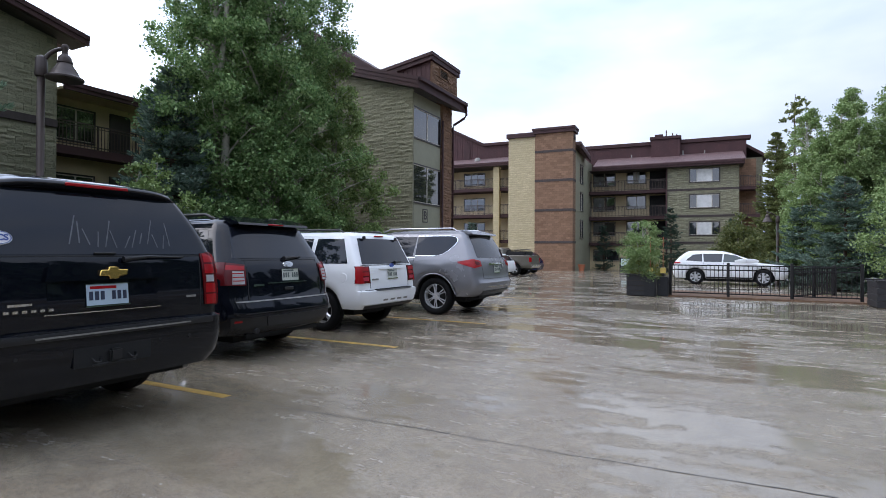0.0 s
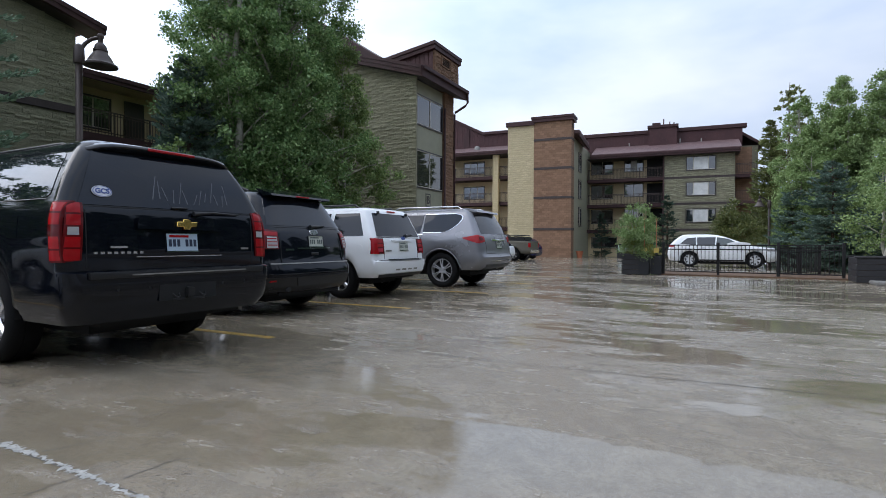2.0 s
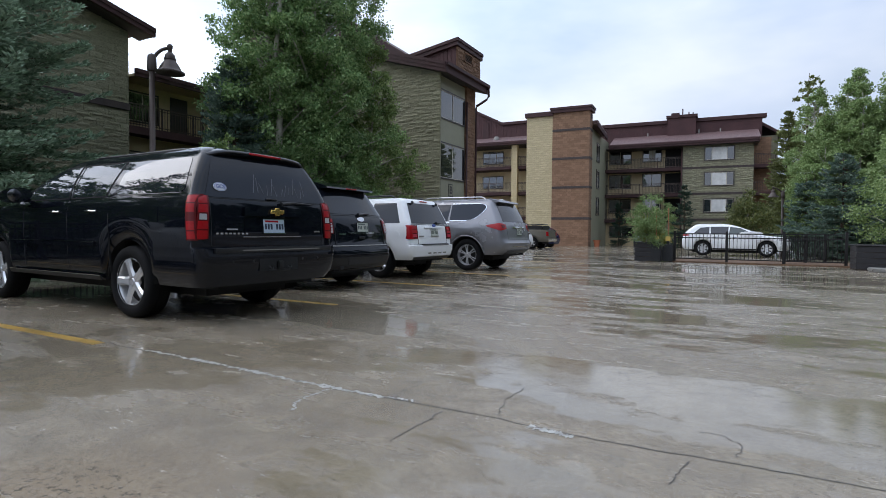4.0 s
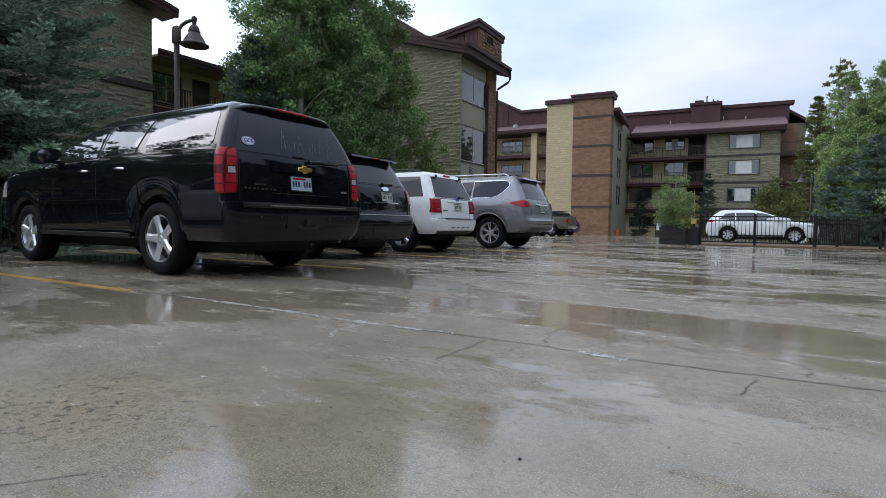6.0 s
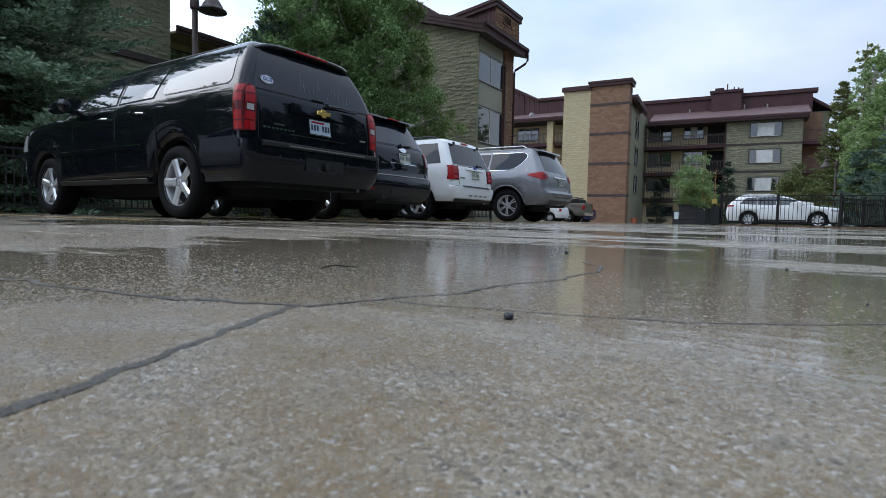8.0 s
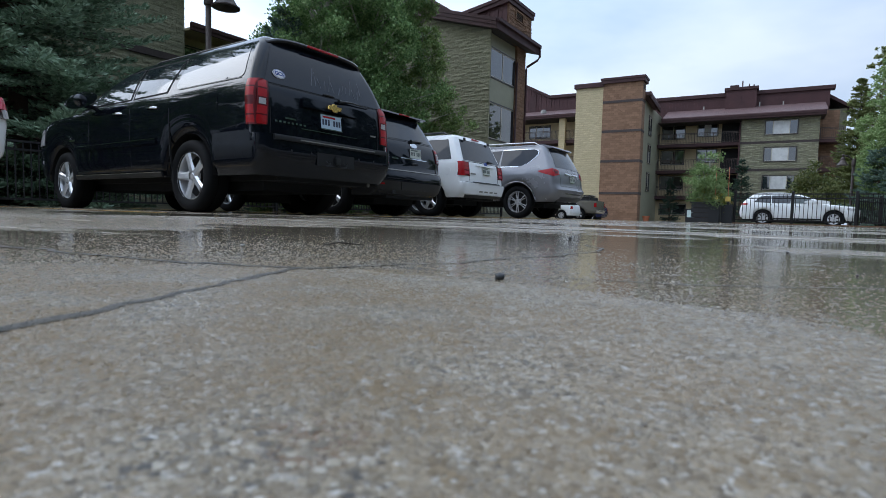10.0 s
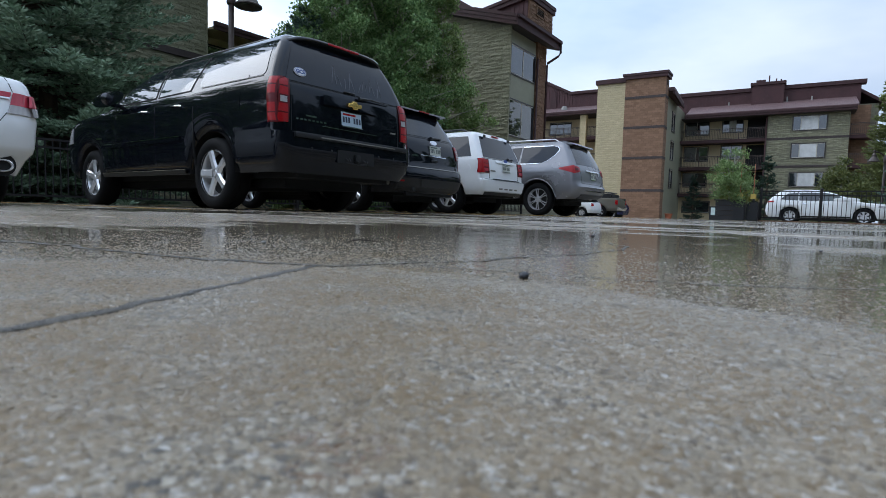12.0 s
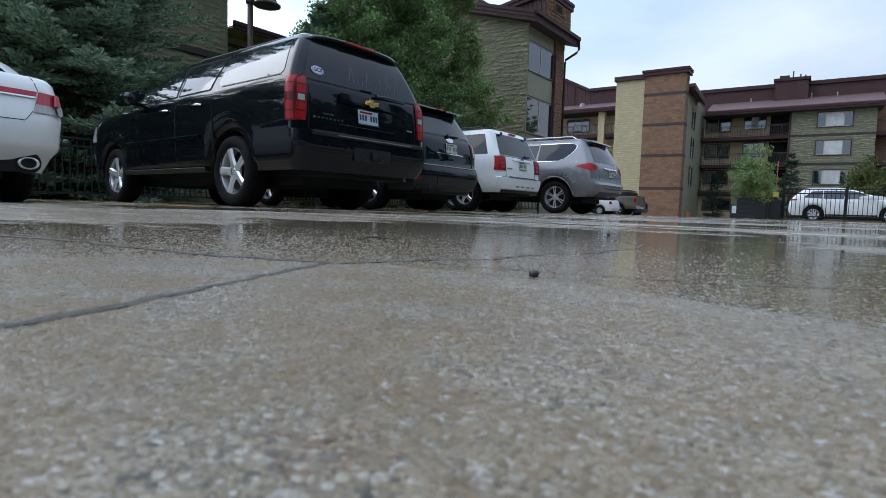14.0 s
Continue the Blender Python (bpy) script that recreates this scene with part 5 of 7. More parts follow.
for s in (-1, 1):
    sur = part("window_surround", inf.side_shape([(EDGE[0][0] - 0.018, -0.02, -0.5)] + [(z, x + 0.022, -0.5) for z, x in EDGE] + [(1.738, 0.3, -0.5)], s, 0.005), CHROME, inf.ob, "thin curved chrome window surround")
    part("quarter_window", inf.side_shape([(z, x, -0.5) for z, x in EDGE], s, 0.009), TINT_DULL, inf.ob)
inf.side("surround_strip", [(-0.5, 1.235), (-2.4, 1.225), (-2.4, 1.25), (-0.5, 1.26)], CHROME, 0.006, label="chrome belt strip", nu=14, nv=1)
inf.side("rear_door_window", [(-0.57, 1.275), (-1.22, 1.265), (-1.26, 1.71), (-0.53, 1.71)], TINT_DULL)
inf.side("front_side_window", [(-1.29, 1.265), (-2.35, 1.26), (-1.78, 1.69), (-1.33, 1.71)], TINT_DULL)
for x in (-0.53, -1.27):
    inf.side("door_seam", [(x + 0.009, 0.5), (x - 0.009, 0.5), (x - 0.009, 1.24), (x + 0.009, 1.24)], UNDER, 0.0015, nu=1, nv=10)
for x in (-0.68, -1.42):
    inf.side("door_handle", [(x, 1.07), (x - 0.2, 1.07), (x - 0.2, 1.11), (x, 1.11)], CHROME, 0.03, label="chrome door handle", nu=4, nv=3)
for s in (-1, 1):
    inf.rear("tail_lamp", [(s * 0.97, 1.04), (s * 0.74, 1.08), (s * 0.73, 1.19), (s * 0.94, 1.23)], LENS_RED, 0.014, "red almond tail lamp")
inf.side("tail_lamp_side", [(0.98, 1.035), (0.58, 1.14), (0.57, 1.17), (0.93, 1.23)], LENS_RED, 0.014, label="red lamp tapering along the side")
for s in (-1, 1):
    inf.rear("lens_cell", [(s * 0.92, 1.1), (s * 0.8, 1.115), (s * 0.8, 1.165), (s * 0.915, 1.18)], LENS_DARK, 0.018, "dark lens cell", nu=4, nv=2)
inf.plate(0.0, 1.0, blue=False)
inf.rear("garnish", [(-0.42, 1.1), (0.42, 1.1), (0.42, 1.14), (-0.42, 1.14)], CHROME, 0.03, "chrome tailgate bar")
inf.rear("bumper_strip", [(-0.6, 0.62), (0.6, 0.62), (0.6, 0.64), (-0.6, 0.64)], CHROME, 0.01, nu=8, nv=1)
inf.rear("lower_bumper", [(-0.7, 0.44), (0.7, 0.44), (0.74, 0.54), (-0.74, 0.54)], TRIM, 0.012, "black lower bumper")
inf.rear("tailgate_seam", [(-0.86, 0.8), (0.86, 0.8), (0.86, 0.808), (-0.86, 0.808)], UNDER, 0.002, nu=10, nv=1)
part("roof_spoiler", smooth(prism([(0.45, 1.872), (0.76, 1.8), (0.79, 1.765), (0.67, 1.76)], "y", -0.66, 0.66)), GREY_PAINT, inf.ob)
for s in (-1, 1):
    part("roof_rail", tube([(0.4, s * 0.66, 1.84), (0.3, s * 0.68, 1.9), (-1.3, s * 0.7, 1.9), (-1.5, s * 0.68, 1.82)], 0.016, 8), ALLOY, inf.ob, "bright roof rail")
part("fuel_flap", inf.side_patch([(0.42, 1.0), (0.22, 1.0), (0.22, 1.17), (0.42, 1.17)], -1, 0.003), GREY_PAINT, inf.ob)
inf.mirror(-2.2, 1.3)

for s in (-1, 1):
    for x in (0.0, -3.075):
        lip = []
        for k in range(15):
            a = math.pi * (0.04 + 0.92 * k / 14)
            px, pz = x + 0.5 * math.cos(a), 0.405 + 0.5 * math.sin(a)
            lip.append((px, s * (inf.side_y(px, pz) + 0.004), pz))
        part("wheel_arch_lip", tube(lip, 0.016, 6), GREY_PAINT, inf.ob)
    inf.rear("tailgate_seam", [(s * 0.7, 0.82), (s * 0.712, 0.82), (s * 0.712, 1.22), (s * 0.7, 1.22)], UNDER, 0.002, nu=1, nv=6)

# white sedan
SEDAN_ROWS = [(0.24, 0.96, -3.55, 0.83, 0.3, 0.5), (0.36, 1.05, -3.66, 0.87, 0.3, 0.5), (0.42, 1.115, -3.7, 0.9, 0.28, 0.5), (0.46, 1.13, -3.72, 0.908, 0.28, 0.5), (0.58, 1.14, -3.74, 0.915, 0.28, 0.5), (0.66, 1.13, -3.74, 0.922, 0.26, 0.5), (0.8, 1.08, -3.68, 0.915, 0.25, 0.6),
              (0.88, 1.06, -3.5, 0.9, 0.24, 0.6), (0.95, 1.03, -2.6, 0.88, 0.22, 0.5), (0.99, 0.98, -2.45, 0.865, 0.22, 0.4), (1.02, 0.62, -2.3, 0.85, 0.2, 0.4), (1.2, 0.25, -1.95, 0.77, 0.2, 0.4),
              (1.38, -0.2, -1.5, 0.66, 0.2, 0.4), (1.44, -0.5, -1.2, 0.58, 0.2, 0.3), (1.46, -0.7, -1.0, 0.4, 0.15, 0.15)]
hon = Car("white_sedan", pose(-5.05, -3.45, 0), "white four-door sedan with red and clear tail lamps", WHITE_PAINT, SEDAN_ROWS, 2.8, (0.325, 0.225, 0.2), 0.38, 0.28, 0.88, (5, 0.045), rear_bow=0.16)
for s in (-1, 1):
    hon.rear("tail_lamp", [(s * 0.913, 0.768), (s * 0.706, 0.768), (s * 0.738, 0.868), (s * 0.89, 0.868)], LENS_PINK, 0.012, "pale red and clear tail lamp", nu=48)
    hon.rear("clear_lamp", [(s * 0.916, 0.7), (s * 0.683, 0.7), (s * 0.706, 0.766), (s * 0.913, 0.766)], LENS_CLEAR, 0.014, "clear lower lens", nu=48)
    xe = hon.rear_x(s * 0.66, 0.315) + 0.04
    # closed black discs paint the shade inside the cutout and the pipe
    part("exhaust_recess_shade", tube([(xe - 0.12, s * 0.66, 0.312), (xe + 0.004, s * 0.66, 0.312)], 0.088, 24), UNDER, hon.ob, "black disc for the shade of the exhaust recess")
    part("exhaust_tip", lathe([(0.042, -0.05), (0.044, 0.02), (0.05, 0.026), (0.058, 0.02), (0.06, -0.05)], 28), ALLOY, hon.ob, "round steel exhaust tip", pose(xe + 0.006, s * 0.66, 0.306, 0, 90, 0) @ Matrix.Diagonal((0.85, 1.2, 1, 1)))
    part("exhaust_bore_shade", lathe([(0.0, 0.0), (0.043, 0.0), (0.043, -0.03)], 20), UNDER, hon.ob, "", pose(xe + 0.009, s * 0.66, 0.306, 0, 90, 0) @ Matrix.Diagonal((0.85, 1.2, 1, 1)))
    hon.rear("lid_seam", [(s * 0.738, 0.87), (s * 0.732, 0.87), (s * 0.7, 0.985), (s * 0.706, 0.985)], UNDER, 0.002, nu=1, nv=4)
    hon.rear("lid_seam", [(s * 0.683, 0.705), (s * 0.677, 0.705), (s * 0.622, 0.628), (s * 0.628, 0.628)], UNDER, 0.002, nu=1, nv=4)
hon.side("tail_lamp_side", [(1.02, 0.768), (0.74, 0.79), (0.76, 0.862), (0.96, 0.866)], LENS_PINK, 0.012, label="red lamp wrapping the side")
hon.side("clear_lamp_side", [(1.01, 0.7), (0.76, 0.745), (0.74, 0.786), (1.0, 0.766)], LENS_CLEAR, 0.016, label="clear lower lens")
hon.rear("trunk_strip", [(-0.71, 0.826), (0.71, 0.826), (0.725, 0.865), (-0.725, 0.865)], LENS_PINK, 0.012, "red strip across the boot lid")
hon.rear("chrome_strip", [(-0.705, 0.812), (0.705, 0.812), (0.708, 0.823), (-0.708, 0.823)], CHROME, 0.016, nu=8, nv=1)
hon.rear("nameplate_strip", [(-0.42, 0.662), (0.42, 0.662), (0.42, 0.674), (-0.42, 0.674)], CHROME, 0.01, "thin chrome strip", nu=8, nv=1)
hon.rear("trunk_seam", [(-0.622, 0.626), (0.622, 0.626), (0.622, 0.632), (-0.622, 0.632)], UNDER, 0.002, nu=8, nv=1)
hon.side("rear_window_side", [(-0.2, 1.03), (-1.0, 1.02), (-1.05, 1.36), (-0.45, 1.36)], TINT)
hon.side("front_side_window", [(-1.08, 1.02), (-2.0, 1.02), (-1.5, 1.34), (-1.1, 1.36)], TINT)
hon.rear("rear_window", [(-0.68, 1.03), (0.68, 1.03), (0.55, 1.36), (-0.55, 1.36)], TINT_DULL, 0.006, "tinted rear window")
hon.plate(0.0, 0.75, blue=False)
hon.mirror(-1.9, 1.05)

# white crossover that stands behind the fence, side on
mdx = Car("white_crossover", pose(-1.29, 27.45, gz(27), 0, 0, 180), "white crossover with dark windows parked behind the fence", WHITE_PAINT,
          [(0.3, 0.92, -3.66, 0.9, 0.25, 0.5), (0.42, 1.0, -3.76, 0.95, 0.25, 0.5), (0.6, 1.04, -3.82, 0.975, 0.24, 0.5), (0.8, 1.02, -3.8, 0.98, 0.22, 0.6), (0.96, 0.98, -3.6, 0.97, 0.2, 0.6),
           (1.04, 0.95, -2.75, 0.95, 0.2, 0.5), (1.08, 0.93, -2.6, 0.94, 0.2, 0.4), (1.3, 0.74, -2.05, 0.84, 0.18, 0.3), (1.5, 0.5, -1.5, 0.74, 0.18, 0.3), (1.58, 0.36, -1.2, 0.66, 0.16, 0.3), (1.62, 0.1, -0.8, 0.45, 0.15, 0.3)],
          2.82, (0.37, 0.245, 0.245), 0.425, 0.3, 0.96, (7, 0.03))
mdx.side("quarter_window", [(0.42, 1.14), (-0.3, 1.09), (-0.28, 1.46), (0.12, 1.42)], TINT)
mdx.side("rear_door_window", [(-0.36, 1.09), (-1.12, 1.08), (-1.16, 1.47), (-0.33, 1.46)], TINT)
mdx.side("front_side_window", [(-1.18, 1.08), (-2.3, 1.08), (-1.7, 1.4), (-1.22, 1.47)], CLEAR_TINT)
mdx.side("tail_lamp", [(0.98, 0.98), (0.66, 1.0), (0.66, 1.07), (0.92, 1.08)], LENS_RED, 0.01, label="red tail lamp")
mdx.side("headlamp", [(-3.3, 0.8), (-3.75, 0.76), (-3.7, 0.86), (-3.3, 0.9)], LENS_CLEAR, 0.01, label="clear headlamp")
for x in (-0.34, -1.2):
    mdx.side("door_seam", [(x + 0.006, 0.42), (x - 0.006, 0.42), (x - 0.006, 1.06), (x + 0.006, 1.06)], UNDER, 0.002, nu=1, nv=8)
mdx.side("sill_trim", [(-0.45, 0.31), (-2.36, 0.31), (-2.36, 0.38), (-0.45, 0.38)], TRIM, 0.012, nu=6, nv=2)
for x in (-0.5, -1.35):
    mdx.side("door_handle", [(x, 0.93), (x - 0.18, 0.93), (x - 0.18, 0.96), (x, 0.96)], CHROME, 0.025, nu=3, nv=2)
mdx.mirror(-2.15, 1.14)
mdx.rear("rear_window", [(-0.7, 1.1), (0.7, 1.1), (0.58, 1.48), (-0.58, 1.48)], TINT_DULL, 0.006)

# pickup, hatchback and blue car at the far end
ram = Car("taupe_pickup", pose(-12.6, 32.6, gz(33), 0, 0, 1.5), "taupe pickup truck with a dark box rack", TAUPE_PAINT,
          [(0.5, 1.15, -4.4, 0.93, 0.1, 0.3), (0.6, 1.25, -4.5, 0.98, 0.1, 0.3), (0.75, 1.27, -4.5, 1.0, 0.1, 0.3), (0.78, 1.2, -4.5, 1.0, 0.08, 0.3), (1.15, 1.18, -4.4, 1.0, 0.08, 0.5), (1.3, 1.17, -4.2, 0.98, 0.08, 0.5),
           (1.34, 1.15, -3.0, 0.97, 0.08, 0.4), (1.36, -0.75, -2.9, 0.95, 0.1, 0.3), (1.75, -0.85, -2.3, 0.82, 0.1, 0.3), (1.84, -0.95, -2.0, 0.74, 0.1, 0.3), (1.88, -1.2, -1.8, 0.5, 0.1, 0.2)],
          3.57, (0.41, 0.275, 0.25), 0.48, 0.5, 1.3, (5, 0.05))
for s in (-1, 1):
    ram.rear("tail_lamp", [(s * 0.99, 0.92), (s * 0.84, 0.92), (s * 0.84, 1.2), (s * 0.98, 1.2)], LENS_RED, 0.014, "red tail lamp")
ram.side("tail_lamp_side", [(1.18, 0.92), (1.05, 0.92), (1.05, 1.2), (1.17, 1.2)], LENS_RED, 0.012)
ram.side("cab_window", [(-0.95, 1.38), (-2.6, 1.38), (-2.1, 1.74), (-1.0, 1.74)], TINT)
ram.rear("bumper", [(-0.94, 0.52), (0.94, 0.52), (0.96, 0.72), (-0.96, 0.72)], CHROME, 0.02, "chrome rear bumper")
ram.rear("tailgate_seam", [(-0.8, 0.8), (0.8, 0.8), (0.8, 0.815), (-0.8, 0.815)], UNDER, 0.003, nu=6, nv=1)
part("bed_box", soft_box(-0.65, 0.75, -0.85, 0.85, 1.35, 1.62, 0.06, 2), TRIM, ram.ob, "black load box on the bed")
part("rack_rail", tube([(-0.6, -0.8, 1.68), (0.55, -0.8, 1.72), (0.55, 0.8, 1.72), (-0.6, 0.8, 1.68)], 0.03, 8), TRIM, ram.ob, "black rack rail")
hat = Car("white_hatchback", pose(-12.95, 30.3, gz(31), 0, 0, 1.5), "small white hatchback parked beside the pickup", WHITE_PAINT,
          [(0.3, 0.7, -3.1, 0.8, 0.2, 0.4), (0.5, 0.78, -3.25, 0.87, 0.2, 0.4), (0.8, 0.74, -3.2, 0.88, 0.2, 0.5), (0.92, 0.7, -2.9, 0.86, 0.18, 0.5), (0.97, 0.66, -2.3, 0.84, 0.18, 0.4), (1.3, 0.3, -1.6, 0.7, 0.16, 0.3), (1.42, 0.1, -1.3, 0.6, 0.15, 0.3), (1.46, -0.2, -1.0, 0.4, 0.12, 0.2)],
          2.5, (0.31, 0.2, 0.2), 0.36, 0.3, 0.92, (7, 0.025))
hat.rear("rear_window", [(-0.62, 1.0), (0.62, 1.0), (0.5, 1.34), (-0.5, 1.34)], TINT_DULL, 0.006)
hat.side("side_window", [(0.2, 1.0), (-1.9, 0.99), (-1.4, 1.36), (-0.1, 1.36)], TINT)
for s in (-1, 1):
    hat.rear("tail_lamp", [(s * 0.87, 0.72), (s * 0.68, 0.74), (s * 0.66, 0.9), (s * 0.82, 0.92)], LENS_RED, 0.012, "red tail lamp")
blu = Car("blue_hatchback", pose(-13.39, 37.06, gz(37), 0, 0, 1.5), "dark blue compact car", BLUE_PAINT,
          [(0.3, 0.75, -3.2, 0.82, 0.2, 0.4), (0.55, 0.84, -3.3, 0.88, 0.2, 0.4), (0.85, 0.8, -3.2, 0.88, 0.2, 0.5), (0.98, 0.76, -2.7, 0.86, 0.18, 0.5), (1.04, 0.7, -2.2, 0.84, 0.18, 0.4), (1.45, 0.4, -1.5, 0.7, 0.16, 0.3), (1.58, 0.2, -1.2, 0.6, 0.15, 0.3), (1.62, -0.2, -1.0, 0.4, 0.12, 0.2)],
          2.6, (0.33, 0.21, 0.21), 0.38, 0.3, 0.98, (5, 0.045))
blu.rear("rear_window", [(-0.64, 1.08), (0.64, 1.08), (0.52, 1.48), (-0.52, 1.48)], TINT_DULL, 0.006)
blu.side("side_window", [(0.3, 1.08), (-1.9, 1.06), (-1.4, 1.48), (0.1, 1.48)], TINT)
for s in (-1, 1):
    blu.rear("tail_lamp", [(s * 0.86, 0.8), (s * 0.7, 0.8), (s * 0.66, 1.05), (s * 0.82, 1.05)], LENS_RED, 0.012, "red tail lamp")

# ---- building helpers ----
def framed_window(parent, x0, x1, z0, z1, y, cols=(0.5,), face="y", curtain=0.0, frame_mat=None, depth=0.12, fw=0.07, n_out=-1, sash=None):
    """A window in a wall whose outer face lies at y (face 'y': wall along x, looking to n_out*y; face 'x': wall along y, looking to n_out*x).
    The frame is a part, its panes, bars and curtain are parts of it."""
    fm = frame_mat or FRAME_DARK
    put = (lambda a0, a1, d0, d1, b0, b1: (a0, a1, *sorted((y + n_out * d0, y + n_out * d1)), b0, b1)) if face == "y" else (lambda a0, a1, d0, d1, b0, b1: (*sorted((y + n_out * d0, y + n_out * d1)), a0, a1, b0, b1))
    fr = boxes(put(x0 - fw, x1 + fw, -0.05, 0.05, z1, z1 + fw), put(x0 - fw, x1 + fw, -0.05, 0.06, z0 - fw, z0), put(x0 - fw, x0, -0.05, 0.05, z0, z1), put(x1, x1 + fw, -0.05, 0.05, z0, z1))
    w = part("window", fr, fm, parent, "window with dark trim")
    xs = [x0] + [x0 + (x1 - x0) * c for c in cols] + [x1]
    for a, b in zip(xs, xs[1:]):
        part("pane", boxes(put(a + 0.02, b - 0.02, 0.006, 0.012, z0 + 0.02, z1 - 0.02)), GLASS, w)
    bars = bmesh.new()
    for a in xs[1:-1]:
        box(bars, *put(a - 0.03, a + 0.03, 0.0, 0.035, z0, z1))
    box(bars, *put(x0, x1, 0.0, 0.03, z0, z0 + 0.04)), box(bars, *put(x0, x1, 0.0, 0.03, z1 - 0.04, z1))
    part("sash", bars, sash or FRAME_PALE, w, "slim sash bars")
    if curtain:
        a, b = x0 + (x1 - x0) * (0.5 - curtain / 2), x0 + (x1 - x0) * (0.5 + curtain / 2)
        fold, prev_top, prev_low = bmesh.new(), None, None
        for i in range(25):
            u0 = a + (b - a) * i / 24
            q = put(u0, u0, 0.014 + 0.006 * (i % 2), 0.014 + 0.006 * (i % 2), z0 + 0.05, z1 - 0.05)
            low, top = fold.verts.new((q[0], q[2], q[4])), fold.verts.new((q[0], q[2], q[5]))
            if prev_low:
                fold.faces.new((prev_low, low, top, prev_top))
            prev_low, prev_top = low, top
        part("curtain", fold, CURTAIN, w, "white curtain behind the glass")
    return w


def railing(parent, x0, x1, z0, h, y, face="y", step=0.13, name="railing"):
    """Iron balusters between two rails."""
    bm = bmesh.new()
    put = (lambda a0, a1, d, b0, b1: (a0, a1, y - d, y + d, b0, b1)) if face == "y" else (lambda a0, a1, d, b0, b1: (y - d, y + d, a0, a1, b0, b1))
    box(bm, *put(x0, x1, 0.03, z0 + h - 0.05, z0 + h)), box(bm, *put(x0, x1, 0.02, z0 + 0.08, z0 + 0.12)), box(bm, *put(x0, x1, 0.018, z0 + h - 0.16, z0 + h - 0.13))
    n = max(int((x1 - x0) / step), 1)
    for i in range(n + 1):
        a = x0 + (x1 - x0) * i / n
        w = 0.03 if i % 12 == 0 else 0.011
        box(bm, *put(a - w, a + w, w, z0, z0 + h - 0.05))
    return part(name, bm, RAIL_BROWN, parent, "brown iron balcony railing")


def siding(parent, x0, x1, z0, z1, y, face="y", step=0.3, n_out=-1, tops=None, name="metal_siding"):
    """Board-and-batten sheet with upright ribs. tops: the top edge as heights at both ends."""
    bm = bmesh.new()
    t0, t1 = tops or (z1, z1)
    o = [(x0, z0), (x1, z0), (x1, t1), (x0, t0)]
    prism(o, face, y, y - n_out * 0.1, bm)
    n = int((x1 - x0) / step)
    for i in range(n + 1):
        a = x0 + (x1 - x0) * i / max(n, 1)
        top = t0 + (t1 - t0) * (a - x0) / (x1 - x0)
        d = sorted((y, y + n_out * 0.03))
        if face == "y":
            box(bm, a - 0.02, a + 0.02, *d, z0, top)
        else:
            box(bm, *d, a - 0.02, a + 0.02, z0, top)
    return part(name, bm, PURPLE, parent, "ribbed maroon metal siding")


def block_shapes(seed, bw, bh, kinds=30, amp=1.0):
    """Some split-face blocks, rough on the -y side."""
    rnd = random.Random(seed)
    shapes = []
    for _ in range(kinds):
        bm = bmesh.new()
        nx, nz = 4, 3
        g = []
        ledge = [rnd.choice((0.0, 0.02, 0.05, 0.075)) for _ in range(nz + 1)]
        for j in range(nz + 1):
            row = []
            for i in range(nx + 1):
                rim = i in (0, nx) or j in (0, nz)
                d = 0.65 * amp * (0.5 * ledge[j] + rnd.uniform(0.0, 0.015) if rim else ledge[j] + rnd.uniform(0, 0.022))
                row.append(bm.verts.new((-bw / 2 + 0.004 + (bw - 0.008) * i / nx + (0 if i in (0, nx) else rnd.uniform(-0.02, 0.02)), -d, -bh / 2 + 0.004 + (bh - 0.008) * j / nz + (0 if j in (0, nz) else rnd.uniform(-0.015, 0.015)))))
            g.append(row)
        for r0, r1 in zip(g, g[1:]):
            for p, q, r, s in zip(r0, r0[1:], r1[1:], r1):
                bm.faces.new((p, q, r, s))
        rim = g[0] + [r[-1] for r in g[1:]] + g[-1][-2::-1] + [r[0] for r in g[-2:0:-1]]
        inner = [bm.verts.new((v.co.x, 0.03, v.co.z)) for v in rim]
        for k in range(len(rim)):
            bm.faces.new((rim[k], inner[k], inner[(k + 1) % len(rim)], rim[(k + 1) % len(rim)]))
        bmesh.ops.recalc_face_normals(bm, faces=bm.faces[:])
        shapes.append(mesh_of(bm, "block"))
    return shapes


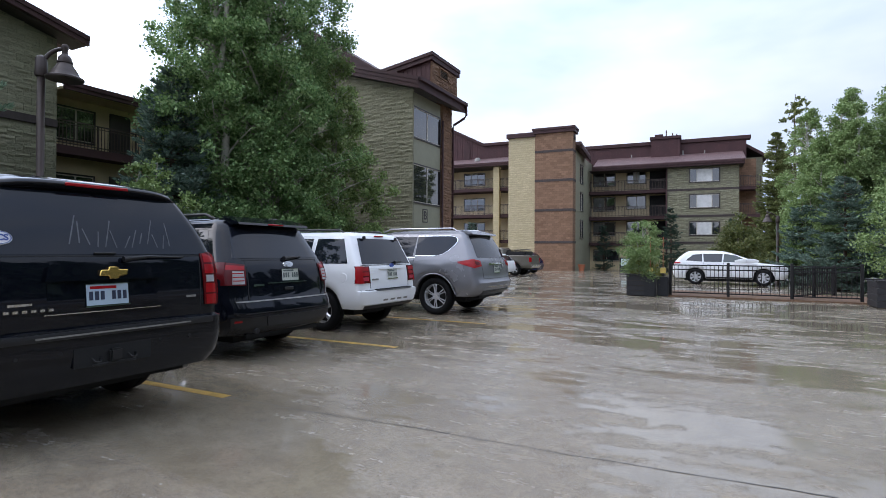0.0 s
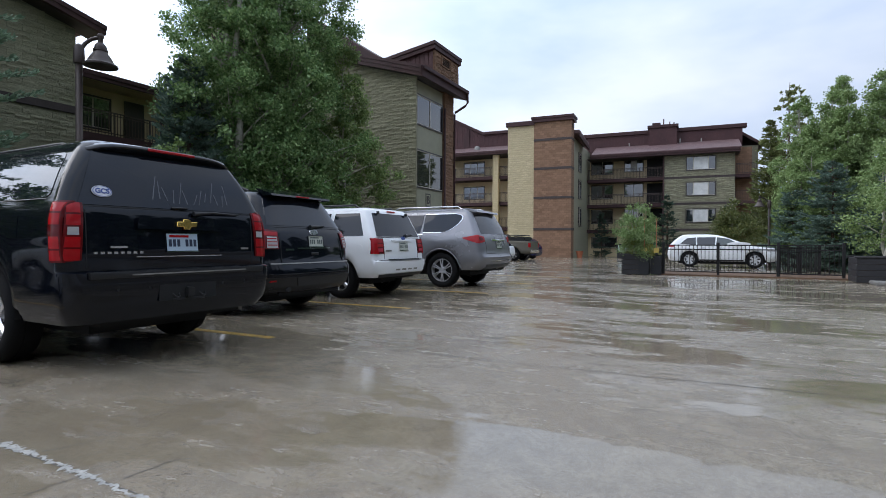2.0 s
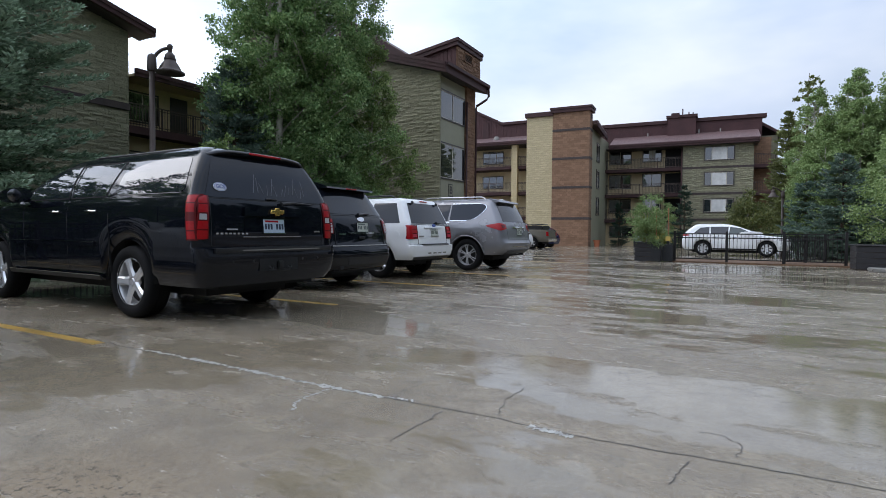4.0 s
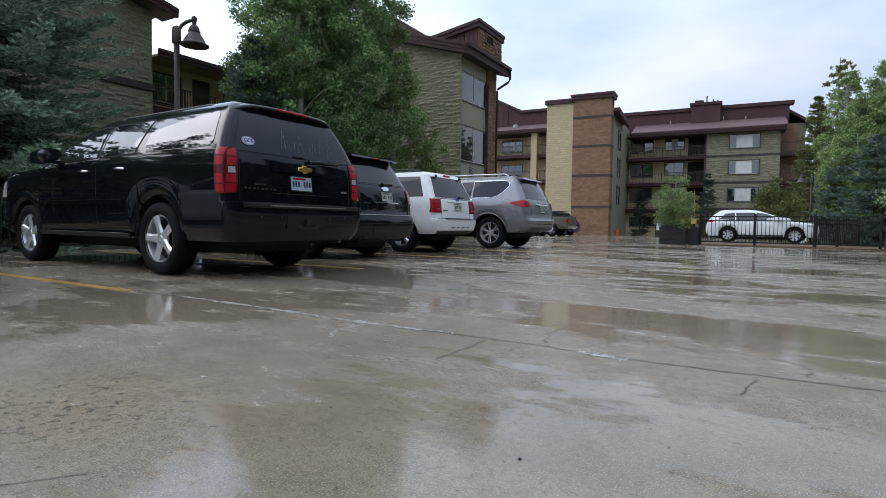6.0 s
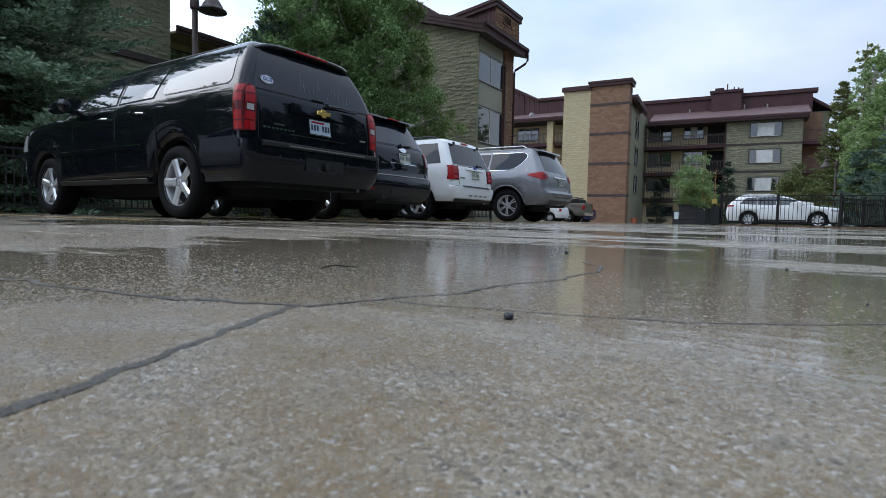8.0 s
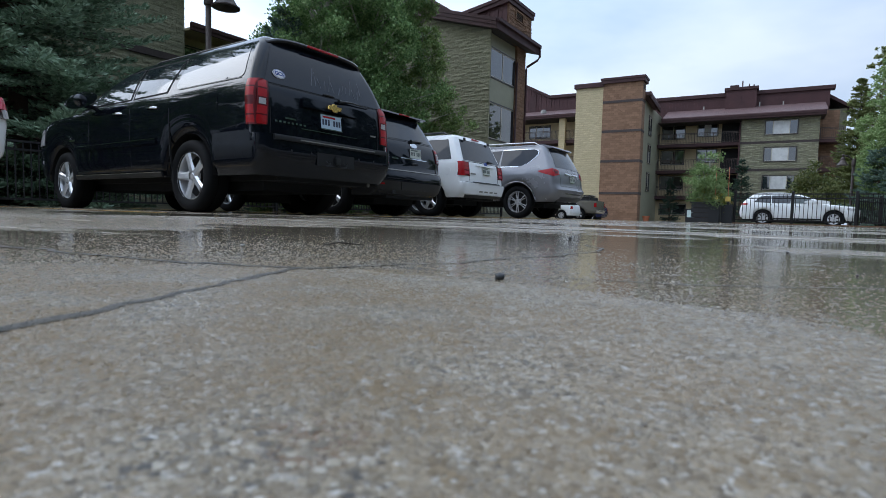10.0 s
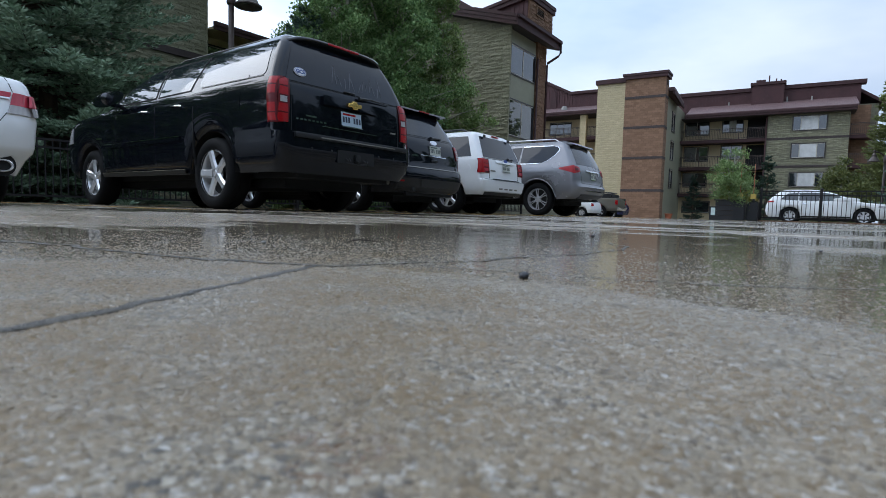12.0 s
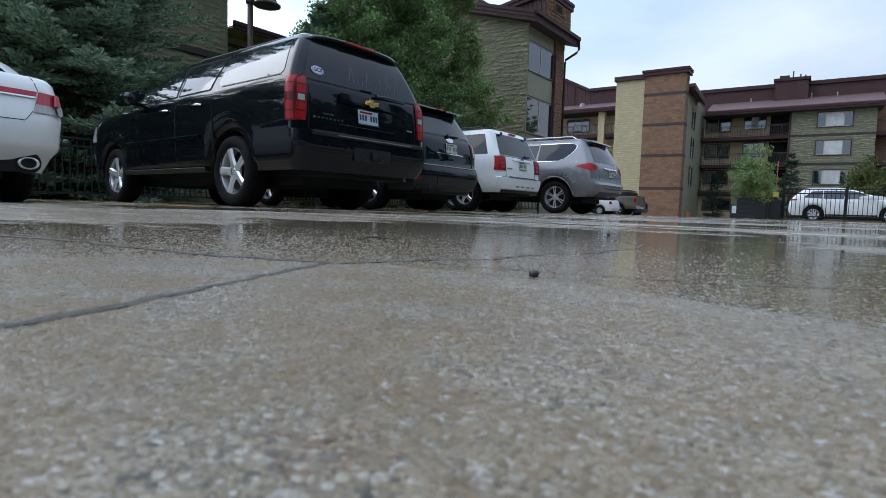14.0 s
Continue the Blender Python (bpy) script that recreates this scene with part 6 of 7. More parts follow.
def block_wall(parent, material, x0, x1, z0, top, y, face="y", bw=0.41, bh=0.205, nearest=None, limit=290, seed=3, skip=None, amp=1.0):
    """Courses of blocks on a wall face (face 'y' looks to -y, face 'x' looks to +x). Those inside the stretch `nearest` (x0, x1, z0, z1) are pieces of their own."""
    shapes = block_shapes(seed, bw, bh, amp=amp)
    for me in shapes:
        me.materials.append(material)
    geo = [([v.co.copy() for v in me.vertices], [tuple(p.vertices) for p in me.polygons]) for me in shapes]
    rnd = random.Random(seed + 1)
    verts, faces, count = [], [], 0
    rows = int((max(top(x0), top(x1)) - z0) / bh) + 1
    for r in range(rows):
        z = z0 + (r + 0.5) * bh
        x = x0 - (bw / 2 if r % 2 else 0) + bw / 2
        while x - bw / 2 < x1 - 0.05:
            a0, a1 = max(x - bw / 2, x0), min(x + bw / 2, x1)
            if a1 - a0 > 0.05 and z + bh / 2 < top((a0 + a1) / 2) and not (skip and skip(x, z)):
                k = rnd.randrange(len(shapes))
                mid, flip = (a0 + a1) / 2, rnd.choice((0, 180))
                m = Matrix.Translation((mid, y - rnd.uniform(0, 0.012), z)) if face == "y" else Matrix.Translation((y + rnd.uniform(0, 0.012), mid, z)) @ Matrix.Rotation(radians(90), 4, "Z")
                m = m @ Matrix.Rotation(radians(flip), 4, "Y") @ Matrix.Diagonal(((a1 - a0) / bw, 1, 1, 1))
                if nearest and count < limit and nearest[0] < x < nearest[1] and nearest[2] < z < nearest[3]:
                    part("block", shapes[k], None, parent, "", m)
                    count += 1
                else:
                    base = len(verts)
                    verts += [m @ v for v in geo[k][0]]
                    faces += [tuple(base + i for i in f) for f in geo[k][1]]
            x += bw
    me = bpy.data.meshes.new("blockwork")
    me.from_pydata([tuple(v) for v in verts], [], faces)
    me.materials.append(material)
    return tagged(part("blockwork", me, None, parent), "coursed split-face blocks", kind="stuff")


# ---- the three-storey wing with the stair windows ----
WING = 0.77
wing = thing("stair_wing_building", pose(-10.99, 16.49, 0.085, 0, 0, 1.8) @ Matrix.Scale(WING, 4), "olive block wing with stair windows and maroon roof trim", "building")
slope = 0.30


def wing_top(x):
    return 10.15 - slope * (x - 0.45)


part("wall", prism([(-16, 0), (-0.02, 0), (-0.02, wing_top(0)), (-16, wing_top(-16))], "y", 0.03, 0.16), STONE_OLIVE, wing, "olive block south wall")
block_wall(wing, SPLIT_OLIVE, -13.0, 0.0, 0.2, lambda x: wing_top(x) - 0.02, 0.03, bw=0.41 / WING, bh=0.205 / WING, nearest=(-5.4, 0.0, 4.2, 10), seed=11, amp=0.8)
part("plinth", boxes((-16, -0.03, 0.05, 9.0, -1.0, 0.2)), STONE_OLIVE, wing)
# glazed stair wall, looking east
for z0, z1 in ((0, 3.0), (3.02, 4.3), (6.42, 7.75), (9.45, 10.2)):
    part("panel", boxes((-0.5, -0.12, 0.16, 3.35, z0, z1)), SPANDREL, wing, "sage panel between the windows")
part("stair_core", boxes((-0.9, -0.52, 0.16, 3.35, 0, 10.2)), SOFFIT, wing)
for z0, z1 in ((4.36, 6.36), (7.82, 9.4)):
    framed_window(wing, 0.24, 3.25, z0, z1, -0.12, (0.5,), "x", 0, None, n_out=1, sash=FRAME_PALE)
part("downspout", tube([(0.02, 3.42, 0.2), (0.02, 3.42, 9.3)], 0.055, 8), FASCIA, wing, "dark downspout")
part("pier_brick", boxes((-0.6, -0.06, 3.5, 4.7, 0, 10.6)), BRICK_RED, wing, "brown block pier")
block_wall(wing, SPLIT_BROWN, 3.5, 4.7, 0.2, lambda x: 10.3, -0.06, "x", bw=0.4, seed=31)
part("back_wall", boxes((-16, -5.0, 4.7, 9.0, 0, 10.2)), STONE_OLIVE, wing)
sign = part("sign_plate", boxes((-0.119, -0.1, 1.3, 1.85, 3.3, 4.05)), FRAME_DARK, wing, "dark framed building letter")
part("sign_face", boxes((-0.1, -0.097, 1.36, 1.79, 3.36, 3.99)), SPANDREL, sign)
lettering("B", 0.62, FRAME_DARK, sign, pose(-0.094, 1.575, 3.675, 90, 0, 90), "dark letter", 0.004)
# roof sheet that falls to the east, with fascia, soffit, gutter
part("roof", prism([(0.55, 10.55), (0.55, 10.7), (-16, 10.7 + slope * 16.55), (-16, 10.55 + slope * 16.55)], "y", -0.45, 5.2), SHINGLE, wing, "low-slope maroon roof")
for k, (d0, d1, out) in enumerate(((0.0, 0.2, 0.0), (0.2, 0.4, 0.035), (0.4, 0.58, 0.07))):
    part("rake_fascia", prism([(0.6, 10.1 + d0), (0.6, 10.1 + d1), (-16, 10.1 + d1 + slope * 16.6), (-16, 10.1 + d0 + slope * 16.6)], "y", -0.5 - out, -0.42), FASCIA, wing, "stepped maroon rake board")
part("soffit", prism([(0.55, 10.12), (0.55, 10.18), (-16, 10.18 + slope * 16.55), (-16, 10.12 + slope * 16.55)], "y", -0.42, 5.15), SOFFIT, wing)
part("eave_fascia", boxes((0.56, 0.64, -0.5, 5.2, 10.12, 10.5)), FASCIA, wing, "maroon eave board")
part("gutter", prism([(0.642, 10.48), (0.79, 10.5), (0.79, 10.68), (0.76, 10.68), (0.76, 10.56), (0.67, 10.54), (0.67, 10.68), (0.642, 10.68)], "y", -0.5, 5.23), FASCIA, wing, "maroon gutter")
part("downspout", tube([(0.72, 5.1, 10.5), (0.74, 5.1, 9.95), (0.62, 5.05, 9.75), (0.0, 4.85, 9.35), (-0.02, 4.8, 9.2), (-0.02, 4.8, 0.3)], 0.075, 8), FASCIA, wing, "bent dark downspout")
# upper storey box with siding, brick and a louvre
lower_parts = set(wing.children)
siding(wing, -3.2, -0.3, 10.5, 12.4, 1.8, "y", 0.28, -1, (11.9, 12.4), "dormer_siding")
part("dormer_core", prism([(-3.6, 10.6), (-0.32, 10.6), (-0.32, 12.35), (-3.6, 11.8)], "y", 1.9, 5.0), PURPLE, wing)
part("dormer_brick", boxes((-0.4, -0.2, 1.82, 5.0, 10.3, 12.4)), BRICK_RED, wing, "brown block gable end")
block_wall(wing, SPLIT_BROWN, 1.85, 5.0, 10.35, lambda x: 12.35, -0.2, "x", bw=0.4, seed=41, skip=lambda x, z: 2.6 < x < 3.75 and 11.55 < z < 12.25)
lv = part("louvre_vent", boxes((-0.21, -0.12, 2.65, 3.7, 11.6, 11.66), (-0.21, -0.12, 2.65, 3.7, 12.14, 12.2), (-0.21, -0.12, 2.65, 2.71, 11.6, 12.2), (-0.21, -0.12, 3.64, 3.7, 11.6, 12.2)), BRICK_RED, wing, "framed louvre vent")
for k in range(5):
    part("slat", prism([(-0.2, 11.68 + k * 0.09), (-0.13, 11.66 + k * 0.09), (-0.13, 11.68 + k * 0.09), (-0.2, 11.73 + k * 0.09)], "y", 2.71, 3.64), SOFFIT, lv)
for d0, d1, out in ((0.0, 0.24, 0.0), (0.24, 0.42, 0.06)):
    part("dormer_cap", prism([(-3.9, 11.72 + d0), (-0.1 + out, 12.32 + d0), (-0.1 + out, 12.32 + d1), (-3.9, 11.72 + d1)], "y", 1.62 - out, 5.2), FASCIA, wing, "maroon roof cap")
    part("upper_cap", prism([(-3.6, 11.8 + d0), (-9.5, 15.6 + d0), (-9.5, 15.6 + d1), (-3.6, 11.8 + d1)], "y", 1.62 - out, 5.2), FASCIA, wing, "maroon roof cap")
siding(wing, -9.5, -3.6, 11.2, 12.4, 1.8, "y", 0.28, -1, (15.6, 11.9), "upper_siding")
for ob in wing.children:
    if ob not in lower_parts:
        ob.location.x += 0.33

# ---- the balcony building that closes the row on the near side ----
NEAR = 0.785
near_b = thing("balcony_building", pose(-18.2, 6.93, 0.085, 0, 0, 1.8) @ Matrix.Scale(NEAR, 4), "olive block apartment building with an open balcony gallery", "building")


def near_top(y):
    return 10.1 - 0.22 * y


part("wall", prism([(-10, -1), (0, -1), (0, near_top(0)), (-10, near_top(-10))], "x", -0.4, -0.03), STONE_OLIVE, near_b, "olive block east wall")
block_wall(near_b, SPLIT_OLIVE, -9.0, 0.0, 0.2, lambda y: near_top(y) - 0.02, -0.03, "x", bw=0.41 / NEAR, bh=0.205 / NEAR, amp=0.75, nearest=(-6.5, 0.0, 4.0, 9.9), seed=51, skip=lambda y, z: 6.55 < z < 6.85)
part("band_course", boxes((-0.06, 0.06, -10, 0.0, 6.56, 6.86)), BAND, near_b, "dark band course")
part("end_wall", boxes((-9.0, -0.4, -0.35, 0.0, -1, 10.0)), STONE_OLIVE, near_b)
part("roof", prism([(0.75, 10.25), (0.75, 10.4), (-10.5, 10.4 + 0.22 * 11.25), (-10.5, 10.25 + 0.22 * 11.25)], "x", -9, 0.7), SHINGLE, near_b)
for d0, d1, out in ((0.0, 0.2, 0.0), (0.2, 0.38, 0.04)):
    part("rake_fascia", prism([(0.8, 9.98 + d0), (0.8, 9.98 + d1), (-10.5, 9.98 + d1 + 0.22 * 11.3), (-10.5, 9.98 + d0 + 0.22 * 11.3)], "x", 0.62, 0.78 + out), FASCIA, near_b, "stepped maroon rake board")
part("soffit", prism([(0.75, 9.98), (0.75, 10.03), (-10.5, 10.03 + 0.22 * 11.25), (-10.5, 9.98 + 0.22 * 11.25)], "x", -0.4, 0.62), SOFFIT, near_b)
siding(near_b, -6.3, -3.2, 10.5, 13.6, -2.0, "x", 0.3, 1)
part("gallery_wall", boxes((-1.3, -1.0, 0, 12.0, -1, 8.3)), STUCCO, near_b, "beige stucco gallery wall")
for z in (3.1, 5.95):
    part("gallery_slab", boxes((-2.3, -0.15, 0, 12.0, z - 0.35, z)), FASCIA, near_b, "dark gallery floor edge")
    railing(near_b, 0.05, 11.9, z, 1.05, -0.2, "x", 0.14)
    for yy in (0.5, 4.6, 8.6):
        framed_window(near_b, yy, yy + 1.5, z + 0.4, z + 1.75, -1.0, (0.5,), "x", 0.0, n_out=1)
        part("door", boxes((-1.0, -0.94, yy + 2.2, yy + 3.15, z, z + 1.9)), FRAME_DARK, near_b, "dark gallery door")
part("gallery_roof", boxes((-2.6, 0.42, 0.0, 12.0, 8.1, 8.2)), STUCCO, near_b)
for d0, d1, out in ((0.0, 0.17, 0.0), (0.17, 0.34, 0.05)):
    part("gallery_fascia", boxes((0.42, 0.52 + out, 0.0, 12.0, 8.08 + d0, 8.08 + d1)), FASCIA, near_b, "stepped maroon eave board")
for yy in (4.2, 8.6, 11.7):
    part("post", boxes((-0.35, -0.15, yy, yy + 0.2, -1, 8.1)), STUCCO, near_b)

# ---- the long apartment building at the end ----
main = thing("apartment_building", pose(-12.6, 45.8, -0.25, 0, 0, 4.8), "four-storey apartment building with a tan and brown stair tower", "building")
tan = part("tan_tower", boxes((-6.0, -3.46, 0.1, 7.0, -0.3, 12.35)), STONE_TAN, main, "tan split-face tower")
part("brown_tower", boxes((-3.46, 0.0, 0.0, 1.3, -0.3, 12.55)), BRICK_RED, main, "brown split-face tower")
for z in (10.75, 8.1, 5.4, 2.5):
    part("band_course", boxes((-3.46, 0.03, -0.03, 1.33, z, z + 0.22)), BAND, main, "dark band course")
part("tower_cap", boxes((-6.15, -3.4, -0.12, 7.1, 12.3, 12.7)), FASCIA, main, "maroon parapet cap")
part("tower_cap", boxes((-3.62, 0.18, -0.2, 1.6, 12.5, 12.78)), FASCIA, main, "maroon parapet cap")
part("tower_cap_lip", boxes((-3.68, 0.24, -0.26, 1.66, 12.78, 12.98)), FASCIA, main)
part("tower_vent", boxes((-0.01, 0.05, 0.45, 1.1, 11.9, 12.3)), SOFFIT, main, "small dark vent")
part("stair_block", boxes((-3.4, -0.12, 1.3, 11.5, -0.3, 11.2)), SPANDREL, main, "sage-painted stair block behind the tower")
for z in (8.4, 5.75, 3.05):
    framed_window(main, 4.3, 5.7, z, z + 1.75, -0.12, (0.5,), "x", n_out=1)
part("stair_roof", prism([(1.3, 11.5), (6.6, 11.1), (6.6, 11.4), (1.3, 11.8)], "x", -3.4, 0.5), SHINGLE, main)
part("stair_fascia", prism([(1.3, 11.2), (6.7, 10.8), (6.7, 11.15), (1.3, 11.55)], "x", 0.4, 0.55), FASCIA, main, "maroon rake board")
# centre: galleries on three floors
part("rear_wall", boxes((-0.2, 7.6, 11.2, 11.5, -0.3, 10.4)), STUCCO, main, "beige stucco wall")
part("ground_wall", boxes((-0.2, 7.6, 10.4, 10.7, -0.3, 2.3)), STUCCO, main)
for z in (2.75, 5.4, 8.05):
    part("gallery_slab", boxes((-0.2, 7.5, 9.5, 11.3, z - 0.32, z)), FASCIA, main, "dark gallery floor edge")
    railing(main, 0.0, 7.4, z, 1.05, 9.56, "y", 0.14)
    framed_window(main, 3.55, 5.35, z + 0.9, z + 2.2, 11.2, (0.5,), "y", 0.35 if z > 8 else 0.0)
    framed_window(main, 0.1, 2.3, z + 0.75, z + 2.15, 11.2, (0.5,), "y", 0.0)
    # thin black panel paints the shade of the open stair hall
    part("stair_hall_shade", boxes((5.75, 7.5, 11.13, 11.19, z, z + 2.2)), UNDER, main, "black panel for the shade inside the open stair hall")
framed_window(main, 0.3, 2.8, 0.85, 1.95, 10.4, (0.5,), "y")
# olive wing with three pairs of windows
part("wing_wall", boxes((7.5, 13.8, 9.5, 16, -0.3, 10.3)), STONE_OLIVE, main, "olive block wing")
for z in (7.8, 5.2, 2.6):
    part("band_course", boxes((7.47, 13.83, 9.46, 9.6, z, z + 0.2)), BAND, main, "dark band course")
for z in (8.62, 6.1, 3.45):
    framed_window(main, 9.55, 12.1, z, z + 1.27, 9.5, (0.24, 0.76), "y", 0.5, None, fw=0.07)
part("downspout", tube([(7.42, 9.42, 0.2), (7.42, 9.42, 10.0)], 0.07, 8), FASCIA, main, "dark downspout")
part("side_recess", boxes((13.8, 15.4, 11.5, 12, -0.3, 10.9)), BRICK_RED, main, "shaded brown recess wall")
for z in (2.75, 5.4, 8.05):
    part("side_slab", boxes((13.8, 15.6, 9.8, 11.6, z - 0.3, z)), FASCIA, main)
    railing(main, 13.9, 15.6, z, 1.05, 9.86, "y", 0.14)
part("far_wall", boxes((14.6, 16.1, 13.05, 20, -0.3, 11.25)), STONE_OLIVE, main, "olive block end wall")
part("far_roof", prism([(14.65, 12.3), (16.5, 11.05), (16.5, 11.35), (14.65, 12.6)], "y", 12.6, 20), FASCIA, main)
# rough split faces of the towers and of the wing
block_wall(main, SPLIT_TAN, -6.0, -3.5, -0.2, lambda x: 12.3, 0.12, seed=71, amp=0.5)
block_wall(main, SPLIT_BROWN, -3.44, 0.0, -0.2, lambda x: 12.5, 0.04, seed=72, amp=0.7, skip=lambda x, z: any(b - 0.1 < z < b + 0.32 for b in (10.75, 8.1, 5.4, 2.5)))
block_wall(main, SPLIT_OLIVE, 7.55, 13.8, -0.2, lambda x: 10.25, 9.52, seed=73, skip=lambda x, z: any(b - 0.1 < z < b + 0.3 for b in (7.8, 5.2, 2.6)) or (9.2 < x < 12.45 and any(b - 0.15 < z < b + 1.45 for b in (8.62, 6.1, 3.45))))
# roofs and parapets
part("roof_slope", prism([(8.8, 10.45), (8.8, 10.6), (12.2, 11.85), (12.2, 11.7)], "x", 0.4, 14.3), SHINGLE, main, "maroon shingle roof slope")
for d0, d1, out in ((0.0, 0.2, 0.0), (0.2, 0.4, 0.06)):
    part("eave_fascia", boxes((0.3, 14.2, 8.75 - out, 8.88, 10.12 + d0, 10.12 + d1)), FASCIA, main, "stepped maroon eave board")
part("soffit", boxes((0.0, 14.2, 8.85, 11.4, 10.1, 10.16)), SOFFIT, main)
siding(main, -3.4, 14.6, 11.3, 13.0, 12.2, "y", 0.3)
part("parapet_cap", boxes((-3.4, 15.0, 12.0, 13, 13.0, 13.35)), FASCIA, main, "maroon parapet cap")
part("parapet_core", boxes((-3.4, 14.6, 12.3, 20, 10.3, 13.0)), PURPLE, main)
siding(main, 5.9, 8.6, 11.2, 13.45, 11.6, "y", 0.3, name="chimney_siding")
part("chimney_box", boxes((5.9, 8.6, 11.7, 13.5, 11.0, 13.45)), PURPLE, main)
part("chimney_cap", boxes((5.75, 8.75, 11.45, 13.6, 13.45, 13.72)), FASCIA, main, "maroon chimney cap")
part("flue", boxes((6.2, 7.0, 12, 12.8, 13.72, 14.05)), FASCIA, main)
for x, h in ((7.3, 14.5), (7.9, 14.15), (8.3, 14.05), (3.9, 12.1), (10.9, 12.1), (8.9, 12.2)):
    part("vent_pipe", tube([(x, 11.9 if h < 13 else 12.4, 11.4), (x, 11.9 if h < 13 else 12.4, h)], 0.06, 8), STONE_GREY if h < 13 else FASCIA, main, "roof vent pipe")
# left of the tower
part("left_wall", boxes((-30, -6.0, 8.0, 8.3, -0.3, 11.2)), STUCCO, main, "beige stucco wall")
for z in (3.0, 5.7, 8.5):
    part("gallery_slab", boxes((-30, -5.9, 5.9, 8.1, z - 0.34, z)), FASCIA, main, "dark gallery floor edge")
    railing(main, -24, -6.1, z, 1.02, 5.98, "y", 0.14)
    for x in (-13.6, -17.6):
        framed_window(main, x, x + 2.4, z + 0.6, z + 1.9, 8.0, (0.33, 0.66), "y", 0.0)
    framed_window(main, -10.1, -9.6, z + 0.6, z + 1.9, 8.0, (), "y")
part("pillar", boxes((-9.4, -8.75, 5.6, 6.2, -0.3, 10.75)), STONE_TAN, main, "tan block pillar")
part("pillar", boxes((-19.4, -18.75, 5.6, 6.2, -0.3, 10.75)), STONE_TAN, main, "tan block pillar")
part("left_roof", prism([(5.1, 10.95), (5.1, 11.1), (9.0, 12.3), (9.0, 12.15)], "x", -30, -5.9), SHINGLE, main, "maroon shingle roof slope")
for d0, d1, out in ((0.0, 0.18, 0.0), (0.18, 0.36, 0.06)):
    part("eave_fascia", boxes((-30, -5.9, 5.05 - out, 5.18, 10.72 + d0, 10.72 + d1)), FASCIA, main, "stepped maroon eave board")
part("left_soffit", boxes((-30, -5.9, 5.15, 8.2, 10.7, 10.76)), SOFFIT, main)
siding(main, -11.4, -5.9, 11.9, 13.6, 8.6, "y", 0.3)
siding(main, -17.5, -11.4, 11.9, 13.6, 8.6, "y", 0.3, -1, (16.6, 13.6), "stepped_siding")
part("parapet_core", boxes((-30, -5.9, 8.7, 16, 10.5, 13.5)), PURPLE, main)
part("parapet_cap", prism([(-11.5, 13.55), (-5.8, 13.55), (-5.8, 13.85), (-11.5, 13.85)], "y", 8.35, 9.3), FASCIA, main, "maroon parapet cap")
part("parapet_cap", prism([(-17.6, 16.6), (-11.5, 13.55), (-11.5, 13.85), (-17.6, 16.9)], "y", 8.35, 9.3), FASCIA, main, "maroon sloped cap")
part("attic_door", boxes((-13.9, -13.2, 8.5, 8.56, 12.1, 14.0)), FASCIA, main)
part("roof_vent", lathe([(0.001, 0.45), (0.2, 0.42), (0.32, 0.25), (0.35, 0.0)], 16), STONE_GREY, main, "pale domed roof vent", pose(-11.6, 6.8, 11.55))

# ---- lamps, fences, planters ----
def street_lamp(m, height, arm, label, head=1.0):
    ob = thing("street_lamp", m, label, "street lamp", "bell street lamps")
    part("pole", tube([(0, 0, 0), (0, 0, height)], 0.06, 12), BRONZE, ob)
    part("base", lathe([(0.14, 0.0), (0.14, 0.05), (0.1, 0.1), (0.08, 0.5), (0.061, 0.55)], 16), BRONZE, ob)
    part("collar", lathe([(0.061, height - 0.34), (0.09, height - 0.32), (0.095, height - 0.3), (0.085, height - 0.02), (0.06, height + 0.02), (0.0, height + 0.05)], 16), BRONZE, ob)
    pts = []
    for k in range(9):
        t = math.pi / 2 * k / 8
        pts.append((arm * (1 - math.cos(t)) * 1.0, 0, height - 0.25 + 0.43 * math.sin(t)))
    part("arm", tube(pts, 0.035, 10), BRONZE, ob, "curved arm")
    zt = height + 0.21
    bell = lathe([(0.0, 0.06), (0.05, 0.05), (0.072, 0.02), (0.072, -0.02), (0.055, -0.05), (0.055, -0.12), (0.09, -0.15), (0.12, -0.18), (0.132, -0.22), (0.132, -0.25), (0.155, -0.255), (0.155, -0.285), (0.14, -0.29), (0.17, -0.34),
                  (0.21, -0.385), (0.25, -0.44), (0.285, -0.5), (0.33, -0.535), (0.37, -0.55), (0.37, -0.575), (0.33, -0.565), (0.0, -0.5)], 28)
    part("shade", bell, BRONZE, ob, "bronze bell shade", Matrix.Translation((arm, 0, zt)) @ Matrix.Diagonal((0.78 * head, 0.78 * head, 0.97 * head, 1)))
    return ob


street_lamp(pose(-9.74, 2.64, 0, 0, 0, 45), 4.65, 0.35, "bronze street lamp with a curved arm and bell shade")
street_lamp(pose(2.2, 29.3, gz(29), 0, 0, 209), 3.35, 0.5, "bronze street lamp with a bell shade among trees", 0.9)


